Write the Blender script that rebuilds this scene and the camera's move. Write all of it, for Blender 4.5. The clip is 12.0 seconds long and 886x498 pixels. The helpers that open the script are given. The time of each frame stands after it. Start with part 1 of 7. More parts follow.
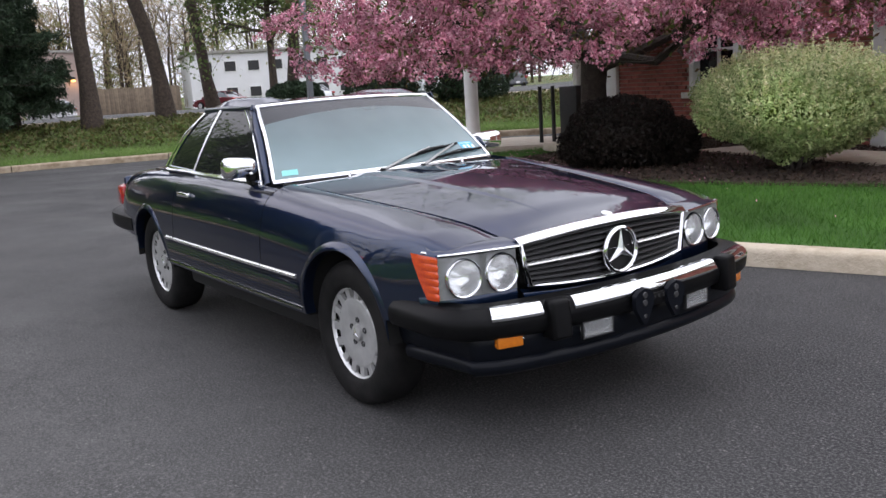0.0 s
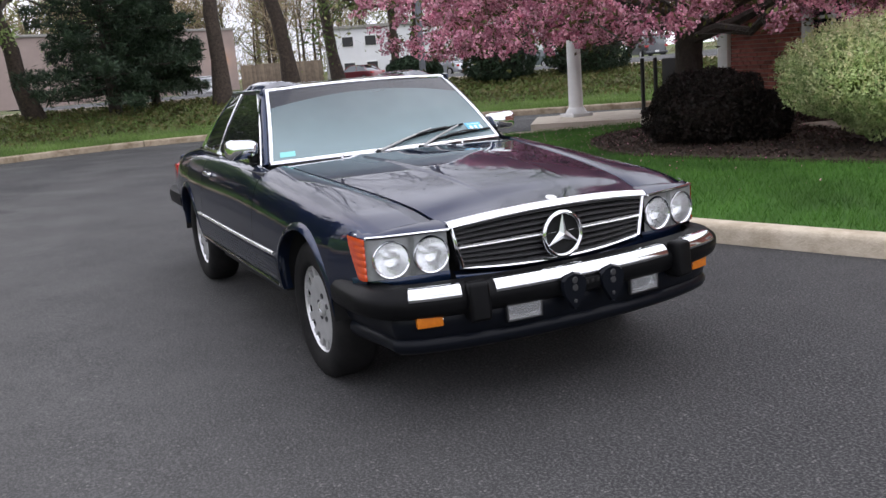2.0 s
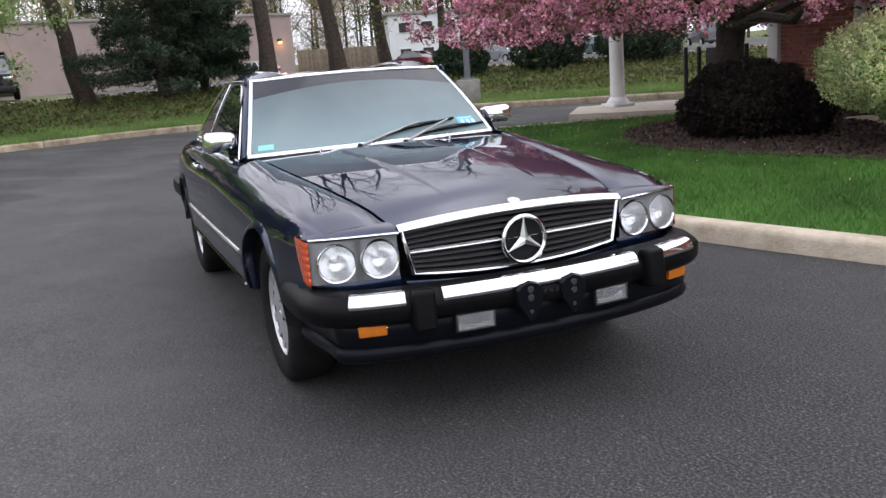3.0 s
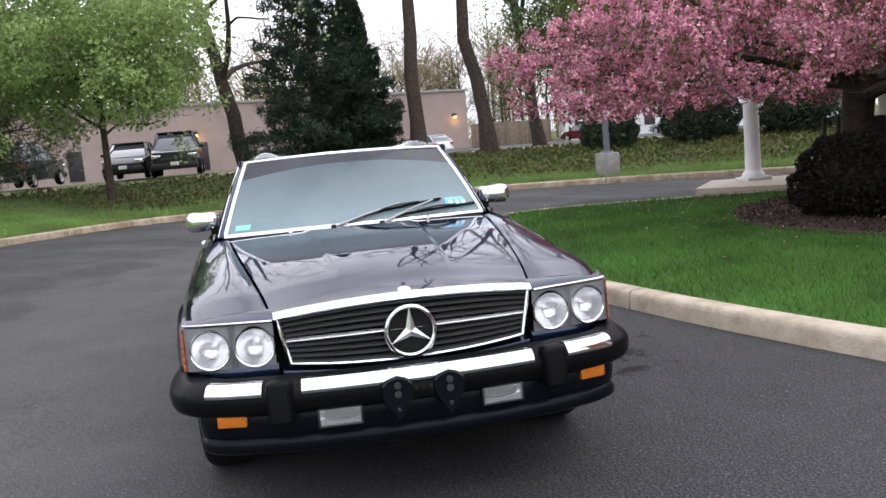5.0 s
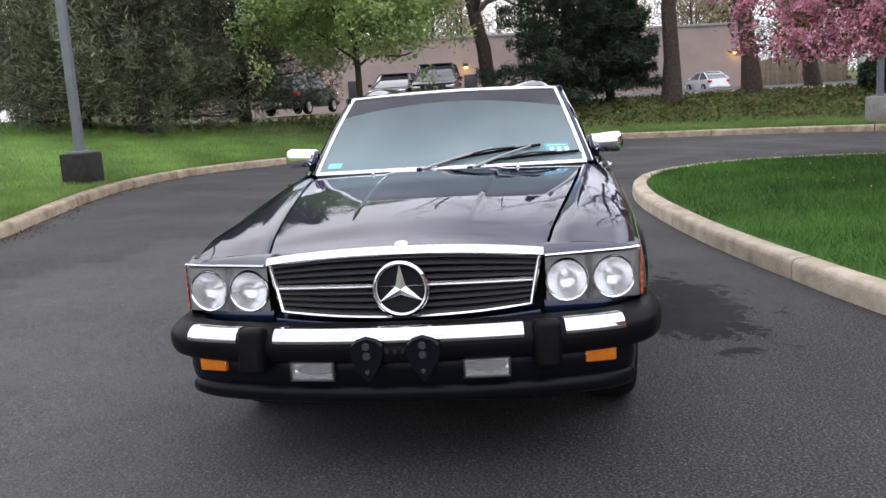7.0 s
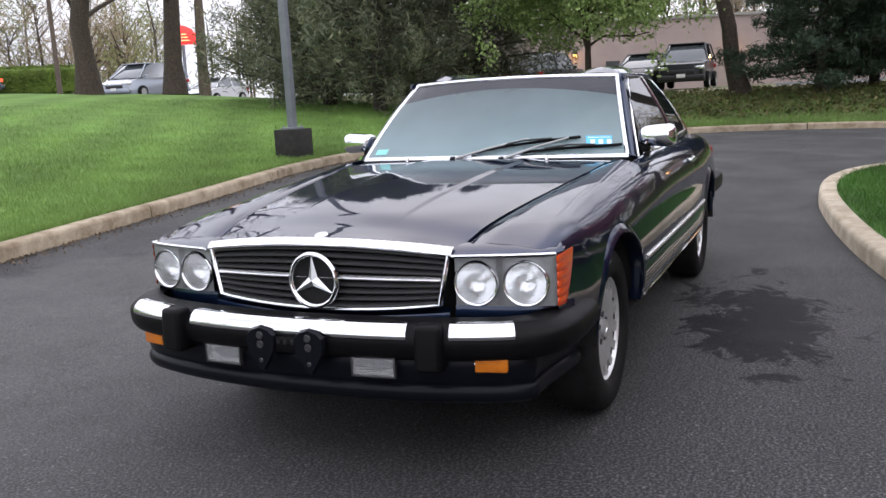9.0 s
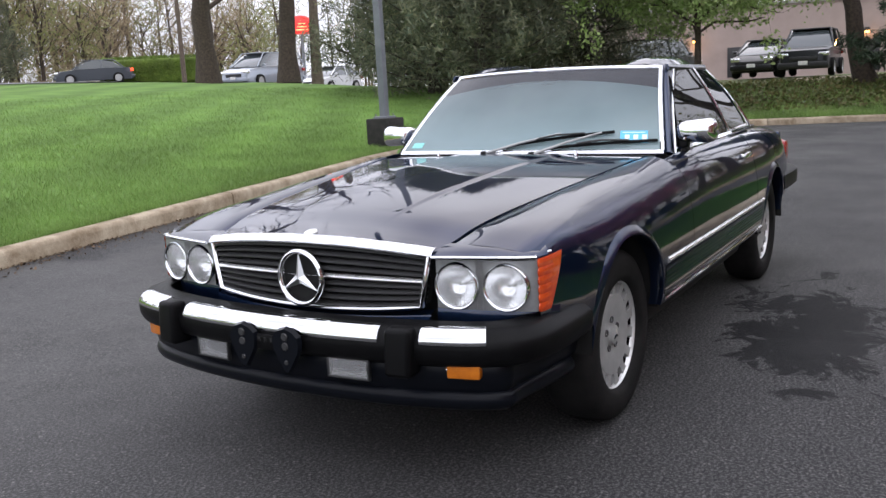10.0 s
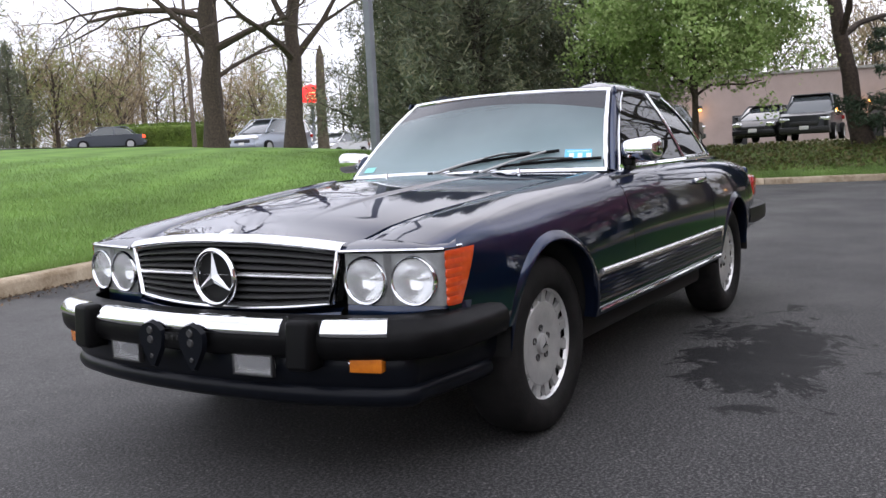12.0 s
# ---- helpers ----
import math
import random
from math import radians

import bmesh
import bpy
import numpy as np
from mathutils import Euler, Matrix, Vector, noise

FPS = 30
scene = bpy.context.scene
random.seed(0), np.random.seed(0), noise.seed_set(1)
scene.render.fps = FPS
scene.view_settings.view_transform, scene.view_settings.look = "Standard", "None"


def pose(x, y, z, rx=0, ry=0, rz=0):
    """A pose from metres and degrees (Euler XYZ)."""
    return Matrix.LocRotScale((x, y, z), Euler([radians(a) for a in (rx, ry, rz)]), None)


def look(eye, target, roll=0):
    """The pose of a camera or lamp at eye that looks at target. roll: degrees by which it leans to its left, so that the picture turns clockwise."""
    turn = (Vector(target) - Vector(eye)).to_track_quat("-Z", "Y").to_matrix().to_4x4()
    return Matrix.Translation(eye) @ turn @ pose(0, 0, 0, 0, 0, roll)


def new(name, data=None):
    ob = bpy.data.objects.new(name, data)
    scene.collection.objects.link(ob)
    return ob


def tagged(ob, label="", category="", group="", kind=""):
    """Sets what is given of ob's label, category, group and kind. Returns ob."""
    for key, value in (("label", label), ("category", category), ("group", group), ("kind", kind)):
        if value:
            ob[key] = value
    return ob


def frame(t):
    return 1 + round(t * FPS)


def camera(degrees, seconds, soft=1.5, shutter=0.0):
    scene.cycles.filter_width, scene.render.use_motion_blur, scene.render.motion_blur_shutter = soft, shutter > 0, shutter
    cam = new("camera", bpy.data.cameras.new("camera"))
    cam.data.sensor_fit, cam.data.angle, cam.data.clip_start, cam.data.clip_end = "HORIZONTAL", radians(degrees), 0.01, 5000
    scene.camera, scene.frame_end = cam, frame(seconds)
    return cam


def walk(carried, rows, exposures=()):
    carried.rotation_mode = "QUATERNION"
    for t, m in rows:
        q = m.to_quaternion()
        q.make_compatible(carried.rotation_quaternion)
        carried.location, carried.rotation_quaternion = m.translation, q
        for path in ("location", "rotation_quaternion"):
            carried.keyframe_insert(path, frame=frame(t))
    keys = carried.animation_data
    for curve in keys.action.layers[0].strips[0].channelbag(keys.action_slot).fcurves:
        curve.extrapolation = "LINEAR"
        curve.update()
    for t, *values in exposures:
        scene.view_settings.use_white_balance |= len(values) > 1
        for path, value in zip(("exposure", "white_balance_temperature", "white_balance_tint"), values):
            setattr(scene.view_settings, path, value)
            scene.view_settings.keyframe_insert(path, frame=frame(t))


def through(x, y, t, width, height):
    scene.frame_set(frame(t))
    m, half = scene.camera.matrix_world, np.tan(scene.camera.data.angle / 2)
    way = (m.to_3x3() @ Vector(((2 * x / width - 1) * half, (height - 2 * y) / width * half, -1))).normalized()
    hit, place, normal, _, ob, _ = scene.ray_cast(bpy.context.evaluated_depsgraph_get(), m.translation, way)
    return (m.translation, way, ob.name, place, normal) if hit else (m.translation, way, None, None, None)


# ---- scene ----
cam = camera(53.2, 12.0)
PATH = [
    (0, (3.212, -2.594, 1.354), (1.611, -1.455, 0.981), -3.6),
    (0.5, (3.393, -2.499, 1.366), (1.76, -1.413, 0.974), -3.7),
    (1, (3.568, -2.324, 1.378), (1.875, -1.343, 0.964), -4.5),
    (1.5, (3.693, -2.151, 1.368), (1.952, -1.255, 0.961), -5.1),
    (2, (3.726, -1.968, 1.362), (1.966, -1.112, 0.949), -4.6),
    (2.5, (3.706, -1.756, 1.363), (1.926, -0.952, 0.934), -4.3),
    (4.5, (3.841, -0.729, 1.329), (1.924, -0.255, 1.014), -4.7),
    (5, (3.881, -0.441, 1.316), (1.93, -0.072, 1.071), -4.9),
    (5.5, (3.886, -0.216, 1.3), (1.915, 0.001, 1.041), -5.2),
    (6, (3.799, -0.003, 1.278), (1.822, 0.026, 0.973), -5.0),
    (6.5, (3.725, 0.206, 1.285), (1.756, 0.102, 0.952), -4.8),
    (7, (3.644, 0.505, 1.279), (1.689, 0.262, 0.935), -3.6),
    (9, (3.253, 1.588, 1.253), (1.458, 0.78, 0.898), -3.0),
    (9.5, (3.104, 1.764, 1.238), (1.362, 0.853, 0.87), -2.6),
    (10, (2.982, 1.92, 1.256), (1.312, 0.884, 0.888), -3.1),
    (10.5, (2.887, 2.085, 1.238), (1.234, 1.013, 0.894), -1.7),
    (11, (2.827, 2.197, 1.187), (1.182, 1.103, 0.876), -2.4),
    (11.5, (2.793, 2.178, 1.093), (1.134, 1.093, 0.828), -2.6),
    (12, (2.81, 2.163, 1.008), (1.13, 1.1, 0.795), -3.0),
]
walk(cam, [(t, look(eye, target, roll)) for t, eye, target, roll in PATH],
     [(0, 0.0), (2.5, -0.02), (4.5, 0.17), (5.0, 0.12), (5.5, 0.09), (6.5, 0.04), (7.0, 0.0), (9.0, -0.02), (12, 0.02)])

# ---- light ----
world = bpy.data.worlds.new("overcast_sky")
scene.world = world
world.use_nodes = True
wn, wl = world.node_tree.nodes, world.node_tree.links
wn.clear()
sky = wn.new("ShaderNodeTexSky")
sky.sky_type = "NISHITA"
sky.sun_disc = False
sky.sun_elevation = radians(38)
sky.sun_rotation = radians(250)
sky.air_density, sky.dust_density, sky.ozone_density = 1.2, 6.0, 1.0
veil = wn.new("ShaderNodeMixRGB")
veil.inputs[0].default_value = 0.96
veil.inputs[2].default_value = (9.4, 9.5, 10.8, 1)
wcoord = wn.new("ShaderNodeTexCoord")
cloud = wn.new("ShaderNodeTexNoise")
cloud.inputs["Scale"].default_value = 2.6
cloud.inputs["Detail"].default_value = 5
cramp = wn.new("ShaderNodeMapRange")
cramp.inputs[1].default_value, cramp.inputs[2].default_value = 0.3, 0.7
cramp.inputs[3].default_value, cramp.inputs[4].default_value = 0.58, 1.32
cmul = wn.new("ShaderNodeMixRGB")
cmul.blend_type = "MULTIPLY"
cmul.inputs[0].default_value = 1
bg = wn.new("ShaderNodeBackground")
bg.inputs[1].default_value = 0.177
wout = wn.new("ShaderNodeOutputWorld")
wl.new(sky.outputs[0], veil.inputs[1])
wl.new(wcoord.outputs["Generated"], cloud.inputs["Vector"])
wl.new(cloud.outputs[0], cramp.inputs[0])
wl.new(veil.outputs[0], cmul.inputs[1])
wl.new(cramp.outputs[0], cmul.inputs[2])
wsep = wn.new("ShaderNodeSeparateXYZ")
wl.new(wcoord.outputs["Generated"], wsep.inputs[0])
rise = wn.new("ShaderNodeMapRange")
rise.inputs[1].default_value, rise.inputs[2].default_value = 0.0, 0.9
rise.inputs[3].default_value, rise.inputs[4].default_value = 0.92, 1.12
wl.new(wsep.outputs[2], rise.inputs[0])
dome = wn.new("ShaderNodeMixRGB")
dome.blend_type = "MULTIPLY"
dome.inputs[0].default_value = 1
wl.new(cmul.outputs[0], dome.inputs[1])
wl.new(rise.outputs[0], dome.inputs[2])
wl.new(dome.outputs[0], bg.inputs[0])
wl.new(bg.outputs[0], wout.inputs[0])

sun = new("sun", bpy.data.lights.new("sun", "SUN"))
sun.data.energy, sun.data.angle, sun.data.color = 0.95, radians(85), (1.0, 0.97, 0.93)
sun.matrix_world = look((6, 14, 20), (0, 0, 0))

# ---- materials ----
def node_mat(name):
    m = bpy.data.materials.new(name)
    m.use_nodes = True
    nt = m.node_tree
    return m, nt, nt.nodes["Principled BSDF"]


def mat(name, col, rough=0.6, metal=0.0, col2=None, scale=8.0, bump=0.0, bscale=60.0, coat=0.0, spec=0.5, vary=0.0, mask=(0.35, 0.65), detail=5.0, island=False):
    """Principled material with two-scale noise between col and col2 and a fine bump."""
    m, nt, b = node_mat(name)
    N, L = nt.nodes, nt.links
    b.inputs["Base Color"].default_value = (*col, 1)
    b.inputs["Roughness"].default_value = rough
    b.inputs["Metallic"].default_value = metal
    b.inputs["Coat Weight"].default_value = coat
    b.inputs["Coat Roughness"].default_value = 0.03
    b.inputs["Specular IOR Level"].default_value = spec
    tc = N.new("ShaderNodeTexCoord")
    last = None
    if col2 is not None:
        n1 = N.new("ShaderNodeTexNoise")
        n1.inputs["Scale"].default_value, n1.inputs["Detail"].default_value = scale, detail
        n1.inputs["Roughness"].default_value = 0.65
        L.new(tc.outputs["Object"], n1.inputs["Vector"])
        r = N.new("ShaderNodeMapRange")
        r.inputs[1].default_value, r.inputs[2].default_value = mask
        L.new(n1.outputs[0], r.inputs[0])
        mx = N.new("ShaderNodeMixRGB")
        mx.inputs[1].default_value, mx.inputs[2].default_value = (*col, 1), (*col2, 1)
        L.new(r.outputs[0], mx.inputs[0])
        last = mx.outputs[0]
    if vary:
        if island:
            g = N.new("ShaderNodeNewGeometry")
            src = g.outputs["Random Per Island"]
        else:
            g = N.new("ShaderNodeObjectInfo")
            src = g.outputs["Random"]
        r2 = N.new("ShaderNodeMapRange")
        r2.inputs[3].default_value, r2.inputs[4].default_value = 1 - vary, 1 + vary
        L.new(src, r2.inputs[0])
        hv = N.new("ShaderNodeHueSaturation")
        L.new(r2.outputs[0], hv.inputs["Value"])
        if last is None:
            hv.inputs["Color"].default_value = (*col, 1)
        else:
            L.new(last, hv.inputs["Color"])
        last = hv.outputs[0]
    if last is not None:
        L.new(last, b.inputs["Base Color"])
    if bump:
        n2 = N.new("ShaderNodeTexNoise")
        n2.inputs["Scale"].default_value, n2.inputs["Detail"].default_value = bscale, 4
        L.new(tc.outputs["Object"], n2.inputs["Vector"])
        bp = N.new("ShaderNodeBump")
        bp.inputs["Strength"].default_value, bp.inputs["Distance"].default_value = 1.0, bump
        L.new(n2.outputs[0], bp.inputs["Height"])
        L.new(bp.outputs[0], b.inputs["Normal"])
    return m


def leaf_mat(name, col, col2, vary=0.35, through=0.25, rough=0.55, stripes=0.0, grain=1.3):
    """Thin leaf: two tints by island, some light passes through."""
    m, nt, b = node_mat(name)
    N, L = nt.nodes, nt.links
    g = N.new("ShaderNodeNewGeometry")
    mx = N.new("ShaderNodeMixRGB")
    mx.inputs[1].default_value, mx.inputs[2].default_value = (*col, 1), (*col2, 1)
    L.new(g.outputs["Random Per Island"], mx.inputs[0])
    tc = N.new("ShaderNodeTexCoord")
    n1 = N.new("ShaderNodeTexNoise")
    n1.inputs["Scale"].default_value = grain
    L.new(tc.outputs["Object"], n1.inputs["Vector"])
    r = N.new("ShaderNodeMapRange")
    r.inputs[1].default_value, r.inputs[2].default_value = 0.3, 0.7
    r.inputs[3].default_value, r.inputs[4].default_value = 1 - vary, 1 + vary
    L.new(n1.outputs[0], r.inputs[0])
    hv = N.new("ShaderNodeHueSaturation")
    L.new(r.outputs[0], hv.inputs["Value"])
    L.new(mx.outputs[0], hv.inputs["Color"])
    if stripes:
        # mowing stripes
        wv = N.new("ShaderNodeTexWave")
        wv.inputs["Scale"].default_value, wv.inputs["Distortion"].default_value = 0.16, 0.7
        wv.inputs["Detail Scale"].default_value = 0.4
        rt = N.new("ShaderNodeMapping")
        rt.inputs["Rotation"].default_value = (0, 0, radians(57))
        L.new(tc.outputs["Object"], rt.inputs["Vector"])
        L.new(rt.outputs[0], wv.inputs["Vector"])
        sr = N.new("ShaderNodeMapRange")
        sr.inputs[3].default_value, sr.inputs[4].default_value = 1 - stripes, 1 + stripes
        L.new(wv.outputs["Fac"], sr.inputs[0])
        mu = N.new("ShaderNodeMath")
        mu.operation = "MULTIPLY"
        L.new(r.outputs[0], mu.inputs[0])
        L.new(sr.outputs[0], mu.inputs[1])
        L.new(mu.outputs[0], hv.inputs["Value"])
    L.new(hv.outputs[0], b.inputs["Base Color"])
    b.inputs["Roughness"].default_value = rough
    b.inputs["Specular IOR Level"].default_value = 0.25
    tr = N.new("ShaderNodeBsdfTranslucent")
    L.new(hv.outputs[0], tr.inputs[0])
    ms = N.new("ShaderNodeMixShader")
    ms.inputs[0].default_value = through
    L.new(b.outputs[0], ms.inputs[1])
    L.new(tr.outputs[0], ms.inputs[2])
    L.new(ms.outputs[0], N["Material Output"].inputs[0])
    return m


def asphalt_mat():
    """Dark sealed asphalt: pale stone specks, worn lighter drifts with sky glare painted in, one dark damp patch,
    scuffed arcs.
    """
    m, nt, b = node_mat("asphalt")
    N, L = nt.nodes, nt.links
    tc = N.new("ShaderNodeTexCoord")

    def noise_to(scale, lo, hi, a, c, detail=4.0, rough=0.6, dist=0.0):
        n = N.new("ShaderNodeTexNoise")
        n.inputs["Scale"].default_value, n.inputs["Detail"].default_value = scale, detail
        n.inputs["Roughness"].default_value, n.inputs["Distortion"].default_value = rough, dist
        L.new(tc.outputs["Object"], n.inputs["Vector"])
        r = N.new("ShaderNodeMapRange")
        r.inputs[1].default_value, r.inputs[2].default_value, r.inputs[3].default_value, r.inputs[4].default_value = lo, hi, a, c
        L.new(n.outputs[0], r.inputs[0])
        return r.outputs[0]

    def mix(fac, c1, c2):
        x = N.new("ShaderNodeMixRGB")
        L.new(fac, x.inputs[0])
        for s, c in ((1, c1), (2, c2)):
            if isinstance(c, tuple):
                x.inputs[s].default_value = (*c, 1)
            else:
                L.new(c, x.inputs[s])
        return x.outputs[0]
    base = mix(noise_to(0.35, 0.38, 0.62, 0, 1, 3.0), (0.015, 0.015, 0.017), (0.034, 0.034, 0.035))
    # the older, paler surface ends on a slanting seam; pale tyre scuffs lie behind the car
    sx = N.new("ShaderNodeSeparateXYZ")
    L.new(tc.outputs["Object"], sx.inputs[0])

    def calc(op, a, c):
        q = N.new("ShaderNodeMath")
        q.operation = op
        for k, val in ((0, a), (1, c)):
            if isinstance(val, (int, float)):
                q.inputs[k].default_value = val
            else:
                L.new(val, q.inputs[k])
        return q.outputs[0]
    seam = calc("ADD", calc("ADD", sx.outputs[1], calc("MULTIPLY", sx.outputs[0], 0.28)), 4.38)
    seam = calc("ADD", seam, noise_to(1.3, 0.2, 0.8, -0.5, 0.5, 3.0))
    paler = N.new("ShaderNodeMapRange")
    paler.inputs[1].default_value, paler.inputs[2].default_value, paler.inputs[3].default_value, paler.inputs[4].default_value = -0.04, 0.12, 0.0, 0.65
    L.new(seam, paler.inputs[0])
    # the pale surface fades along y: wear, with sky glare painted into the colour
    fresh = N.new("ShaderNodeMapRange")
    fresh.inputs[1].default_value, fresh.inputs[2].default_value, fresh.inputs[3].default_value, fresh.inputs[4].default_value = -2.4, 0.7, 1.0, 0.0
    L.new(calc("ADD", sx.outputs[1], noise_to(0.5, 0.2, 0.8, -0.9, 0.9, 3.0)), fresh.inputs[0])
    base = mix(calc("MULTIPLY", paler.outputs[0], fresh.outputs[0]), base, (0.078, 0.076, 0.074))
    wob = N.new("ShaderNodeTexWave")
    wob.wave_type = "RINGS"
    wob.rings_direction = "Z"
    wob.inputs["Scale"].default_value, wob.inputs["Distortion"].default_value = 0.22, 3.0
    wm = N.new("ShaderNodeMapping")
    wm.inputs["Location"].default_value = (6.5, 5.0, 0)
    L.new(tc.outputs["Object"], wm.inputs["Vector"])
    L.new(wm.outputs[0], wob.inputs["Vector"])
    scuff = N.new("ShaderNodeMapRange")
    scuff.inputs[1].default_value, scuff.inputs[2].default_value, scuff.inputs[3].default_value, scuff.inputs[4].default_value = 0.75, 1.0, 0, 0.4
    L.new(wob.outputs["Fac"], scuff.inputs[0])
    back = N.new("ShaderNodeMapRange")
    back.inputs[1].default_value, back.inputs[2].default_value, back.inputs[3].default_value, back.inputs[4].default_value = -4.0, -6.5, 0, 1
    L.new(sx.outputs[0], back.inputs[0])
    base = mix(calc("MULTIPLY", calc("MULTIPLY", scuff.outputs[0], back.outputs[0]), noise_to(0.9, 0.4, 0.6, 0.1, 1, 4.0)), base, (0.11, 0.108, 0.106))
    base = mix(noise_to(7, 0.4, 0.68, 0, 0.35, 5.0, 0.75), base, (0.008, 0.008, 0.009))
    grain = mix(noise_to(85, 0.47, 0.62, 0, 1.0, 5.0, 0.8), base, (0.118, 0.116, 0.114))
    vor = N.new("ShaderNodeTexVoronoi")
    vor.inputs["Scale"].default_value = 55
    L.new(tc.outputs["Object"], vor.inputs["Vector"])
    vr = N.new("ShaderNodeMapRange")
    vr.inputs[1].default_value, vr.inputs[2].default_value, vr.inputs[3].default_value, vr.inputs[4].default_value = 0.12, 0.3, 0.8, 0
    L.new(vor.outputs["Distance"], vr.inputs[0])
    spk = N.new("ShaderNodeMath")
    spk.operation = "MULTIPLY"
    L.new(vr.outputs[0], spk.inputs[0])
    L.new(noise_to(23, 0.5, 0.62, 0, 1, 2.0), spk.inputs[1])
    specks = mix(spk.outputs[0], grain, (0.22, 0.21, 0.20))
    # damp patch beside the car's left rear
    mp = N.new("ShaderNodeMapping")
    mp.vector_type = "TEXTURE"
    mp.inputs["Location"].default_value = (-1.45, 1.25, 0)
    mp.inputs["Rotation"].default_value = (0, 0, radians(8))
    mp.inputs["Scale"].default_value = (1.25, 0.5, 1)
    L.new(tc.outputs["Object"], mp.inputs["Vector"])
    ln = N.new("ShaderNodeVectorMath")
    ln.operation = "LENGTH"
    L.new(mp.outputs[0], ln.inputs[0])
    ad = N.new("ShaderNodeMath")
    ad.operation = "ADD"
    L.new(ln.outputs["Value"], ad.inputs[0])
    L.new(noise_to(2.9, 0.2, 0.8, -1.0, 1.15, 7.0, 0.75, 0.8), ad.inputs[1])
    wet = N.new("ShaderNodeMapRange")
    wet.inputs[1].default_value, wet.inputs[2].default_value, wet.inputs[3].default_value, wet.inputs[4].default_value = 0.62, 0.72, 0.97, 0
    L.new(ad.outputs[0], wet.inputs[0])
    stained = mix(wet.outputs[0], specks, (0.004, 0.004, 0.005))
    L.new(stained, b.inputs["Base Color"])
    L.new(noise_to(0.8, 0.35, 0.65, 0.62, 0.8), b.inputs["Roughness"])
    b.inputs["Specular IOR Level"].default_value = 0.2
    n2 = N.new("ShaderNodeTexNoise")
    n2.inputs["Scale"].default_value, n2.inputs["Detail"].default_value = 150, 4
    L.new(tc.outputs["Object"], n2.inputs["Vector"])
    bp = N.new("ShaderNodeBump")
    bp.inputs["Strength"].default_value, bp.inputs["Distance"].default_value = 0.9, 0.004
    L.new(n2.outputs[0], bp.inputs["Height"])
    L.new(bp.outputs[0], b.inputs["Normal"])
    return m


def glass_mat(name, tint, haze, rough=0.0, haze_col=(0.3, 0.34, 0.35), ior=1.5):
    """Thin car glass: clear part, mirror part, a dusty haze that also paints in sky sheen."""
    m, nt, b = node_mat(name)
    N, L = nt.nodes, nt.links
    tr = N.new("ShaderNodeBsdfTransparent")
    tr.inputs[0].default_value = (*tint, 1)
    df = N.new("ShaderNodeBsdfDiffuse")
    df.inputs[0].default_value = (*haze_col, 1)
    m1 = N.new("ShaderNodeMixShader")
    m1.inputs[0].default_value = haze
    L.new(tr.outputs[0], m1.inputs[1])
    L.new(df.outputs[0], m1.inputs[2])
    gl = N.new("ShaderNodeBsdfGlossy")
    gl.inputs["Roughness"].default_value = rough
    fr = N.new("ShaderNodeFresnel")
    fr.inputs[0].default_value = ior
    m2 = N.new("ShaderNodeMixShader")
    L.new(fr.outputs[0], m2.inputs[0])
    L.new(m1.outputs[0], m2.inputs[1])
    L.new(gl.outputs[0], m2.inputs[2])
    L.new(m2.outputs[0], N["Material Output"].inputs[0])
    return m


def fading_sheen_tint(m, zs, low, high):
    """Fade the glass's haze colour between two heights: band tint and painted sky sheen, with faint smears."""
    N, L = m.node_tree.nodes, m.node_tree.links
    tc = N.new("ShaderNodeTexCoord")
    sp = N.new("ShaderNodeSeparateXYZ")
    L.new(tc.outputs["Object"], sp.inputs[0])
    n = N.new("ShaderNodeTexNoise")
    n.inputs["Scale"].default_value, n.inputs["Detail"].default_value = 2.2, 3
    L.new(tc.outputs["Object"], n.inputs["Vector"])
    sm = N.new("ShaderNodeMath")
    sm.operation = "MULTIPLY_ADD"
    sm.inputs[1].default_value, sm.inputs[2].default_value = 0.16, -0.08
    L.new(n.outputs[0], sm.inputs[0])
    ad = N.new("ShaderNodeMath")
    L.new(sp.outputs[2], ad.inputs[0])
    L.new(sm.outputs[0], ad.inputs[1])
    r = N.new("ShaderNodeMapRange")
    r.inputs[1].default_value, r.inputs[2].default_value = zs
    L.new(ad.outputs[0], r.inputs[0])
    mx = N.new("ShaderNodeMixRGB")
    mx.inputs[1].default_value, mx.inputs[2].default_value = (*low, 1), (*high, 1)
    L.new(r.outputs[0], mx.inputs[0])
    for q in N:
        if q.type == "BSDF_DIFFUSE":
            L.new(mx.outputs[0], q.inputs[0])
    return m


def glow_mat(name, col, strength):
    m, nt, b = node_mat(name)
    b.inputs["Base Color"].default_value = (*col, 1)
    b.inputs["Emission Color"].default_value = (*col, 1)
    b.inputs["Emission Strength"].default_value = strength
    return m


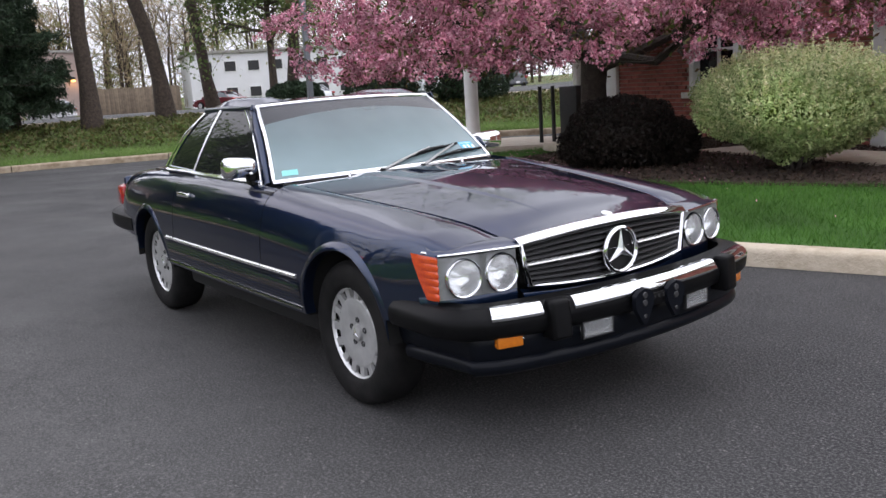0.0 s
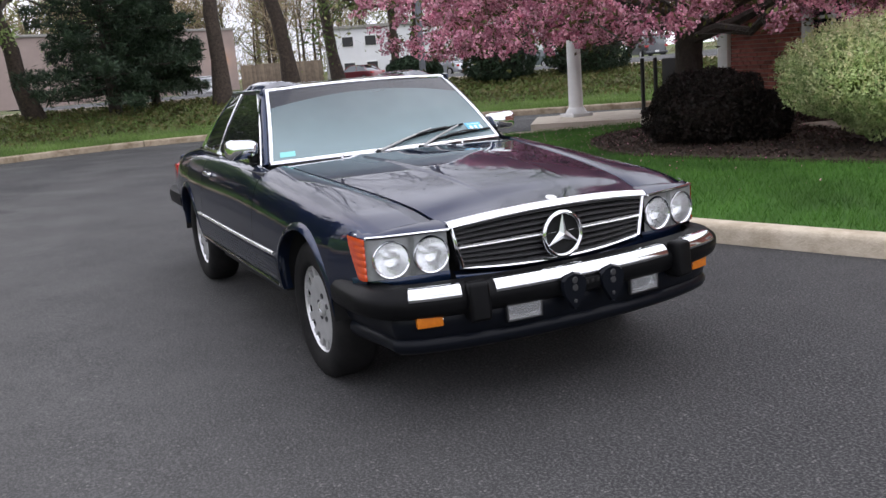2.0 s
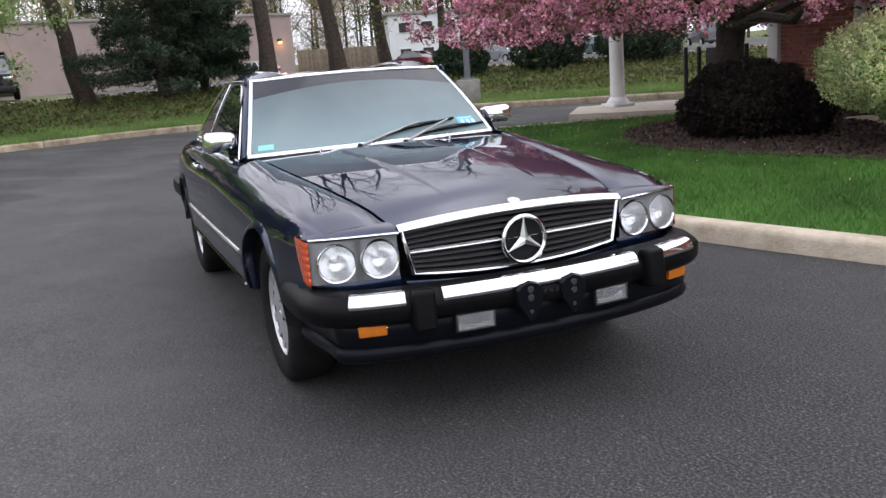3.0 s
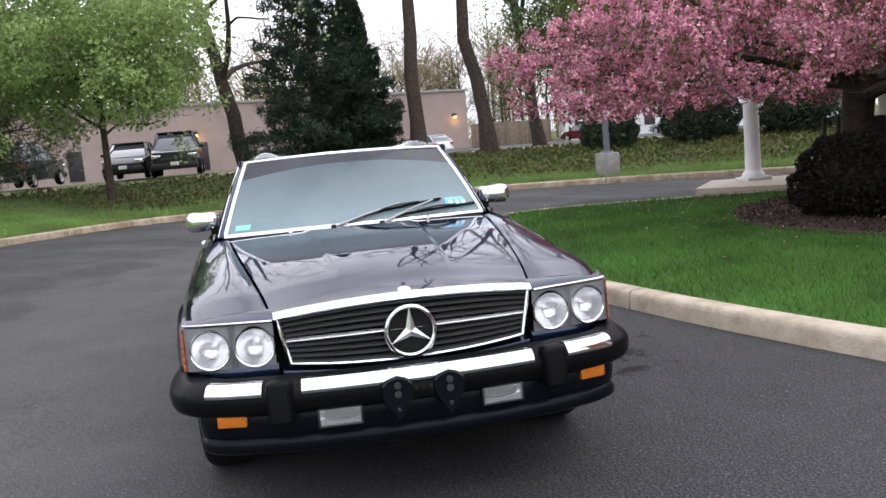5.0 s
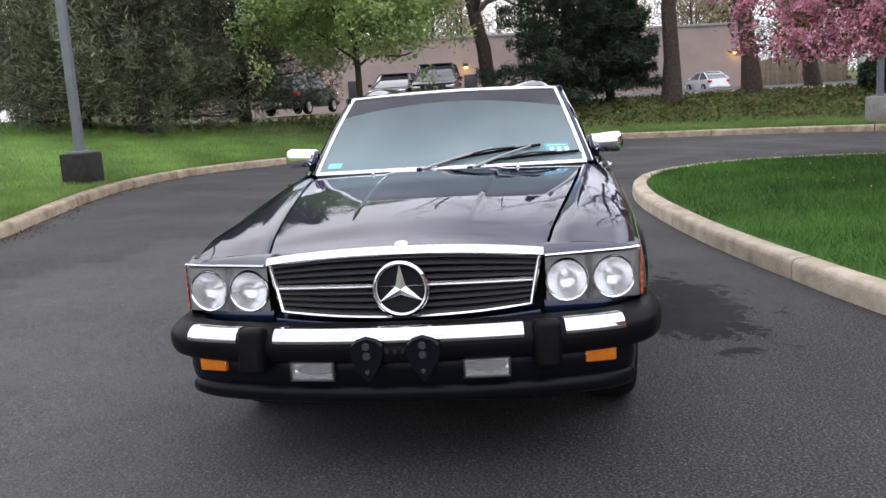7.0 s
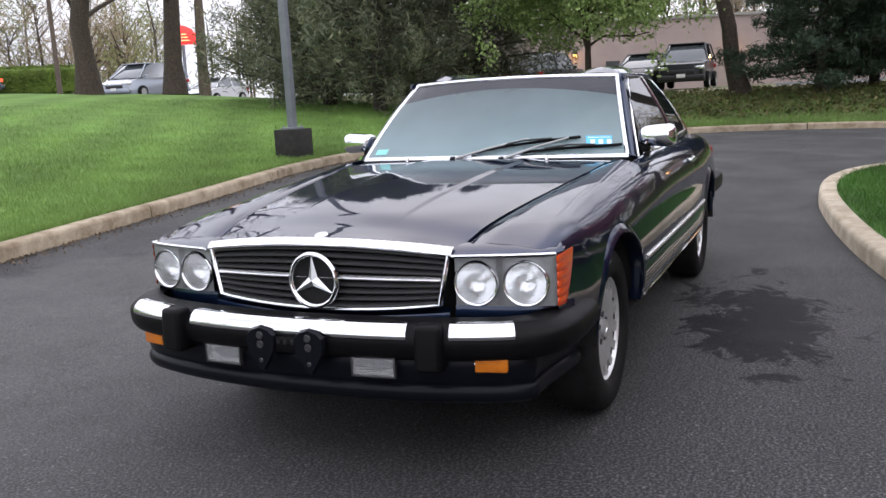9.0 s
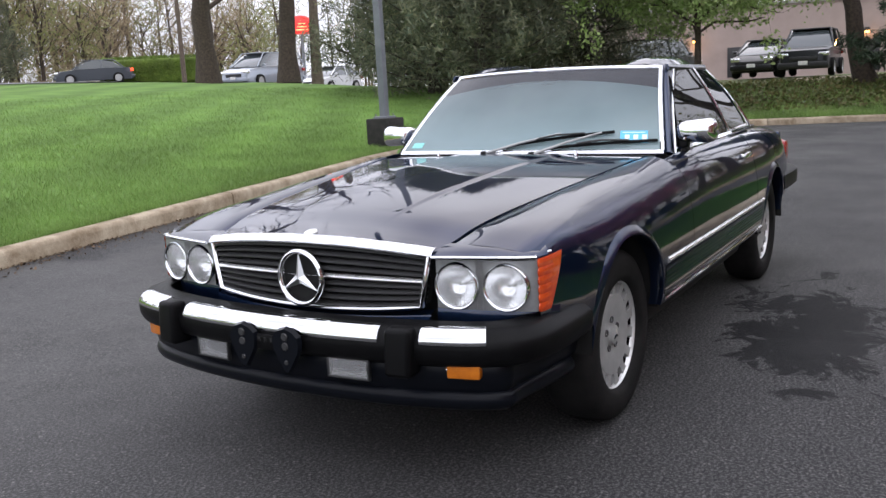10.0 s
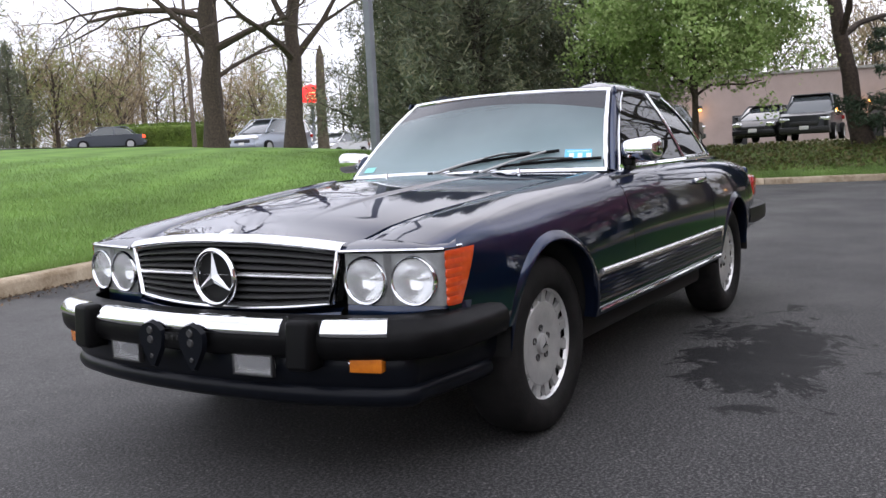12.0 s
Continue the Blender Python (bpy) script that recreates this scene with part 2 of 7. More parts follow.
ASPHALT = asphalt_mat()
GRASS_SOIL = leaf_mat("lawn_turf", (0.105, 0.20, 0.036), (0.125, 0.225, 0.044), 0.18, 0.05, 0.9, stripes=0.12)
ROUGH_SOIL = mat("bank_soil", (0.055, 0.095, 0.02), 0.95, col2=(0.13, 0.125, 0.05), scale=1.1, bump=0.05, bscale=25)
BLADE = leaf_mat("grass_blade", (0.12, 0.20, 0.045), (0.21, 0.32, 0.095), 0.18, 0.3, stripes=0.12)
# island grass darker than the lawn's: the cherry's shade put into its colour
ISLE_BLADE = leaf_mat("island_grass_blade", (0.048, 0.13, 0.018), (0.10, 0.215, 0.042), 0.35, 0.28)
ISLE_TURF = leaf_mat("island_turf", (0.042, 0.11, 0.016), (0.06, 0.14, 0.022), 0.3, 0.05, 0.9)
DIRTY_CONCRETE = mat("stained_kerb_concrete", (0.20, 0.15, 0.095), 0.9, col2=(0.40, 0.33, 0.24), scale=4, bump=0.008, bscale=45, vary=0.15, mask=(0.35, 0.62))
CONCRETE = mat("kerb_concrete", (0.33, 0.265, 0.18), 0.85, col2=(0.54, 0.465, 0.36), scale=5, bump=0.006, bscale=60, vary=0.12, mask=(0.3, 0.6))
LITTER = mat("brown_litter", (0.13, 0.085, 0.05), 0.9, vary=0.5, island=True)
PATH_CONC = mat("path_concrete", (0.42, 0.36, 0.28), 0.85, col2=(0.5, 0.45, 0.37), scale=5, bump=0.002, bscale=120)
GREY_CONC = mat("cast_concrete", (0.22, 0.21, 0.19), 0.9, col2=(0.32, 0.31, 0.28), scale=6, bump=0.005, bscale=50)
DARK_BASE = mat("stained_concrete", (0.012, 0.011, 0.010), 0.9, col2=(0.028, 0.025, 0.022), scale=9, bump=0.006, bscale=40)
MULCH = mat("bark_mulch", (0.035, 0.022, 0.015), 0.95, col2=(0.085, 0.055, 0.04), scale=30, bump=0.03, bscale=60)
CHIP = mat("bark_chip", (0.05, 0.032, 0.022), 0.95, vary=0.5, island=True)
BRICK = mat("red_brick", (0.25, 0.078, 0.062), 0.85, col2=(0.35, 0.125, 0.10), scale=18, bump=0.003, bscale=150, vary=0.3)
BRICK_I = mat("red_brick_joined", (0.25, 0.078, 0.062), 0.85, col2=(0.35, 0.125, 0.10), scale=18, vary=0.3, island=True)
MORTAR = mat("mortar", (0.36, 0.31, 0.27), 0.95, col2=(0.28, 0.24, 0.21), scale=20, bump=0.003, bscale=150)
WHITE_PAINT = mat("white_paint", (0.74, 0.74, 0.73), 0.5, col2=(0.66, 0.66, 0.64), scale=4)
POLE_GREY = mat("grey_pole_paint", (0.15, 0.16, 0.18), 0.5, col2=(0.19, 0.2, 0.22), scale=5)
BLACK_METAL = mat("black_metal", (0.012, 0.012, 0.013), 0.5, col2=(0.02, 0.02, 0.02), scale=10)
STUCCO = mat("pink_beige_stucco", (0.34, 0.27, 0.24), 0.9, col2=(0.29, 0.23, 0.205), scale=0.6, bump=0.004, bscale=40)
PALE_WALL = mat("pale_wall", (0.7, 0.7, 0.71), 0.8, col2=(0.62, 0.62, 0.63), scale=0.4)
FENCE_WOOD = mat("grey_fence_wood", (0.13, 0.10, 0.07), 0.9, col2=(0.2, 0.155, 0.11), scale=3, vary=0.2)
BARK = mat("brown_bark", (0.085, 0.062, 0.047), 0.95, col2=(0.035, 0.026, 0.021), scale=14, bump=0.03, bscale=22)
BARK_DARK = mat("dark_bark", (0.035, 0.027, 0.022), 0.95, col2=(0.06, 0.048, 0.04), scale=14, bump=0.03, bscale=22)
DEAD_WOOD = mat("weathered_wood", (0.16, 0.125, 0.095), 0.95, col2=(0.085, 0.066, 0.052), scale=9, bump=0.02, bscale=20)
PETAL = leaf_mat("cherry_blossom", (0.36, 0.085, 0.16), (0.84, 0.46, 0.55), 0.45, 0.16, grain=3.2)
CHERRY_LEAF = leaf_mat("bronze_leaf", (0.10, 0.055, 0.03), (0.10, 0.13, 0.03), 0.3)
LEAF_FRESH = leaf_mat("fresh_leaf", (0.19, 0.29, 0.08), (0.38, 0.46, 0.20), 0.35, 0.45)
LEAF_DARK = leaf_mat("dark_young_leaf", (0.075, 0.12, 0.035), (0.16, 0.21, 0.075), 0.35, 0.4)
LEAF_BUSH = leaf_mat("willow_leaf", (0.25, 0.36, 0.13), (0.76, 0.82, 0.44), 0.35, 0.42)
LEAF_TIP = leaf_mat("pale_leaf_tip", (0.72, 0.76, 0.40), (0.85, 0.76, 0.50), 0.25, 0.35)
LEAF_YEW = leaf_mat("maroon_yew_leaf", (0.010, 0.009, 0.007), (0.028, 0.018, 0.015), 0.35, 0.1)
LEAF_HEDGE = leaf_mat("hedge_leaf", (0.085, 0.15, 0.022), (0.16, 0.22, 0.04), 0.3, 0.2)
NEEDLE = leaf_mat("dark_needle", (0.022, 0.042, 0.025), (0.048, 0.074, 0.04), 0.35, 0.18)
PINE = leaf_mat("pine_needle", (0.08, 0.105, 0.07), (0.21, 0.21, 0.13), 0.45, 0.2)
TWIG = leaf_mat("budding_twig", (0.27, 0.205, 0.13), (0.42, 0.34, 0.22), 0.3, 0.4)
TWIG_GREEN = leaf_mat("budding_green", (0.19, 0.21, 0.08), (0.33, 0.33, 0.15), 0.3, 0.4)
SCRUB = leaf_mat("scrub_leaf", (0.06, 0.085, 0.02), (0.15, 0.13, 0.055), 0.4, 0.25)

PAINT = mat("navy_car_paint", (0.012, 0.0235, 0.057), 0.32, 0.85, coat=1.0, spec=0.1)
PAINT.node_tree.nodes["Principled BSDF"].inputs["Coat IOR"].default_value = 1.55
PAINT.node_tree.nodes["Principled BSDF"].inputs["Specular Tint"].default_value = (0.11, 0.17, 0.31, 1)
RUBBER = mat("black_rubber", (0.0035, 0.0035, 0.004), 0.4, col2=(0.006, 0.006, 0.0065), scale=15, bump=0.0004, bscale=300, spec=0.1)
TYRE = mat("tyre_rubber", (0.009, 0.009, 0.009), 0.7, col2=(0.017, 0.016, 0.016), scale=12, bump=0.001, bscale=120, spec=0.12)
EMBLEM = mat("emblem_metal", (0.80, 0.81, 0.82), 0.3, 1.0)
CHROME = mat("chrome", (0.78, 0.79, 0.80), 0.05, 1.0)
SATIN = mat("satin_alloy", (0.43, 0.43, 0.425), 0.4, 0.35, col2=(0.36, 0.36, 0.355), scale=20)
RIM_BRIGHT = mat("polished_alloy", (0.66, 0.66, 0.66), 0.3, 0.5)
GLOSS_BLACK = mat("gloss_black_plastic", (0.005, 0.006, 0.009), 0.3, spec=0.12)
BRIGHT = mat("bright_trim", (0.82, 0.82, 0.82), 0.22, 0.8)
# near-black that puts the shade of gaps, slots and recesses into the colour
DARK_HOLE = mat("cavity_shade", (0.006, 0.006, 0.006), 0.9)
SLAT = mat("grille_slat", (0.05, 0.05, 0.052), 0.4, 0.3)
LAMP_GREY = mat("lamp_surround", (0.30, 0.305, 0.31), 0.38, 0.5, col2=(0.25, 0.255, 0.26), scale=40)
REFLECTOR = mat("lamp_reflector", (0.96, 0.965, 0.97), 0.2, 0.95)
LENS = glass_mat("lamp_lens", (0.97, 0.975, 0.98), 0.22, 0.02, (0.95, 0.96, 0.97))
ORANGE = mat("orange_lens", (0.62, 0.075, 0.012), 0.18, col2=(0.5, 0.05, 0.01), scale=30, coat=0.6)
AMBER = mat("amber_lens", (0.68, 0.20, 0.012), 0.2, col2=(0.55, 0.15, 0.01), scale=30, coat=0.5)
RED_LENS = mat("red_lens", (0.35, 0.012, 0.012), 0.2, coat=0.5)
FOG_LENS = glass_mat("fog_lens", (0.95, 0.96, 0.97), 0.2, 0.02, (0.95, 0.96, 0.97))
# paler low, darker high: band tint plus sky reflection painted into the haze
SCREEN = fading_sheen_tint(glass_mat("windscreen_glass", (0.42, 0.5, 0.5), 0.52), (0.98, 1.24), (0.37, 0.50, 0.53), (0.13, 0.175, 0.19))
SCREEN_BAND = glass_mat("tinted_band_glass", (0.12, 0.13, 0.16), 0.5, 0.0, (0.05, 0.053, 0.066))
SIDE_GLASS = glass_mat("smoked_glass", (0.05, 0.055, 0.06), 0.03, ior=1.45)
CABIN = mat("dark_cabin_trim", (0.02, 0.02, 0.022), 0.7, col2=(0.03, 0.03, 0.033), scale=20)
SEAT = mat("grey_leather", (0.014, 0.0145, 0.016), 0.6, col2=(0.010, 0.0105, 0.012), scale=12)
STICKER_A = mat("teal_sticker", (0.25, 0.62, 0.6), 0.5)
STICKER_B = mat("blue_sticker", (0.12, 0.5, 0.78), 0.5)
STICKER_W = mat("pale_ink", (0.75, 0.85, 0.88), 0.5)


# ---- mesh helpers ----
def mesh_ob(name, verts, faces, material, parent=None, label="", smooth=True, sharp=32):
    me = bpy.data.meshes.new(name)
    me.from_pydata([tuple(v) for v in verts], [], [tuple(f) for f in faces])
    me.materials.append(material)
    if smooth:
        me.shade_smooth()
        me.set_sharp_from_angle(angle=radians(sharp))
    ob = new(name, me)
    ob.parent = parent
    if label:
        ob["label"] = label
    return ob


def part(name, bm, material, parent=None, label="", smooth=True, sharp=32):
    me = bpy.data.meshes.new(name)
    bmesh.ops.recalc_face_normals(bm, faces=bm.faces)
    bm.to_mesh(me)
    bm.free()
    me.materials.append(material)
    if smooth:
        me.shade_smooth()
        me.set_sharp_from_angle(angle=radians(sharp))
    ob = new(name, me)
    ob.parent = parent
    if label:
        ob["label"] = label
    return ob


def thing(name, m, label, category, group="", kind=""):
    e = new(name)
    e.matrix_basis = m
    return tagged(e, label, category, group, kind)


def add_box(bm, c, s, bevel=0.0, turn=None, seg=2):
    r = bmesh.ops.create_cube(bm, size=1.0)
    vs = r["verts"]
    bmesh.ops.scale(bm, vec=s, verts=vs)
    if bevel > 0:
        es = list({e for v in vs for e in v.link_edges})
        rb = bmesh.ops.bevel(bm, geom=es, offset=bevel, segments=seg, affect="EDGES", profile=0.5)
        vs = list({v for f in rb["faces"] for v in f.verts} | {v for v in vs if v.is_valid})
    if turn is not None:
        bmesh.ops.rotate(bm, cent=(0, 0, 0), matrix=turn.to_3x3(), verts=vs)
    bmesh.ops.translate(bm, vec=c, verts=vs)
    return vs


def box_part(name, c, s, material, parent=None, label="", bevel=0.004, turn=None):
    bm = bmesh.new()
    add_box(bm, c, s, bevel, turn)
    return part(name, bm, material, parent, label)


def lathe(profile, n=32):
    """Verts and faces of a turned profile of (r, h) about the y axis."""
    vs, fs = [], []
    for r, h in profile:
        for k in range(n):
            a = 2 * math.pi * k / n
            vs.append((r * math.cos(a), h, r * math.sin(a)))
    for i in range(len(profile) - 1):
        for k in range(n):
            k2 = (k + 1) % n
            fs.append((i * n + k, i * n + k2, (i + 1) * n + k2, (i + 1) * n + k))
    return vs, fs


def tube_arrays(points, radii, n=8, up=(0, 0, 1)):
    """Verts and faces of a tube along points, with end caps."""
    pts = [Vector(p) for p in points]
    if not isinstance(radii, (list, tuple)):
        radii = [radii] * len(pts)
    vs, fs = [], []
    a = None
    for i, p in enumerate(pts):
        d = (pts[min(i + 1, len(pts) - 1)] - pts[max(i - 1, 0)]).normalized()
        a = d.cross(Vector(up)) if a is None else a - d * a.dot(d)
        if a.length < 1e-3:
            a = d.cross(Vector((1, 0, 0)))
        a.normalize()
        b = a.cross(d).normalized()
        for k in range(n):
            t = 2 * math.pi * k / n
            vs.append(p + radii[i] * (math.cos(t) * a + math.sin(t) * b))
    for i in range(len(pts) - 1):
        for k in range(n):
            k2 = (k + 1) % n
            fs.append((i * n + k, i * n + k2, (i + 1) * n + k2, (i + 1) * n + k))
    fs.append(tuple(range(n))[::-1])
    fs.append(tuple((len(pts) - 1) * n + k for k in range(n)))
    return vs, fs


def join_arrays(chunks):
    vs, fs = [], []
    for v, f in chunks:
        o = len(vs)
        vs.extend(v)
        fs.extend(tuple(i + o for i in q) for q in f)
    return vs, fs


def tube_part(name, points, radii, material, parent=None, label="", n=8):
    v, f = tube_arrays(points, radii, n)
    return mesh_ob(name, v, f, material, parent, label)


def grid_faces(nu, nv, closed_v=False):
    fs = []
    for i in range(nu - 1):
        for j in range(nv if closed_v else nv - 1):
            j2 = (j + 1) % nv
            fs.append((i * nv + j, i * nv + j2, (i + 1) * nv + j2, (i + 1) * nv + j))
    return fs


def lerp_table(table, x):
    """Smooth value from a table of (x, value), x rising."""
    xs = [p[0] for p in table]
    if x <= xs[0]:
        return table[0][1]
    if x >= xs[-1]:
        return table[-1][1]
    for i in range(len(xs) - 1):
        if x <= xs[i + 1]:
            p0, p1, p2, p3 = table[max(i - 1, 0)], table[i], table[i + 1], table[min(i + 2, len(table) - 1)]
            h = p2[0] - p1[0]
            u = (x - p1[0]) / h
            m1 = (p2[1] - p0[1]) / max(p2[0] - p0[0], 1e-6) * h
            m2 = (p3[1] - p1[1]) / max(p3[0] - p1[0], 1e-6) * h
            return (2 * u**3 - 3 * u**2 + 1) * p1[1] + (u**3 - 2 * u**2 + u) * m1 + (-2 * u**3 + 3 * u**2) * p2[1] + (u**3 - u**2) * m2


def sstep(a, b, x):
    u = min(max((x - a) / (b - a), 0), 1)
    return u * u * (3 - 2 * u)


def quads_ob(name, centres, sizes, material, parent=None, label="", aspect=0.6, up_bias=0.0, rng=None, normals=None, fold=0.25):
    """One mesh of many small folded leaf quads at the centres."""
    rng = rng or np.random.default_rng(5)
    c = np.asarray(centres, float)
    n = len(c)
    s = np.broadcast_to(np.asarray(sizes, float), (n,))[:, None]
    nn = rng.normal(size=(n, 3))
    if normals is not None:
        nn = nn * 0.7 + normals
    nn[:, 2] += up_bias
    nn /= np.linalg.norm(nn, axis=1)[:, None] + 1e-9
    a = np.cross(nn, rng.normal(size=(n, 3)))
    a /= np.linalg.norm(a, axis=1)[:, None] + 1e-9
    b = np.cross(nn, a)
    v = np.empty((n, 4, 3))
    v[:, 0] = c - a * s * 0.5
    v[:, 1] = c - b * s * 0.5 * aspect + nn * s * fold * 0.5
    v[:, 2] = c + a * s * 0.5
    v[:, 3] = c + b * s * 0.5 * aspect + nn * s * fold * 0.5
    return raw_quads(name, v.reshape(-1, 3), n, material, parent, label)


def raw_quads(name, v, n, material, parent=None, label=""):
    me = bpy.data.meshes.new(name)
    me.vertices.add(4 * n)
    me.vertices.foreach_set("co", v.astype(np.float32).ravel())
    me.loops.add(4 * n)
    me.loops.foreach_set("vertex_index", np.arange(4 * n, dtype=np.int32))
    me.polygons.add(n)
    me.polygons.foreach_set("loop_start", np.arange(0, 4 * n, 4, dtype=np.int32))
    me.update(calc_edges=True)
    me.materials.append(material)
    ob = new(name, me)
    ob.parent = parent
    if label:
        ob["label"] = label
    return ob


def spline(pts, step=0.5):
    """Catmull-Rom through plan points, about every step metres."""
    out = []
    p = [Vector((*q, 0)) for q in pts]
    for i in range(len(p) - 1):
        a, b, c, d = p[max(i - 1, 0)], p[i], p[i + 1], p[min(i + 2, len(p) - 1)]
        k = max(1, int((c - b).length / step))
        for j in range(k):
            u = j / k
            out.append(0.5 * (2 * b + (c - a) * u + (2 * a - 5 * b + 4 * c - d) * u * u + (3 * b - a - 3 * c + d) * u**3))
    out.append(p[-1])
    return out

# ---- ground ----
OUTER = spline([(40, 8), (14, -0.3), (6, -2.55), (0.25, -3.98), (-2.4, -4.55), (-5.1, -5.1), (-7.75, -5.68), (-9.9, -5.85), (-11.6, -5.55), (-13.5, -4.6),
                (-15.7, -3.2), (-17.1, -1.4), (-17.5, 1.0), (-16.9, 3.5), (-15.9, 6.0), (-14.4, 8.4), (-11, 12.5), (-5, 18), (8, 26), (40, 40)], 0.6)


def outward(i):
    d = OUTER[min(i + 1, len(OUTER) - 1)] - OUTER[max(i - 1, 0)]
    n = Vector((d.y, -d.x, 0)).normalized()
    return -n if n.dot(OUTER[i] - Vector((-4, 2, 0))) < 0 else n


NORM = [outward(i) for i in range(len(OUTER))]


def road_z(x, y):
    """The drive climbs a little towards the lawn side."""
    t = -y - 1.4
    return 0.0 if t <= 0 else 0.038 * (math.sqrt(t * t + 0.36) - 0.6)


def lawn_z(d, nx, base=0.0):
    """Height of the grass d metres outside the kerb: a long lawn beside the drive, a short bank behind it."""
    w = sstep(0.35, 0.85, -nx)
    side = 0.28 + 0.082 * min(d, 19) + 0.032 * min(max(d - 19, 0), 32)
    bank = 0.13 + 0.54 * sstep(0.5, 7, d) + 0.004 * min(d, 20) - 0.6 * sstep(21, 46, d)
    return (side * (1 - w) + bank * w) + base * max(0.0, 1 - d / 3)


# what the kerb's own height adds to, or takes from, the grass beside it
BASE = [road_z(p.x, p.y) + 0.13 - lawn_z(0, q.x) for p, q in zip(OUTER, NORM)]


def nearest(x, y):
    p = Vector((x, y, 0))
    i = min(range(len(OUTER)), key=lambda k: (OUTER[k] - p).length_squared)
    return (p - OUTER[i]).dot(NORM[i]), NORM[i].x, BASE[i]


def ground_z(x, y):
    d, nx, b = nearest(x, y)
    return road_z(x, y) if d < 0 else lawn_z(d, nx, b)


def strip(name, d_list, i0, i1, lift, material, **tags):
    vs = []
    for i in range(i0, i1):
        for d in d_list:
            p = OUTER[i] + NORM[i] * d
            vs.append((p.x, p.y, lawn_z(max(d, 0), NORM[i].x, BASE[i]) + lift))
    ob = mesh_ob(name, vs, grid_faces(i1 - i0, len(d_list)), material)
    return tagged(ob, **tags)


NK = len(OUTER)
mesh_ob("ground", [(-900, -900, -0.25), (900, -900, -0.25), (900, 900, -0.25), (-900, 900, -0.25)], [(0, 1, 2, 3)], GRASS_SOIL)
tagged(bpy.data.objects["ground"], "flat grassy ground reaching to the horizon", "ground", kind="structure")
RX = [-19 + 0.8 * i for i in range(44)] + [20, 30, 45]
RY = [-8 + 0.4 * i for i in range(26)] + [4, 8, 14, 24, 42]
road = mesh_ob("road", [(x, y, road_z(x, y)) for x in RX for y in RY], grid_faces(len(RX), len(RY)), ASPHALT)
tagged(road, "dark sealed asphalt drive with pale stone specks and a damp patch", "road", kind="structure")

far0 = min(range(NK), key=lambda k: (OUTER[k] - Vector((-15.9, -3.0, 0))).length)
strip("lawn", [0.05, 0.4, 1, 2, 4, 7, 11, 16, 24, 34, 46, 60, 90, 160, 400], 0, far0 + 1, -0.015, GRASS_SOIL, label="mown green lawn rising gently from the kerb", category="lawn", kind="structure")
strip("bank", [0.05, 0.4, 1, 2, 3, 4, 5, 6, 7, 9, 12, 20, 21, 26, 30, 34, 38, 42, 46, 54, 62, 90, 160, 400], far0, NK, -0.015, ROUGH_SOIL, label="rough grassy bank behind the kerb", category="bank", kind="structure")
strip("car_park", [8.6, 12, 18, 21, 26, 30, 34, 38, 42, 46, 54, 62], far0 + 6, NK - 20, 0.03, ASPHALT, label="grey car park on top of the bank", category="car park", kind="structure")
strip("car_park", [29, 33, 38, 46, 52, 60, 70, 84], 0, far0 + 6, 0.03, mat("far_asphalt", (0.16, 0.155, 0.15), 0.85, col2=(0.2, 0.195, 0.19), scale=0.3), label="pale grey car park and street beyond the lawn", category="car park", kind="structure")


def kerb(name, pts, norms, label, material, skip=0.02, length=3.0):
    """A concrete kerb laid in stones about three metres long, with open joints."""
    e = thing(name, Matrix(), label, "kerb", kind="structure")
    prof = [(-0.012, -0.05), (-0.008, 0.09), (0.0, 0.118), (0.02, 0.132), (0.05, 0.136), (0.13, 0.136), (0.15, 0.128), (0.155, -0.05)]
    run, start = 0.0, 0
    for i in range(1, len(pts)):
        run += (pts[i] - pts[i - 1]).length
        if run >= length or i == len(pts) - 1:
            vs = []
            for k in range(start, i + 1):
                q = pts[k].copy()
                if k == start:
                    q = q + (pts[k + 1] - pts[k]).normalized() * skip * 0.5
                if k == i:
                    q = q + (pts[k - 1] - pts[k]).normalized() * skip * 0.5
                for o, h in prof:
                    w = q + norms[k] * o
                    vs.append((w.x, w.y, h + road_z(pts[k].x, pts[k].y)))
            nv = len(prof)
            fs = grid_faces(i - start + 1, nv)
            fs += [tuple(range(nv)), tuple((i - start) * nv + j for j in range(nv))[::-1]]
            mesh_ob("kerb_stone", vs, fs, material, e, sharp=50)
            run, start = 0.0, i
    return e


ledge = []
for i in range(far0 + 4, far0 + 34):
    for d, h in ((8.25, -0.05), (8.27, 0.12), (8.3, 0.14), (8.46, 0.14), (8.5, -0.05)):
        p = OUTER[i] + NORM[i] * d
        ledge.append((p.x, p.y, lawn_z(d, NORM[i].x, BASE[i]) + h))
tagged(mesh_ob("kerb", ledge, grid_faces(30, 5), CONCRETE, sharp=50), "pale concrete edge of the car park on the bank", "kerb", kind="structure")
kerb("kerb", OUTER, NORM, "weathered tan concrete kerb along the lawn and bank", DIRTY_CONCRETE)

ISLE_PTS = [(16, 8.2), (10, 6.1), (6, 4.65), (3, 3.6), (0.46, 2.72), (-1, 2.25), (-2, 2.0), (-3.3, 1.73), (-4.6, 1.55), (-5.9, 1.45), (-7.1, 1.52), (-8.1, 1.85), (-8.85, 2.55), (-9.2, 3.5), (-9.1, 4.7), (-8.7, 5.9), (-8.2, 7.2), (-7.8, 8.6), (-7.6, 9.6)]
ISLE = spline(ISLE_PTS, 0.4)
isle_n = []
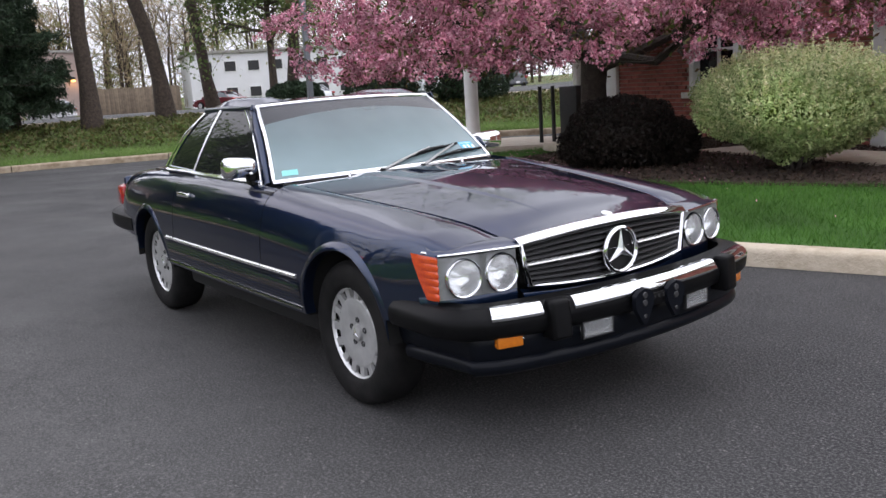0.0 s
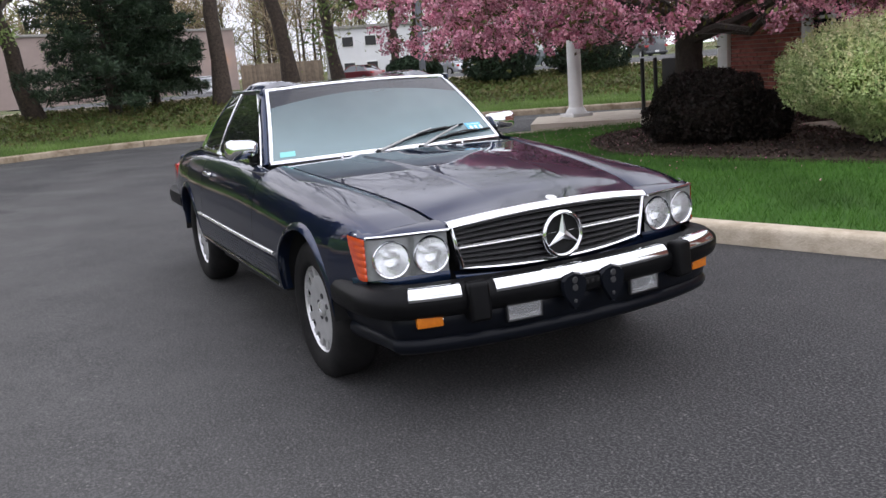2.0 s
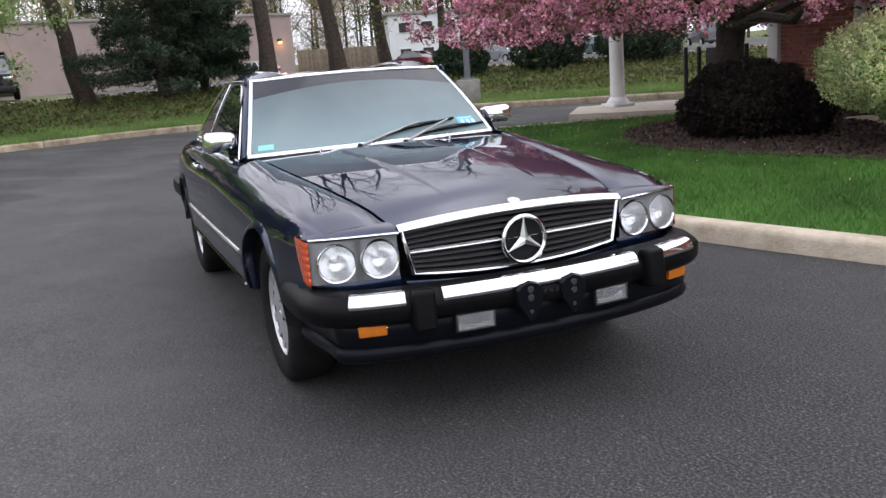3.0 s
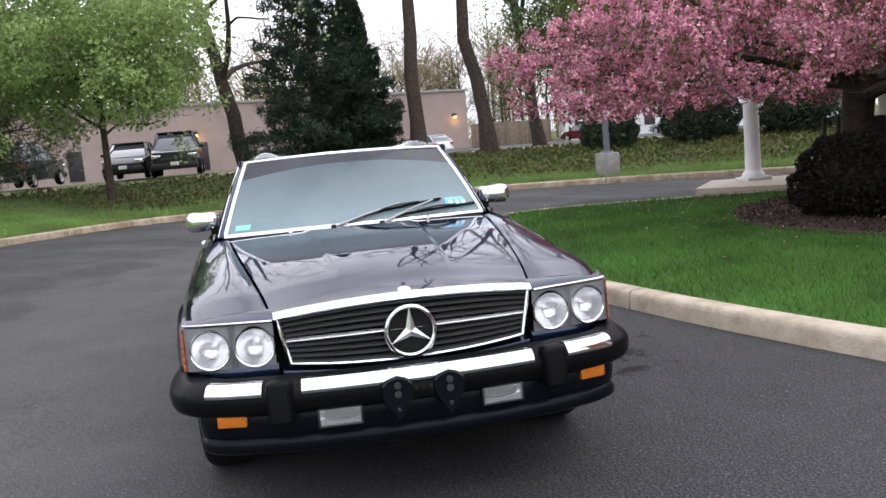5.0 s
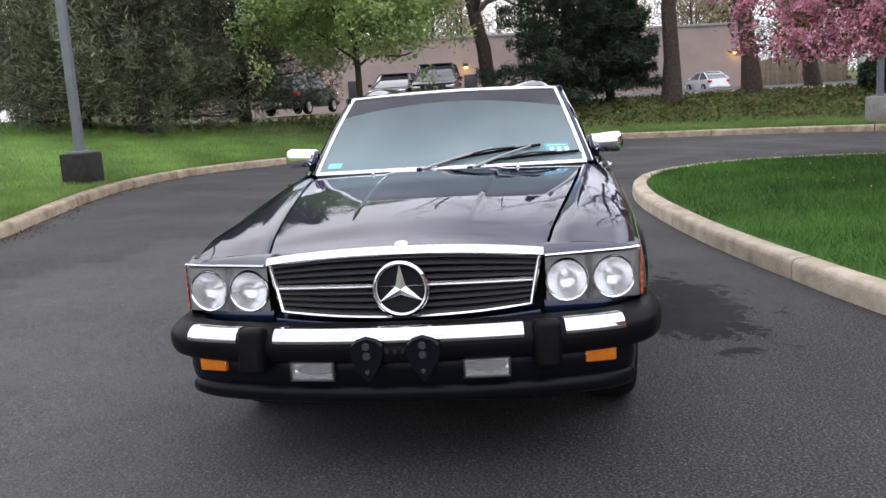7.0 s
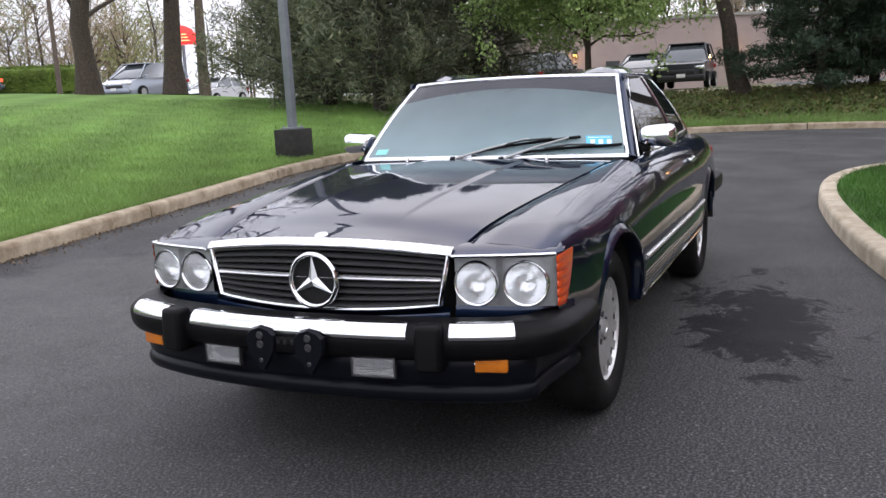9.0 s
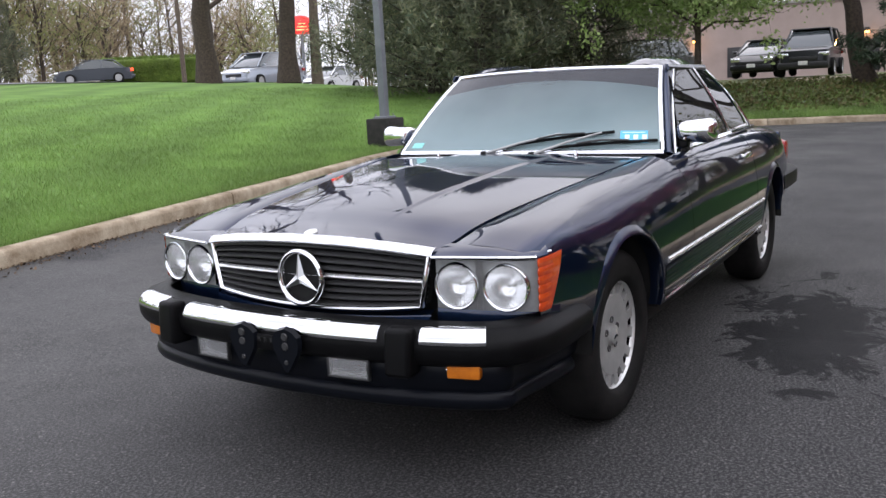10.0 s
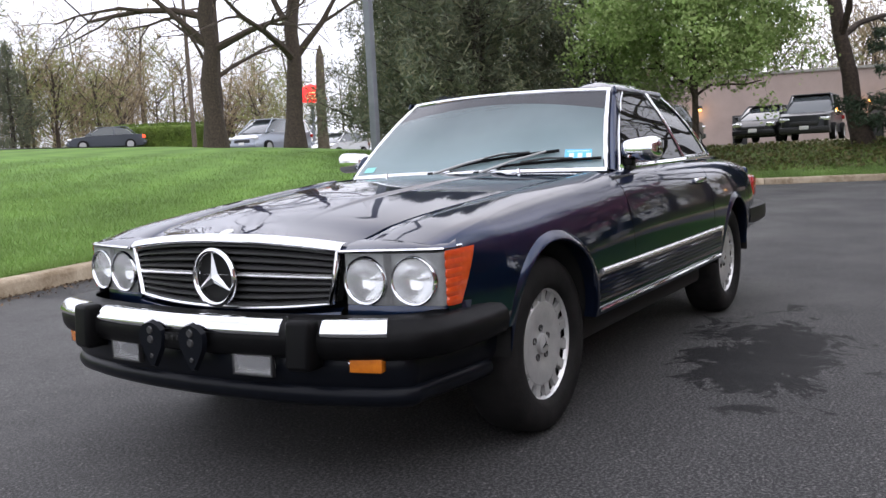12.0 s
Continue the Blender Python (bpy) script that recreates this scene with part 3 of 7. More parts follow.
for i in range(len(ISLE)):
    d = ISLE[min(i + 1, len(ISLE) - 1)] - ISLE[max(i - 1, 0)]
    n = Vector((d.y, -d.x, 0)).normalized()
    isle_n.append(n if n.dot(Vector((-3, 6, 0)) - ISLE[i]) > 0 else -n)
kerb("kerb", ISLE, isle_n, "pale concrete kerb round the planted island", CONCRETE)


def slab(name, pts, z0, z1, material, label, category, kind="structure", parent=None):
    bm = bmesh.new()
    f = bm.faces.new([bm.verts.new((x, y, z1)) for x, y in pts])
    r = bmesh.ops.extrude_face_region(bm, geom=[f])
    bmesh.ops.translate(bm, vec=(0, 0, z0 - z1), verts=[g for g in r["geom"] if isinstance(g, bmesh.types.BMVert)])
    bmesh.ops.triangulate(bm, faces=bm.faces)
    ob = part(name, bm, material, parent, smooth=False)
    return tagged(ob, label, category, kind=kind) if parent is None else ob


isle_poly = [(p.x + n.x * 0.08, p.y + n.y * 0.08) for p, n in zip(ISLE, isle_n)] + [(-7.6, 14), (16, 14)]
slab("lawn", isle_poly, -0.05, 0.118, ISLE_TURF, "green grass on the planted island", "lawn")
BED = [(p.x, p.y) for p in spline([(3.0, 8.2), (1.2, 6.5), (-0.6, 5.75), (-2.2, 5.15), (-3.4, 4.75), (-4.4, 4.55), (-5.4, 4.75), (-6.3, 5.3), (-6.9, 6.2), (-7.0, 7.2), (-6.9, 8.3)], 0.35)] + [(-6.9, 9.6), (3, 9.6)]
slab("mulch_bed", BED, 0.0, 0.15, MULCH, "dark bark mulch bed under the shrubs", "mulch bed")
PATHP = [(-1.9, 6.9), (4, 5.9), (9, 6.9), (9, 8.6), (2, 7.4), (-4.6, 8.5), (-4.9, 7.7)]
slab("pavement", PATHP, 0.0, 0.172, PATH_CONC, "pale concrete footpath beside the building", "path")

rng = np.random.default_rng(11)


def blades(name, n, sampler, h0, h1, material, label):
    """Grass: n bent blades on points from the sampler (x, y, z)."""
    p = sampler(n)
    n = len(p)
    h = rng.uniform(h0, h1, n)[:, None]
    a = rng.uniform(0, 2 * np.pi, n)
    side = np.stack([np.cos(a), np.sin(a), np.zeros(n)], 1)
    lean = rng.normal(size=(n, 3)) * 0.5
    lean[:, 2] = 1
    v = np.empty((n, 4, 3))
    w = 0.0045 + 0.05 * h
    v[:, 0] = p - side * w * 0.5
    v[:, 1] = p + side * w * 0.5
    v[:, 2] = p + lean * h + side * w * 0.12
    v[:, 3] = p + lean * h - side * w * 0.12
    ob = raw_quads(name, v.reshape(-1, 3), n, material)
    return tagged(ob, label, "grass", kind="stuff")


OX = np.array([[p.x, p.y] for p in OUTER])
ON = np.array([[q.x, q.y] for q in NORM])


def lawn_sampler(i0, i1, d0, d1, power=1.6):
    def f(n):
        i = rng.integers(i0, i1, n)
        u = rng.uniform(0, 1, n)[:, None]
        base = OX[i] * (1 - u) + OX[i + 1] * u
        d = d0 + (d1 - d0) * rng.uniform(0, 1, n) ** power
        p = base + (ON[i] * (1 - u) + ON[i + 1] * u) * d[:, None]
        z = np.array([lawn_z(dd, ON[k, 0], BASE[k]) for dd, k in zip(d, i)]) - 0.015
        return np.column_stack([p, z])
    return f


def poly_inside(p, poly):
    q = np.asarray(poly)
    inside = np.zeros(len(p), bool)
    j = len(q) - 1
    for i in range(len(q)):
        c = (q[i, 1] > p[:, 1]) != (q[j, 1] > p[:, 1])
        xx = (q[j, 0] - q[i, 0]) * (p[:, 1] - q[i, 1]) / (q[j, 1] - q[i, 1] + 1e-12) + q[i, 0]
        inside ^= c & (p[:, 0] < xx)
        j = i
    return inside


def isle_sampler(n):
    p = np.column_stack([rng.uniform(-9.3, 5, n), rng.uniform(1.4, 9.5, n)])
    inner = [(a.x + b.x * 0.16, a.y + b.y * 0.16) for a, b in zip(ISLE, isle_n)] + [(-7.6, 14), (16, 14)]
    p = p[poly_inside(p, inner) & ~poly_inside(p, BED) & ~poly_inside(p, PATHP)]
    return np.column_stack([p, np.full(len(p), 0.115)])


near0 = min(range(NK), key=lambda k: (OUTER[k] - Vector((2.5, -3.7, 0))).length)
blades("grass", 150000, isle_sampler, 0.03, 0.075, ISLE_BLADE, "short green grass blades on the island")
blades("grass", 190000, lawn_sampler(near0, far0, 0.14, 14, 1.7), 0.03, 0.075, BLADE, "mown green grass blades on the lawn")
blades("grass", 110000, lawn_sampler(far0, far0 + 36, 0.14, 8.2, 1.5), 0.05, 0.13, BLADE, "green grass blades on the bank")
scr = lawn_sampler(far0 + 1, far0 + 34, 1.8, 8.2, 0.8)(30000)
scr[:, 2] += 0.02 + rng.uniform(0, 1, len(scr)) ** 2 * 0.16
tagged(quads_ob("scrub", scr, rng.uniform(0.05, 0.16, len(scr)), SCRUB, up_bias=0.6), "brown and green scrub on the bank", "scrub", kind="stuff")
chips = np.column_stack([rng.uniform(-7, 3, 16000), rng.uniform(4.4, 9.5, 16000)])
chips = chips[poly_inside(chips, BED) & ~poly_inside(chips, PATHP)]
tagged(quads_ob("bark_chips", np.column_stack([chips, rng.uniform(0.152, 0.175, len(chips))]), rng.uniform(0.03, 0.08, len(chips)), CHIP, aspect=0.35, up_bias=1.2), "scattered bark chips and fallen petals on the bed", "mulch", kind="stuff")
lit = np.column_stack([rng.integers(near0, far0, 2600), rng.uniform(-0.3, 0.0, 2600) ** 3 * 10])
li = lit[:, 0].astype(int)
lp = OX[li] + (OX[li + 1] - OX[li]) * rng.uniform(0, 1, (2600, 1)) + ON[li] * (lit[:, 1:2] - 0.02)
tagged(quads_ob("leaf_litter", np.column_stack([lp, [road_z(a, b) + 0.008 for a, b in lp]]), rng.uniform(0.012, 0.04, 2600), LITTER, aspect=0.5, up_bias=1.5), "dry brown litter blown against the kerb", "litter", kind="stuff")
ptl = np.column_stack([rng.normal(-6.2, 2.0, 1100), rng.normal(6.2, 1.4, 1100)])
ptl = ptl[poly_inside(ptl, isle_poly)]
tagged(quads_ob("fallen_petals", np.column_stack([ptl, rng.uniform(0.155, 0.19, len(ptl))]), 0.022, PETAL, up_bias=1.5), "pale fallen blossom petals lying on the grass", "petals", kind="stuff")

# ---- trees ----
def limb(rng, p0, d, length, r, depth, out, tips, bend=0.25, split=3, droop=0.0):
    """Grow a limb and its forks as tapered tubes."""
    n = 4 if depth > 0 else 3
    pts, rad = [Vector(p0)], [r]
    dd = Vector(d).normalized()
    for i in range(n):
        dd = (dd + Vector(rng.normal(size=3)) * bend * 0.35 + Vector((0, 0, -droop))).normalized()
        pts.append(pts[-1] + dd * (length / n))
        rad.append(r * (1 - 0.62 * (i + 1) / n))
    out.append(tube_arrays(pts, rad, 7 if r > 0.05 else (5 if r > 0.015 else 3)))
    if depth == 0:
        tips.append(pts[-1])
        tips.append(pts[-2])
        return
    for k in range(split):
        i = 2 + (k % (n - 1)) if split > 2 else n
        i = min(i, n)
        side = dd.cross(Vector(rng.normal(size=3))).normalized()
        nd = dd * rng.uniform(0.45, 0.9) + side * rng.uniform(0.55, 0.95) + Vector((0, 0, 0.12 - droop))
        limb(rng, pts[i], nd, length * rng.uniform(0.55, 0.78), rad[i] * rng.uniform(0.55, 0.75), depth - 1, out, tips, bend, split, droop)


def bare_tree(x, y, h, r, seed, lean=(0, 0), depth=4, label="", first=0.35, buds=900, bark=None, z=None, tint=None, bud=0.09):
    rg = np.random.default_rng(seed)
    z = ground_z(x, y) - 0.05 if z is None else z
    e = thing("tree", pose(x, y, z), label or "tall bare tree with brown bark and opening buds", "tree", "trees on the bank")
    pts = [Vector((0, 0, 0))]
    n = 7
    for i in range(1, n + 1):
        u = i / n
        pts.append(Vector((lean[0] * u * h + rg.normal() * 0.07, lean[1] * u * h + rg.normal() * 0.07, h * 0.62 * u)))
    rad = [r * 1.35] + [r * (1 - 0.5 * i / n) for i in range(1, n + 1)]
    mv, mf = tube_arrays(pts, rad, 12)
    mesh_ob("trunk", mv, mf, bark or BARK, e)
    out, tips = [], []
    for k in range(7):
        i = min(n, int(first * n) + 1 + k * (n - int(first * n)) // 6)
        a = k * 2.4 + rg.uniform(-0.4, 0.4)
        limb(rg, pts[i], (math.cos(a), math.sin(a), rg.uniform(0.35, 1.0)), h * rg.uniform(0.25, 0.36), rad[i] * 0.55, depth - 1, out, tips, 0.5, 3)
    limb(rg, pts[n], (lean[0], lean[1], 1), h * 0.34, rad[n] * 0.8, depth - 1, out, tips, 0.4, 3)
    v, f = join_arrays(out)
    tagged(mesh_ob("limb_work", v, f, bark or BARK, e), kind="stuff")
    t = np.array([tuple(q) for q in tips])
    c = t[rg.integers(0, len(t), buds)] + rg.normal(size=(buds, 3)) * h * 0.028
    tagged(quads_ob("bud_growth", c, rg.uniform(0.5, 1.3, buds) * bud, tint or TWIG_GREEN, e, rng=rg), kind="stuff")
    return e


def crown_points(rg, n, rx, ry, rz, lumps, shell=0.45):
    """Points in an uneven crown: a shell of lumps with gaps."""
    lc = rg.normal(size=(lumps, 3))
    lc /= np.linalg.norm(lc, axis=1)[:, None]
    lc *= rg.uniform(0.45, 0.95, (lumps, 1))
    lr = rg.uniform(0.22, 0.42, lumps)
    k = rg.integers(0, lumps, n)
    d = rg.normal(size=(n, 3))
    d /= np.linalg.norm(d, axis=1)[:, None]
    p = lc[k] + d * (lr[k] * rg.uniform(shell, 1, n) ** 0.5)[:, None]
    return p * np.array([rx, ry, rz])


def cherry_tree(x, y):
    rg = np.random.default_rng(3)
    e = thing("cherry_tree", pose(x, y, 0.13), "spreading cherry tree in full pink double blossom", "tree")
    tr = [(0, 0, 0), (0.03, 0.02, 0.5), (0.0, 0.05, 1.0), (0.05, 0.05, 1.55)]
    v, f = tube_arrays(tr, [0.27, 0.2, 0.18, 0.2], 14)
    mesh_ob("trunk", v, f, BARK_DARK, e)
    out, tips = [], []
    for k in range(11):
        a = k * 2 * math.pi / 11 + rg.uniform(-0.15, 0.15)
        up = 0.2 + 0.3 * (k % 3)
        limb(rg, (0.03, 0.05, 1.25 + 0.03 * k), (math.cos(a), math.sin(a), up), 2.6, 0.085, 3, out, tips, 0.45, 3, -0.01)
    out = [q for q in out if min(p[2] for p in q[0]) > 1.15 and max(p[2] + 0.4 * math.hypot(p[0], p[1]) for p in q[0]) < 4.1]
    tips = [q for q in tips if q.z > 1.2 and q.z + 0.4 * math.hypot(q.x, q.y) < 4.0]
    v, f = join_arrays(out)
    tagged(mesh_ob("limb_work", v, f, BARK_DARK, e), kind="stuff")
    t = np.array([tuple(q) for q in tips])
    # blossom sprays along a broad, flat-bottomed vase crown
    n = 7600
    a = rg.uniform(0, 2 * np.pi, n)
    rr = np.sqrt(rg.uniform(0.02, 1, n))
    lobes = 0.86 + 0.10 * np.sin(3 * a + 0.6) + 0.07 * np.sin(7 * a + 1.0) + 0.05 * np.sin(13 * a)
    R = 4.3 * lobes
    low = 1.8 - 0.42 * rr**3 + 0.14 * np.sin(5 * a + 4 * rr) + 0.10 * np.sin(11 * a - 6 * rr)
    side = np.exp(-(((a - 0.95) / 0.75) ** 2))
    R = R * (1 - 0.46 * side)
    low = low + 0.3 * side * rr
    high = 2.05 + 1.8 * (1 - rr) ** 0.85
    u = rg.uniform(0, 1, n)
    u = np.where(rg.uniform(size=n) < 0.45, u**2.2, np.where(rg.uniform(size=n) < 0.5, 1 - u**3, u))
    c = np.column_stack([R * rr * np.cos(a), R * rr * np.sin(a), low + (high - low) * u])
    c = c[c[:, 2] > 1.22]
    keep = np.sin(c[:, 0] * 3.1 + 1) * np.sin(c[:, 1] * 2.7) * np.sin(c[:, 2] * 3.7 + 2) > -0.05
    c = c[keep]
    sprays = t[rg.integers(0, len(t), 2500)] + rg.normal(size=(2500, 3)) * 0.14
    c = np.vstack([c, sprays[sprays[:, 2] > 1.3]])
    m = 30
    d = rg.normal(size=(len(c) * m, 3))
    d /= np.linalg.norm(d, axis=1)[:, None]
    pos = np.repeat(c, m, 0) + d * np.repeat(rg.uniform(0.045, 0.085, len(c)), m)[:, None] * rg.uniform(0.75, 1.05, (len(d), 1))
    quads_ob("blossom", pos, rg.uniform(0.026, 0.046, len(pos)), PETAL, e, "dense pink blossom", 0.85, rng=rg, fold=0.5)
    lv = c[rg.integers(0, len(c), 15000)] + rg.normal(size=(15000, 3)) * 0.1
    quads_ob("leaves", lv, rg.uniform(0.06, 0.11, 15000), CHERRY_LEAF, e, "young bronze leaves", 0.4, rng=rg)
    return e


def conifer(x, y, h, w, seed, label, material=None, low=0.4, density=1.0, z=None, group="dark conifers", taper=0.75, wild=0.0):
    """Tiered evergreen: whorls of drooping boughs with needle sprays and a ragged outline."""
    rg = np.random.default_rng(seed)
    z = ground_z(x, y) - 0.05 if z is None else z
    e = thing("conifer", pose(x, y, z), label, "tree", group)
    v, f = tube_arrays([(0, 0, 0), (0.03, 0, h * 0.4), (0, 0.03, h)], [0.02 * h + 0.03, 0.014 * h, 0.01], 9)
    mesh_ob("trunk", v, f, BARK_DARK, e)
    out, pts = [], []
    nb = int(70 * density)
    for k in range(nb):
        u = (k + rg.uniform(0, 1)) / nb
        zz = low + (h * 0.97 - low) * u
        ln = w * 0.5 * (1 - u) ** taper * rg.uniform(0.5, 1.2) + 0.12
        a = k * 2.4 + rg.uniform(-0.3, 0.3)
        d = Vector((math.cos(a), math.sin(a), 0.10 - 0.25 * (1 - u) + wild * rg.uniform(-0.1, 0.55)))
        p0 = Vector((0, 0, zz))
        p1 = p0 + d * ln * 0.6
        p2 = p0 + d * ln + Vector((0, 0, 0.12 * ln))
        out.append(tube_arrays([p0, p1, p2], [0.03, 0.018, 0.006], 4))
        m = int(420 * ln / (w * 0.5)) + 60
        s = rg.uniform(0.12, 1, m) ** 0.7
        q = np.outer(1 - s, np.array(p0)) + np.outer(s, np.array(p2))
        side = np.array([-d.y, d.x, 0])
        q += np.outer(rg.normal(size=m) * 0.2 * ln * (1.1 - s), side)
        q[:, 2] += rg.normal(size=m) * (0.07 + 0.2 * wild) - 0.06
        pts.append(q)
    v, f = join_arrays(out)
    tagged(mesh_ob("bough_work", v, f, BARK_DARK, e), kind="stuff")
    q = np.vstack(pts)
    quads_ob("needles", q, rg.uniform(0.13, 0.32, len(q)), material or NEEDLE, e, "", 0.14, up_bias=0.5, rng=rg, fold=0.1)
    return e


def leafy_tree(x, y, h, rad, seed, label, lean=(0, 0), clear=1.9, material=None, n=22000, size=0.11, r=0.13, lumps=40):
    rg = np.random.default_rng(seed)
    e = thing("tree", pose(x, y, ground_z(x, y) - 0.05), label, "tree")
    v, f = tube_arrays([(0, 0, 0), (lean[0] * 0.4, lean[1] * 0.4, clear * 0.5), (lean[0], lean[1], clear), (lean[0] * 1.2, lean[1] * 1.2, h * 0.62)], [r * 1.35, r, r * 0.85, r * 0.4], 10)
    mesh_ob("trunk", v, f, BARK, e)
    out, tips = [], []
    for k in range(11):
        a = k * 2.4
        limb(rg, (lean[0], lean[1], clear * 0.85 + (h * 0.5 - clear * 0.85) * k / 11), (math.cos(a), math.sin(a), rg.uniform(0.2, 0.9)), rad * 0.66, r * 0.42, 2, out, tips, 0.45, 3)
    v, f = join_arrays(out)
    tagged(mesh_ob("limb_work", v, f, BARK, e), kind="stuff")
    c = crown_points(rg, n, rad, rad, (h - clear) * 0.5, lumps) + np.array([lean[0], lean[1], clear + (h - clear) * 0.5])
    t = np.array([tuple(q) for q in tips])
    c2 = t[rg.integers(0, len(t), n // 4)] + rg.normal(size=(n // 4, 3)) * 0.16
    c = np.vstack([c, c2])
    quads_ob("leaves", c, rg.uniform(0.6, 1.3, len(c)) * size, material or LEAF_FRESH, e, "", 0.6, rng=rg)
    return e


def bush(name, x, y, z, r, h, seed, mats, label, n=16000, size=0.045, stem=0.0, tips=0, flat=False):
    """A clipped shrub: stems, a solid core that paints the inner shade and a rough leafy skin."""
    rg = np.random.default_rng(seed)
    e = thing(name, pose(x, y, z), label, "bush")
    out = []
    for k in range(9):
        a = k * 0.7
        out.append(tube_arrays([(0.06 * math.cos(a), 0.06 * math.sin(a), 0), (0.35 * r * math.cos(a), 0.35 * r * math.sin(a), h * 0.3), (0.62 * r * math.cos(a), 0.62 * r * math.sin(a), h * 0.7)], [0.03, 0.018, 0.008], 5))
    v, f = join_arrays(out)
    tagged(mesh_ob("stem_work", v, f, BARK_DARK, e), kind="stuff")
    d = rg.normal(size=(n, 3))
    d /= np.linalg.norm(d, axis=1)[:, None]
    lump = 1 + 0.05 * np.sin(5 * d[:, 0] + seed) * np.sin(6 * d[:, 1]) + 0.035 * np.sin(11 * d[:, 2] + 3 * d[:, 0]) + 0.03 * np.sin(17 * d[:, 1] + 9 * d[:, 0])
    s = lump * np.where(rg.uniform(size=n) < 0.75, rg.uniform(0.9, 1.03, n), rg.uniform(0.55, 0.95, n))
    half = (h - stem) * 0.5
    zz = d[:, 2]
    zz = np.sign(zz) * np.abs(zz) ** (0.8 if not flat else 0.7)
    taper = 1 - (0.38 if stem > 0 else 0.0) * np.clip(-zz * 1.25 - 0.1, 0, 1)
    p = np.column_stack([d[:, 0] * r * s * taper, d[:, 1] * r * s * taper, stem + half + zz * half * s])
    p = p[p[:, 2] > 0.02]
    quads_ob("leaves", p, rg.uniform(0.6, 1.4, len(p)) * size, mats[0], e, "", 0.45, rng=rg, normals=d[: len(p)] * 0.0, fold=0.3)
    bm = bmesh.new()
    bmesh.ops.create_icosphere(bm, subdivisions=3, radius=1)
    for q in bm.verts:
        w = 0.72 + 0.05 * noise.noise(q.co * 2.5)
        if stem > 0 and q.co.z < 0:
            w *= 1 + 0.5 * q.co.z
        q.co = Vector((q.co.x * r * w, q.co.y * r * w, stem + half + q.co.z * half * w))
    # the willow's core is darker than its leaves: inner shade put into the colour
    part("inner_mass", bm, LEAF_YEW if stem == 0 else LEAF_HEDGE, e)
    if tips:
        # young shoots: sprigs of narrow leaves that stand up out of the skin
        m = 11
        k = tips // m
        dt = rg.normal(size=(k, 3))
        dt /= np.linalg.norm(dt, axis=1)[:, None]
        dt = dt[dt[:, 2] > -0.55]
        k = len(dt)
        foot = np.column_stack([dt[:, 0] * r, dt[:, 1] * r, np.sign(dt[:, 2]) * np.abs(dt[:, 2]) ** 0.8 * half]) * rg.uniform(0.86, 0.97, (k, 1))
        foot[:, :2] *= (1 - 0.38 * np.clip(-dt[:, 2:] * 1.25 - 0.1, 0, 1)) if stem > 0 else 1
        foot[:, 2] += stem + half
        way = dt * 0.8 + np.array([0, 0, 0.75]) + rg.normal(size=(k, 3)) * 0.25
        way /= np.linalg.norm(way, axis=1)[:, None]
        ln = rg.uniform(0.10, 0.24, k)
        u = np.tile(np.linspace(0.1, 1, m), k)[:, None]
        p = np.repeat(foot, m, 0) + np.repeat(way * ln[:, None], m, 0) * u + rg.normal(size=(k * m, 3)) * 0.012
        hi = np.repeat(rg.uniform(size=k) < 0.25 + 0.5 * np.clip(dt[:, 2], 0, 1), m)
        for sel, mt in ((hi, mats[1]), (~hi, mats[0])):
            tagged(quads_ob("shoot_growth", p[sel], rg.uniform(0.7, 1.4, sel.sum()) * size * 0.95, mt, e, "pale young shoots", 0.3, rng=rg, normals=np.repeat(way, m, 0)[sel] * 0.3), kind="stuff")
    return e


cherry_tree(-6.0, 6.75)
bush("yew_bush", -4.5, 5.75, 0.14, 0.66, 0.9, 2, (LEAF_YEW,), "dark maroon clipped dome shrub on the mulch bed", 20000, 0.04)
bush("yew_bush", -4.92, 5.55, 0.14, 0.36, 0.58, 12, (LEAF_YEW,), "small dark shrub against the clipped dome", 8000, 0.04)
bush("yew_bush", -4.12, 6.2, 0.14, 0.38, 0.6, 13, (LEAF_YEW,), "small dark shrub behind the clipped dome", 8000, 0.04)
bush("willow_bush", -2.45, 6.3, 0.14, 1.05, 1.25, 5, (LEAF_BUSH, LEAF_TIP), "rounded variegated willow shrub with pale green shoots", 26000, 0.045, 0.13, 42000)

for x, y, r, h, sd in ((-19.4, 11.6, 1.1, 1.5, 71), (-18.2, 14.0, 1.3, 1.7, 72), (-20.6, 9.4, 0.8, 1.0, 73)):
    bush("evergreen_shrub", x, y, ground_z(x, y) - 0.03, r, h, sd, (NEEDLE,), "dark evergreen shrub on the bank behind the porch", 12000, 0.09)
leafy_tree(-22.6, 9.7, 7.5, 2.5, 43, "slim tree with young dark green leaves on the bank", clear=2.6, material=LEAF_DARK, n=9000, size=0.13, r=0.12, lumps=26)

conifer(-23.4, 1.2, 8.6, 5.6, 21, "dense dark green spruce on the bank", density=1.9, low=0.5, taper=0.95, wild=0.12)
conifer(-24.4, 2.5, 6.0, 3.6, 22, "dark green spruce with drooping boughs", density=1.5, low=0.6, taper=0.95, wild=0.12)
bare_tree(-22.6, 4.1, 15, 0.24, 31, (0.01, 0.0), label="tall straight bare tree with grey-brown bark", first=0.45)
bare_tree(-23.6, 6.55, 14, 0.25, 32, (-0.02, -0.07), label="leaning bare tree with mossy bark", first=0.45)
bare_tree(-25.2, 8.75, 14, 0.21, 33, (-0.03, -0.07), label="leaning bare tree with thin dark limbs", first=0.4)
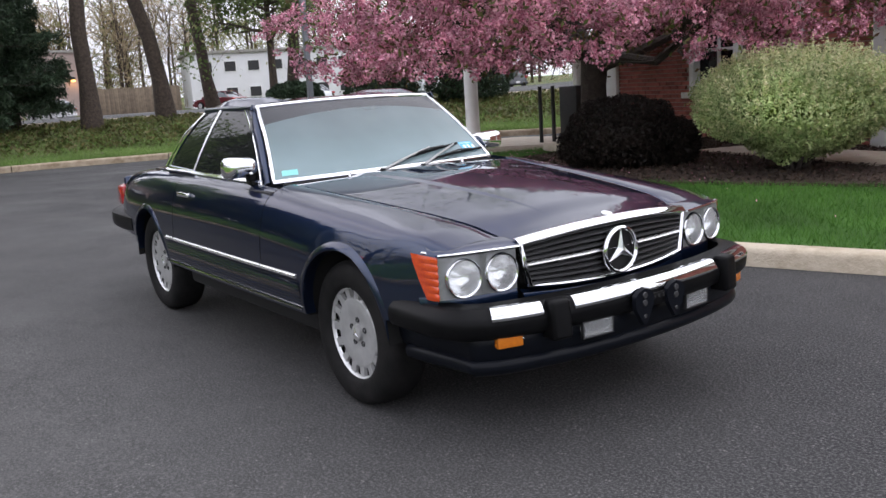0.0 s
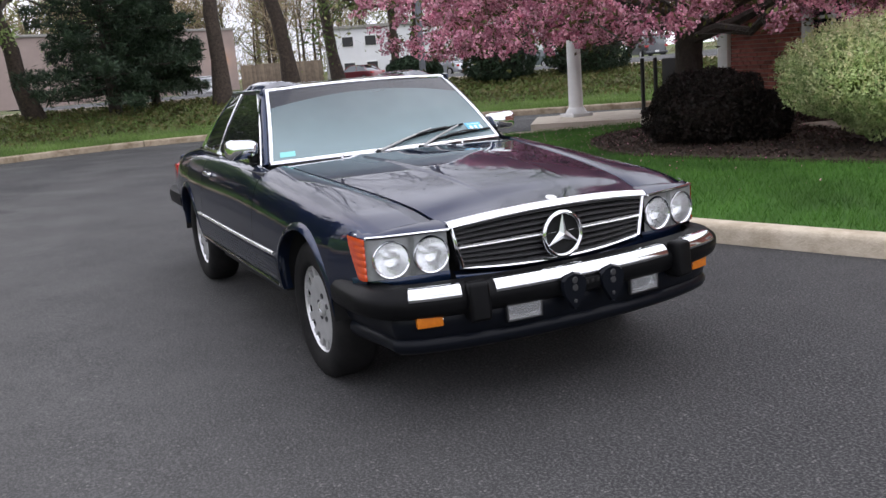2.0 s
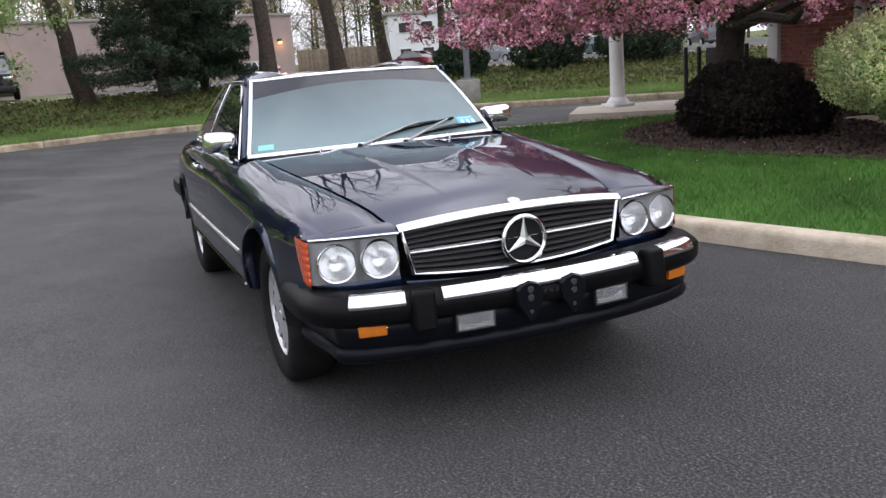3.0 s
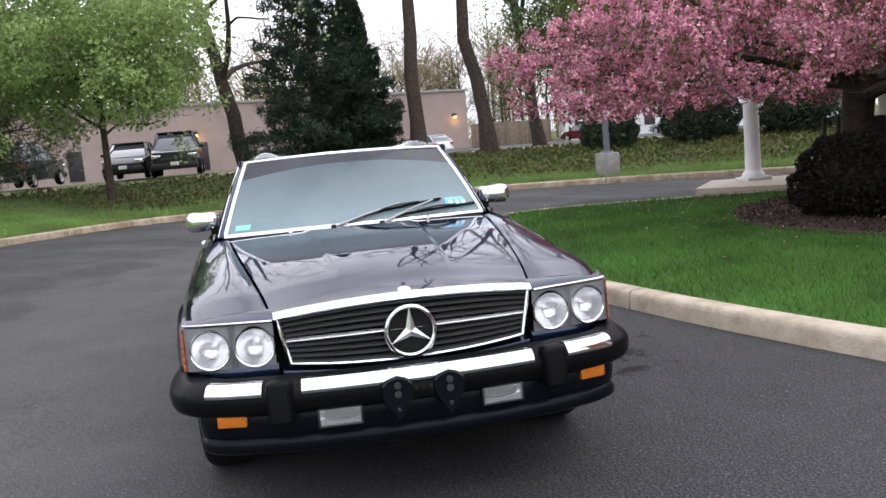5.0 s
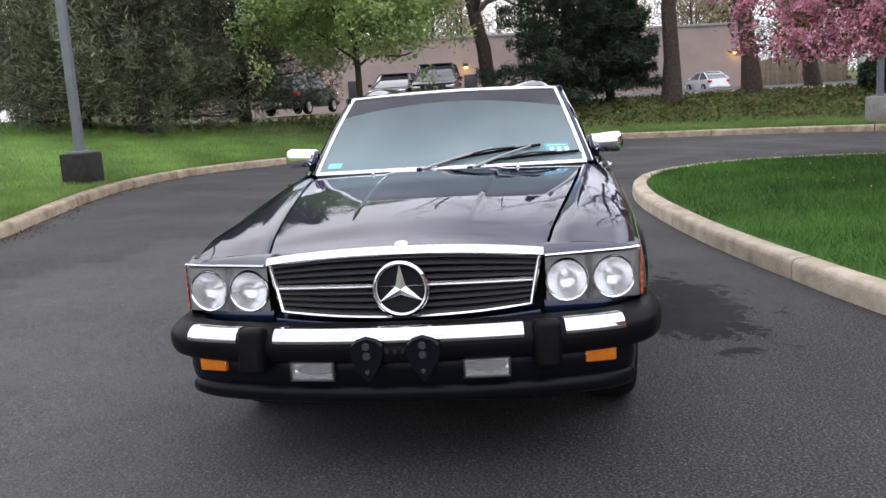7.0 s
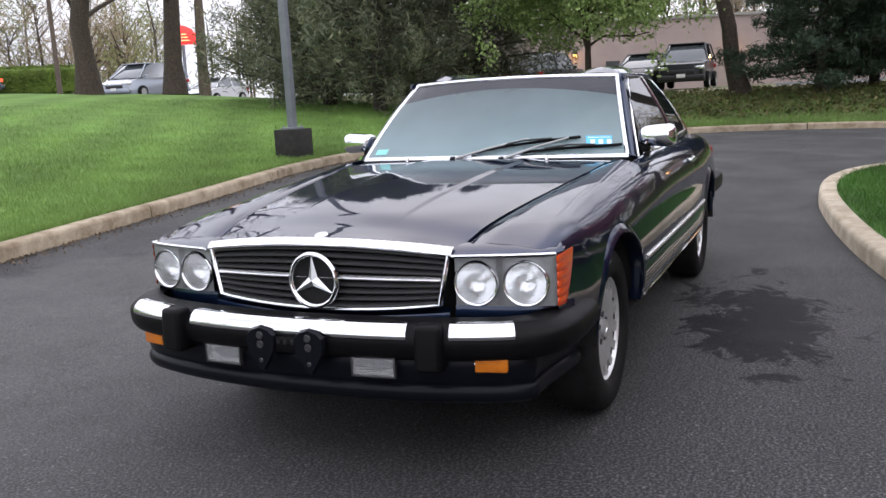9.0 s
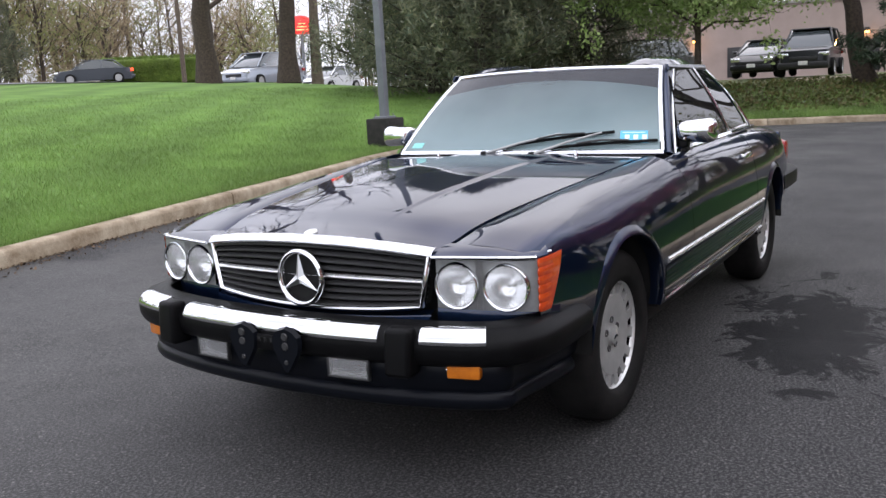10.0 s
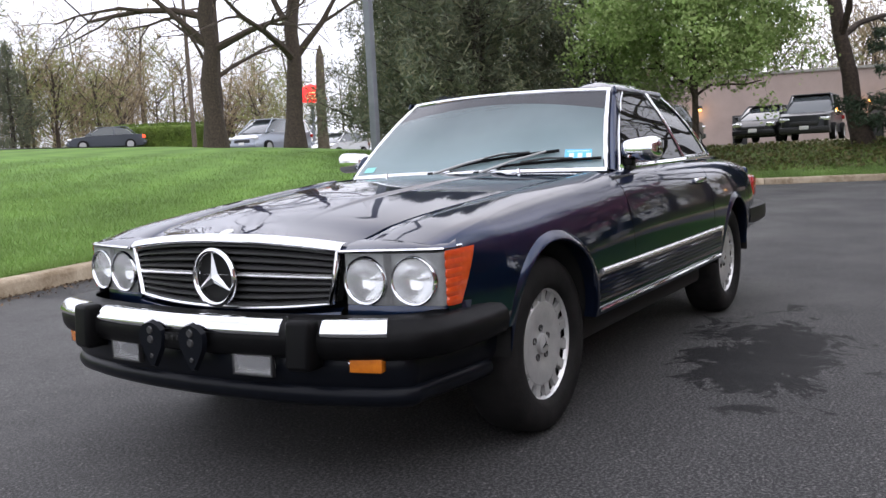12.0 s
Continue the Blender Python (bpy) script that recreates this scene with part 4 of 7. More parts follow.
bare_tree(-23.5, -0.9, 11, 0.24, 34, (0.02, -0.12), label="leaning tree with a forked dark trunk", first=0.3, buds=2600, tint=LEAF_FRESH, bud=0.12)
bare_tree(-25, 11.5, 13, 0.22, 35, (0.02, 0.03), label="bare tree with budding limbs behind the drive", buds=2500, bud=0.14)
bare_tree(-18.5, 13.5, 12, 0.24, 36, (0.02, 0.03), label="budding tree with green young leaves", buds=5200, tint=LEAF_FRESH, bud=0.12)
leafy_tree(-19.7, -4.35, 6.6, 3.0, 41, "young pear tree with fresh green leaves on the bank", r=0.09, n=38000, lumps=60)
k = 0
for x, y, h, w in ((-18.0, -9.6, 8.4, 6.5), (-19.8, -12.2, 9.2, 7), (-22.8, -8.6, 9.0, 7), (-21.8, -14.2, 8.2, 6.0), (-25.0, -12.0, 10, 7.5), (-25.6, -15.4, 7.6, 5.5)):
    conifer(x, y, h, w, 50 + k, "broad dark pine with low hanging boughs beside the lawn", PINE, 0.35, 1.7, group="pines by the lawn", wild=1.0)
    k += 1
for x, y, h, w, sd in ((-37.5, -61.5, 8.5, 5.0, 81), (-33.0, -63.0, 7.0, 4.5, 82)):
    conifer(x, y, h, w, sd, "dark green pine beyond the street", PINE, 0.4, 1.0, group="pines by the street", wild=1.0)
bare_tree(-23.6, -25.4, 15, 0.42, 61, (0.02, 0.02), label="big bare oak with a thick brown trunk on the lawn", first=0.42, buds=700)
bare_tree(-26.0, -23.2, 14, 0.4, 62, (-0.02, 0.02), label="bare oak with a thick forked trunk on the lawn", first=0.42, buds=700)
bare_tree(-31, -33, 14, 0.3, 64, (-0.02, 0.02), label="bare tree near the far car park", buds=1500, bud=0.14, tint=TWIG)


def snag():
    z = ground_z(-26.9, -22.4)
    e = thing("dead_trunk", pose(-26.9, -22.4, z - 0.05), "broken dead tree trunk with weathered wood on the lawn", "tree")
    v, f = tube_arrays([(0, 0, 0), (0.02, 0, 1.4), (0.0, 0.04, 2.8), (-0.05, 0.05, 4.0), (-0.12, 0.02, 4.5)], [0.27, 0.21, 0.2, 0.17, 0.04], 10)
    mesh_ob("trunk", v, f, DEAD_WOOD, e)


snag()


def far_woods():
    """Bare spring woods all round, far off, and a belt of trees behind the long building."""
    rg = np.random.default_rng(77)
    chunks, tw, twg = [], [], []
    spots = []
    for k in range(330):
        a = rg.uniform(0.75, 2 * np.pi - 0.75)
        R = rg.uniform(90, 130)
        spots.append((-8 + R * math.cos(a), R * math.sin(a), rg.uniform(12, 22)))
    for k in range(44):
        spots.append((rg.uniform(-100, -90), rg.uniform(-44, 34), rg.uniform(10, 15)))
    for k in range(36):
        a, R = rg.uniform(3.93, 4.4), rg.uniform(72, 100)
        spots.append((-8 + R * math.cos(a), R * math.sin(a), rg.uniform(6, 11)))
    for k, (x, y, h) in enumerate(spots):
        z = ground_z(x, y)
        top = Vector((x + rg.normal() * 0.6, y + rg.normal() * 0.6, z + h * 0.8))
        chunks.append(tube_arrays([(x, y, z - 0.5), (x, y, z + h * 0.4), tuple(top)], [0.2, 0.14, 0.04], 5))
        for j in range(15):
            b = rg.uniform(0, 2 * np.pi)
            s = Vector((x, y, z + h * rg.uniform(0.2, 0.78)))
            ln = rg.uniform(1.6, 3.2)
            m = s + Vector((math.cos(b) * ln * 0.6, math.sin(b) * ln * 0.6, ln * rg.uniform(0.4, 0.8)))
            e = m + Vector((math.cos(b + 0.3) * ln * 0.7, math.sin(b + 0.3) * ln * 0.7, ln * rg.uniform(0.4, 1.2)))
            chunks.append(tube_arrays([s, m, e], [0.06, 0.035, 0.012], 3))
            u = rg.uniform(0.2, 1.05, (34, 1))
            p = np.array(s) * (1 - u) ** 2 + 2 * np.array(m) * u * (1 - u) + np.array(e) * u * u
            (twg if k % 3 == 0 else tw).append(p + rg.normal(size=p.shape) * 0.6)
        m2 = 170
        p = rg.normal(size=(m2, 3)) * np.array([3.2, 3.2, 1.3]) + np.array([x, y, z + 1.8])
        (twg if k % 2 == 0 else tw).append(p)
    v, f = join_arrays(chunks)
    tagged(mesh_ob("far_woods", v, f, BARK), "bare brown trunks of distant spring woods", "woods", kind="stuff")
    t = np.vstack(tw)
    tagged(quads_ob("far_twigs", t, rg.uniform(0.6, 1.7, len(t)), TWIG, aspect=0.06, rng=rg, fold=0.02), "brown budding twigs of distant woods", "woods", kind="stuff")
    t = np.vstack(twg)
    tagged(quads_ob("far_leaves", t, rg.uniform(0.4, 1.2, len(t)), TWIG_GREEN, aspect=0.12, rng=rg, fold=0.02), "pale green buds of distant woods", "woods", kind="stuff")


far_woods()

# ---- the roadster ----
CAR = thing("roadster", Matrix(), "dark navy classic roadster with hardtop and chrome trim on the drive", "car")
HALF_W = [(-3.34, 0.735), (-3.25, 0.785), (-3.0, 0.838), (-2.6, 0.868), (-2.2, 0.882), (-1.2, 0.888), (-0.3, 0.884), (0.1, 0.874), (0.35, 0.853), (0.5, 0.826), (0.62, 0.806), (0.7, 0.79)]
TOP_Z = [(-3.34, 0.80), (-3.2, 0.838), (-2.9, 0.868), (-2.5, 0.893), (-2.0, 0.905), (-1.2, 0.905), (-0.8, 0.893), (-0.4, 0.865), (0.0, 0.833), (0.3, 0.804), (0.5, 0.776), (0.62, 0.746), (0.7, 0.733)]
GAP_Y = [(-0.7, 0.662), (-0.4, 0.632), (0.0, 0.583), (0.4, 0.528), (0.6, 0.498), (0.75, 0.475)]
# how far the side lies inside the widest line, by the share of the height between 0.2 m and the top
TUCK = [(0.0, 0.085), (0.12, 0.045), (0.27, 0.014), (0.40, 0.003), (0.5, 0.0), (0.64, 0.004), (0.76, 0.016), (0.85, 0.032), (0.90, 0.046), (0.94, 0.064), (0.975, 0.09), (1.0, 0.125)]
ARCH_F, ARCH_R, ARCH_RAD = (0.02, 0.372), (-2.44, 0.352), 0.326


def crisp(x):
    """The shoulder is soft along the car and tight over the lamps."""
    return 1 - 0.66 * sstep(0.1, 0.62, x)


def side_point(x, u):
    """Point of the right-hand sense side (y positive): u 0 at the sill, 1 at the shoulder's top."""
    zt = lerp_table(TOP_Z, x)
    z = 0.2 + (zt - 0.2) * u
    return Vector((x, lerp_table(HALF_W, x) - lerp_table(TUCK, u) * crisp(x), z))


def side_at(x, z):
    zt = lerp_table(TOP_Z, x)
    return side_point(x, min(max((z - 0.2) / (zt - 0.2), 0), 1))


def sill(x):
    """Lower body edge: the rocker between the wheels, higher at both ends."""
    return 0.452 if x > 0.345 else (0.36 if x > -2.5 else 0.46)


def arch_low(x):
    """Lower edge of the side at x: the sill, or the wheel opening above it."""
    for cx, cz in (ARCH_F, ARCH_R):
        if abs(x - cx) < ARCH_RAD:
            return cz + math.sqrt(max(ARCH_RAD**2 - (x - cx) ** 2, 0)) * (0.985)
    return sill(x)


def stations(x0, x1):
    xs = set()
    n = max(4, int(abs(x1 - x0) / 0.06))
    for i in range(n + 1):
        xs.add(round(x0 + (x1 - x0) * i / n, 5))
    for cx, _ in (ARCH_F, ARCH_R):
        for k in range(25):
            x = cx + ARCH_RAD * math.cos(math.pi * k / 24)
            for e in ((0.0005, -0.0005) if k in (0, 24) else (0,)):
                if min(x0, x1) < x + e < max(x0, x1):
                    xs.add(round(x + e, 5))
    return sorted(xs)


def side_panel(name, x0, x1, s, top_rows, label=""):
    """A body side from x0 to x1 on side s (+1 left, -1 right); top_rows(x) gives the points that close it on top."""
    xs = stations(x0, x1)
    nv = 26
    vs = []
    extra = 0
    for x in xs:
        zl, zt = arch_low(x), lerp_table(TOP_Z, x)
        u0 = (zl - 0.2) / (zt - 0.2)
        col = []
        for j in range(nv):
            w = j / (nv - 1)
            u = u0 + (1 - u0) * (1 - (1 - w) ** 1.35)
            col.append(side_point(x, u))
        # inner return at the bottom edge
        b = col[0].copy()
        b.y -= 0.05
        tops = [Vector(q) for q in top_rows(x)]
        col = [b] + col + tops
        extra = len(tops)
        vs.extend((q.x, q.y * s, q.z) for q in col)
    fs = grid_faces(len(xs), nv + 1 + extra)
    if s > 0:
        fs = [f[::-1] for f in fs]
    return mesh_ob(name, vs, fs, PAINT, CAR, label, sharp=40)


def fender_top(x):
    g, w, zt = lerp_table(GAP_Y, x) + 0.005, lerp_table(HALF_W, x) - 0.125 * crisp(x), lerp_table(TOP_Z, x)
    rows = [(x, w + (g - w) * u, zt + 0.014 * math.sin(math.pi * min(u * 0.75, 1)) + 0.004 * u) for u in (0.2, 0.45, 0.7, 0.95)]
    return rows + [(x, g, rows[-1][2] - 0.006), (x, g - 0.002, rows[-1][2] - 0.05)]


def door_top(x):
    w, zt = lerp_table(HALF_W, x) - 0.125 * crisp(x), lerp_table(TOP_Z, x)
    return [(x, w - 0.01, zt + 0.001), (x, w - 0.012, zt - 0.05)]


def quarter_top(x):
    w, zt = lerp_table(HALF_W, x) - 0.125 * crisp(x), lerp_table(TOP_Z, x)
    inner = max(0.56, 0.0)
    if x > -2.45:
        return [(x, w - 0.02, zt + 0.002), (x, w - 0.05, zt + 0.003), (x, w - 0.1, zt - 0.01)]
    return [(x, w - (w - inner) * 0.4, zt + 0.012), (x, inner + 0.003, zt + 0.018), (x, inner, zt - 0.03)]


for s in (1, -1):
    side_panel("front_wing", -0.70, 0.64, s, fender_top)
    side_panel("door", -1.925, -0.706, s, door_top)
    side_panel("rear_wing", -3.34, -1.931, s, quarter_top)


def hood_z(x, y):
    g = lerp_table(GAP_Y, x)
    edge = lerp_table(TOP_Z, x) + 0.012
    crown = 0.016 + 0.018 * sstep(-0.7, -0.2, x) + 0.012 * sstep(-0.6, 0.6, x)
    z = edge + crown * (1 - (abs(y) / g) ** 2.2)
    return z + 0.007 * (1 - sstep(0.236, 0.252, abs(y) + 0.05 * x)) * sstep(0.6, 0.2, x)


def hood():
    vs, nu, nv = [], 48, 141
    for i in range(nu):
        t = i / (nu - 1)
        for j in range(nv):
            q = -1 + 2 * j / (nv - 1)
            xf = 0.757 - 0.052 * abs(q) ** 2.2
            xr = -0.60 - 0.04 * abs(q) ** 2
            x = xf + (xr - xf) * t
            y = q * (lerp_table(GAP_Y, x) - 0.005)
            z = hood_z(min(x, 0.70), y)
            if x > 0.66:
                z -= 0.012 * ((x - 0.66) / 0.115) ** 2
            vs.append((x, y, z))
    top = len(vs)
    ring = [j for j in range(nv)] + [i * nv + nv - 1 for i in range(1, nu)] + [(nu - 1) * nv + j for j in range(nv - 2, -1, -1)] + [i * nv for i in range(nu - 2, 0, -1)]
    for k in ring:
        x, y, z = vs[k]
        vs.append((x, y, z - 0.025))
    fs = grid_faces(nu, nv)
    m = len(ring)
    for k in range(m):
        fs.append((ring[k], top + k, top + (k + 1) % m, ring[(k + 1) % m]))
    return mesh_ob("bonnet", vs, fs, PAINT, CAR, "navy bonnet with two faint creases", sharp=40)


hood()


COWL = []


def cowl():
    """Panel between bonnet and windscreen."""
    vs, nu, nv = [], 7, 33
    for i in range(nu):
        t = i / (nu - 1)
        for j in range(nv):
            q = -1 + 2 * j / (nv - 1)
            xa, xb = -0.606 - 0.04 * abs(q) ** 2, -0.765 - 0.15 * abs(q) ** 2.2
            x = xa + (xb - xa) * t
            y = q * (0.655 + 0.055 * t)
            z = hood_z(max(x, -0.70), q * lerp_table(GAP_Y, max(x, -0.7))) - 0.002 - 0.008 * t - 0.004 * abs(q) ** 3 * t
            vs.append((x, y, z))
            if i == nu - 3:
                COWL.append(Vector(vs[-1]))
    mesh_ob("scuttle", vs, grid_faces(nu, nv), PAINT, CAR)


cowl()


def trunk_lid():
    vs, nu, nv = [], 16, 21
    for i in range(nu):
        x = -2.52 + (-3.325 + 2.52) * i / (nu - 1)
        for j in range(nv):
            q = -1 + 2 * j / (nv - 1)
            vs.append((x, q * 0.557, lerp_table(TOP_Z, x) + 0.018 + 0.018 * (1 - q * q) - 0.004))
    for j in range(nv):
        q = -1 + 2 * j / (nv - 1)
        vs.append((-3.345, q * 0.557, 0.60))
    mesh_ob("boot_lid", vs, grid_faces(nu + 1, nv), PAINT, CAR, sharp=40)


trunk_lid()
box_part("tail_panel", (-3.325, 0, 0.64), (0.05, 1.46, 0.36), PAINT, CAR, bevel=0.02)
for s in (1, -1):
    box_part("tail_lamp", (-3.345, s * 0.62, 0.69), (0.08, 0.26, 0.15), RED_LENS, CAR, "ribbed red tail lamp", 0.02)
    box_part("tail_lamp", (-3.29, s * 0.755, 0.69), (0.12, 0.05, 0.14), RED_LENS, CAR, "ribbed red tail lamp", 0.02)
# dark body core behind the panel gaps, floor and cabin tub
for c, z in (((0.12, 0, 0.50), (0.98, 0.98, 0.34)), ((-1.2, 0, 0.335), (1.74, 1.52, 0.21)), ((-2.72, 0, 0.52), (1.1, 1.05, 0.5)), ((-0.55, 0, 0.58), (0.26, 1.5, 0.46)), ((-2.1, 0, 0.55), (0.25, 1.5, 0.5)), ((0.42, 0, 0.44), (0.4, 1.1, 0.28))):
    box_part("underbody_panel", c, z, DARK_HOLE, CAR, bevel=0.03)

# wheel openings: flared lips and dark liners
for s in (1, -1):
    for (cx, cz), nm in ((ARCH_F, "f"), (ARCH_R, "r")):
        vs, fs, n = [], [], 33
        prof = [(0.006, -0.03), (0.0, 0.003), (0.001, 0.010), (0.006, 0.0145), (0.015, 0.0125), (0.028, 0.005), (0.042, -0.004)]
        for k in range(n):
            a = math.radians(-2 + 184 * k / (n - 1))
            fade = 0.05 + 0.95 * math.sin(math.radians(min(max(-2 + 184 * k / (n - 1), 0), 180))) ** 1.1
            for dr, dy in prof:
                r = ARCH_RAD * 0.99 + dr
                x, z = cx + r * math.cos(a), cz + r * math.sin(a) * 0.985
                z = max(z, sill(x))
                y = side_at(x, z).y + dy * (fade if dy > 0 else 1)
                vs.append((x, s * y, z))
        fs = grid_faces(n, len(prof))
        if s < 0:
            fs = [f[::-1] for f in fs]
        mesh_ob("wheel_arch", vs, fs, PAINT, CAR, "flared wheel arch lip")
        vs = []
        for k in range(25):
            a = math.radians(-4 + 188 * k / 24)
            for y in (0.50, 0.848):
                vs.append((cx + 0.338 * math.cos(a), s * y, cz + 0.338 * math.sin(a)))
        c0 = len(vs)
        fs = grid_faces(25, 2)
        mesh_ob("wheel_liner", vs, fs, DARK_HOLE, CAR)


def rim_meshes():
    """Alloy wheel with fifteen slots, built about the y axis, outer face towards +y."""
    tyre_prof = [(0.198, 0.078), (0.205, 0.092), (0.225, 0.099), (0.255, 0.102), (0.285, 0.098), (0.303, 0.086), (0.313, 0.07), (0.3165, 0.045), (0.3175, 0.0), (0.3165, -0.045), (0.313, -0.07), (0.30, -0.09), (0.26, -0.1), (0.2, -0.09)]
    tv, tf = lathe(tyre_prof, 64)
    hub_prof = [(0.0, 0.074), (0.028, 0.074), (0.034, 0.071), (0.036, 0.058), (0.06, 0.056), (0.085, 0.062), (0.13, 0.067), (0.148, 0.0655), (0.155, 0.060), (0.156, 0.04)]
    hv, hf = lathe(hub_prof, 60)
    lip_prof = [(0.190, 0.062), (0.192, 0.068), (0.197, 0.075), (0.202, 0.081), (0.206, 0.083), (0.210, 0.081), (0.211, 0.074)]
    lv, lf = lathe(lip_prof, 60)
    spokes = []
    for k in range(15):
        a = 2 * math.pi * k / 15
        vs = []
        for r, w, y in ((0.150, 0.024, 0.0645), (0.160, 0.0185, 0.065), (0.184, 0.0185, 0.067), (0.195, 0.026, 0.070)):
            for q, dy in ((-1, -0.016), (-0.9, 0.0), (0.9, 0.0), (1, -0.016)):
                vs.append((r * math.cos(a) - q * w * math.sin(a), y + dy, r * math.sin(a) + q * w * math.cos(a)))
        spokes.append((vs, grid_faces(4, 4)))
    return (tv, tf), (hv, hf), (lv, lf), spokes


def flip(v):
    return [(-x, -y, z) for x, y, z in v]


def wheel(x, s):
    w = new("wheel")
    w.parent = CAR
    w.matrix_basis = pose(x, s * 0.722, 0.317, 0, 0, 0 if s > 0 else 180)
    w["label"] = "grey fifteen-slot alloy wheel with black tyre"
    (tv, tf), (hv, hf), (lv, lf), spokes = RIM
    mesh_ob("tyre", tv, [f[::-1] for f in tf], TYRE, w, "black tyre", sharp=60)
    mesh_ob("hub_disc", hv, [f[::-1] for f in hf], SATIN, w, "satin grey disc")
    mesh_ob("rim", lv, [f[::-1] for f in lf], RIM_BRIGHT, w, "bright alloy rim", sharp=60)
    for v, f in spokes:
        mesh_ob("spoke", v, f, SATIN, w, sharp=50)
    # near-black disc close behind the slots, added to paint the shade inside the wheel
    bv, bf = lathe([(0.0, 0.05), (0.192, 0.05), (0.194, -0.06)], 32)
    mesh_ob("slot_shade_disc", bv, [f[::-1] for f in bf], DARK_HOLE, w)
    for k in range(5):
        a = 2 * math.pi * k / 5 + 0.3
        bv, bf = lathe([(0.0, 0.055), (0.007, 0.055), (0.0105, 0.0605), (0.0125, 0.0605), (0.0135, 0.055)], 12)
        ob = mesh_ob("wheel_bolt", bv, [f[::-1] for f in bf], SLAT, w)
        ob.location = (0.056 * math.cos(a), 0.0015, 0.056 * math.sin(a))
    # three-ray emblem on the cap
    out = []
    for k in range(3):
        a = 2 * math.pi * k / 3 + math.pi / 2
        out.append(tube_arrays([(0, 0.076, 0), (0.024 * math.cos(a), 0.075, 0.024 * math.sin(a))], [0.004, 0.0012], 5))
    v, f = join_arrays(out)
    mesh_ob("cap_emblem", v, f, CHROME, w)


RIM = rim_meshes()
for x in (0.0, -2.455):
    for s in (1, -1):
        wheel(x, s)

# ---- front: grille, lamps ----
def front_x(y):
    return 0.775 - 0.052 * (abs(y) / 0.475) ** 2.2


def ring_sweep(pts, section, closed=True):
    """Sweep a section of (outward, forward) offsets along points in the front plane; x is forward."""
    n, m = len(pts), len(section)
    vs = []
    for i in range(n):
        a, b = pts[(i - 1) % n] if closed or i else pts[0], pts[(i + 1) % n] if closed or i < n - 1 else pts[-1]
        ty, tz = b[1] - a[1], b[2] - a[2]
        l = math.hypot(ty, tz) or 1
        ny, nz = tz / l, -ty / l
        for o, fw in section:
            vs.append((pts[i][0] + fw, pts[i][1] + ny * o, pts[i][2] + nz * o))
    fs = []
    for i in range(n if closed else n - 1):
        i2 = (i + 1) % n
        for j in range(m):
            j2 = (j + 1) % m
            fs.append((i * m + j, i * m + j2, i2 * m + j2, i2 * m + j))
    return vs, fs


def grille_edge(q, top):
    """Edge of the grille opening: q -1..1 across."""
    if top:
        y = q * 0.464
        return (front_x(y) - 0.004, y, 0.766 - 0.032 * abs(q) ** 2.2)
    y = q * 0.432
    return (front_x(y) - 0.004, y, 0.548 + 0.022 * abs(q) ** 2.2)


GRILLE = new("grille")
GRILLE.parent = CAR
GRILLE["label"] = "wide dark grille with chrome surround and ringed emblem"
n = 24
loop = [grille_edge(-1 + 2 * i / n, True) for i in range(n + 1)] + [grille_edge(1 - 2 * i / n, False) for i in range(n + 1)]
sec = [(-0.008, -0.01), (-0.008, 0.006), (0.0, 0.011), (0.008, 0.006), (0.008, -0.01)]
v, f = ring_sweep(loop, sec)
mesh_ob("surround", v, f, CHROME, GRILLE, "thin chrome surround", sharp=60)
vs = []
for i in range(n + 1):
    q = -1 + 2 * i / n
    x, y, z = grille_edge(q, True)
    y = q * 0.478
    for dx, dz in ((-0.03, 0.020), (-0.018, 0.021), (-0.008, 0.018), (0.004, 0.008), (0.010, 0.0), (0.006, -0.005), (-0.02, -0.005)):
        vs.append((x + dx, y, z + dz))
mesh_ob("top_bar", vs, grid_faces(n + 1, 7), CHROME, GRILLE, "broad chrome top bar", sharp=60)
vs = []
for i in range(n + 1):
    q = -1 + 2 * i / n
    for a in (grille_edge(q, True), grille_edge(q, False)):
        vs.append((a[0] - 0.055, a[1], a[2]))
mesh_ob("grille_back", vs, grid_faces(n + 1, 2), DARK_HOLE, GRILLE)
for k in range(9):
    w = (k + 0.5) / 9.0
    chrome_row = k == 4
    vs = []
    for i in range(n + 1):
        q = -1 + 2 * i / n
        a, b = grille_edge(q, True), grille_edge(q, False)
        y = b[1] + (a[1] - b[1]) * (1 - w)
        z = a[2] + (b[2] - a[2]) * w
        x = front_x(y) - 0.012
        for dx, dz in (((-0.006, 0.007), (0.006, -0.001), (0.006, -0.006), (-0.02, -0.005), (-0.02, 0.007)) if not chrome_row else ((-0.004, 0.007), (0.004, 0.005), (0.012, -0.003), (0.008, -0.007), (-0.015, -0.002))):
            vs.append((x + dx, y, z + dz))
    mesh_ob("slat", vs, grid_faces(n + 1, 5, True), BRIGHT if chrome_row else SLAT, GRILLE, "chrome centre bar" if chrome_row else "", sharp=40)
# ringed three-ray emblem
ring = [(0.792, 0.088 * math.cos(a), 0.648 + 0.088 * math.sin(a)) for a in [2 * math.pi * k / 48 for k in range(48)]]
v, f = ring_sweep(ring, [(-0.0085, -0.008), (-0.0085, 0.006), (0.0, 0.011), (0.0085, 0.006), (0.0085, -0.008)])
EMB = mesh_ob("emblem_ring", v, f, CHROME, GRILLE, "chrome ring", sharp=60)
out = []
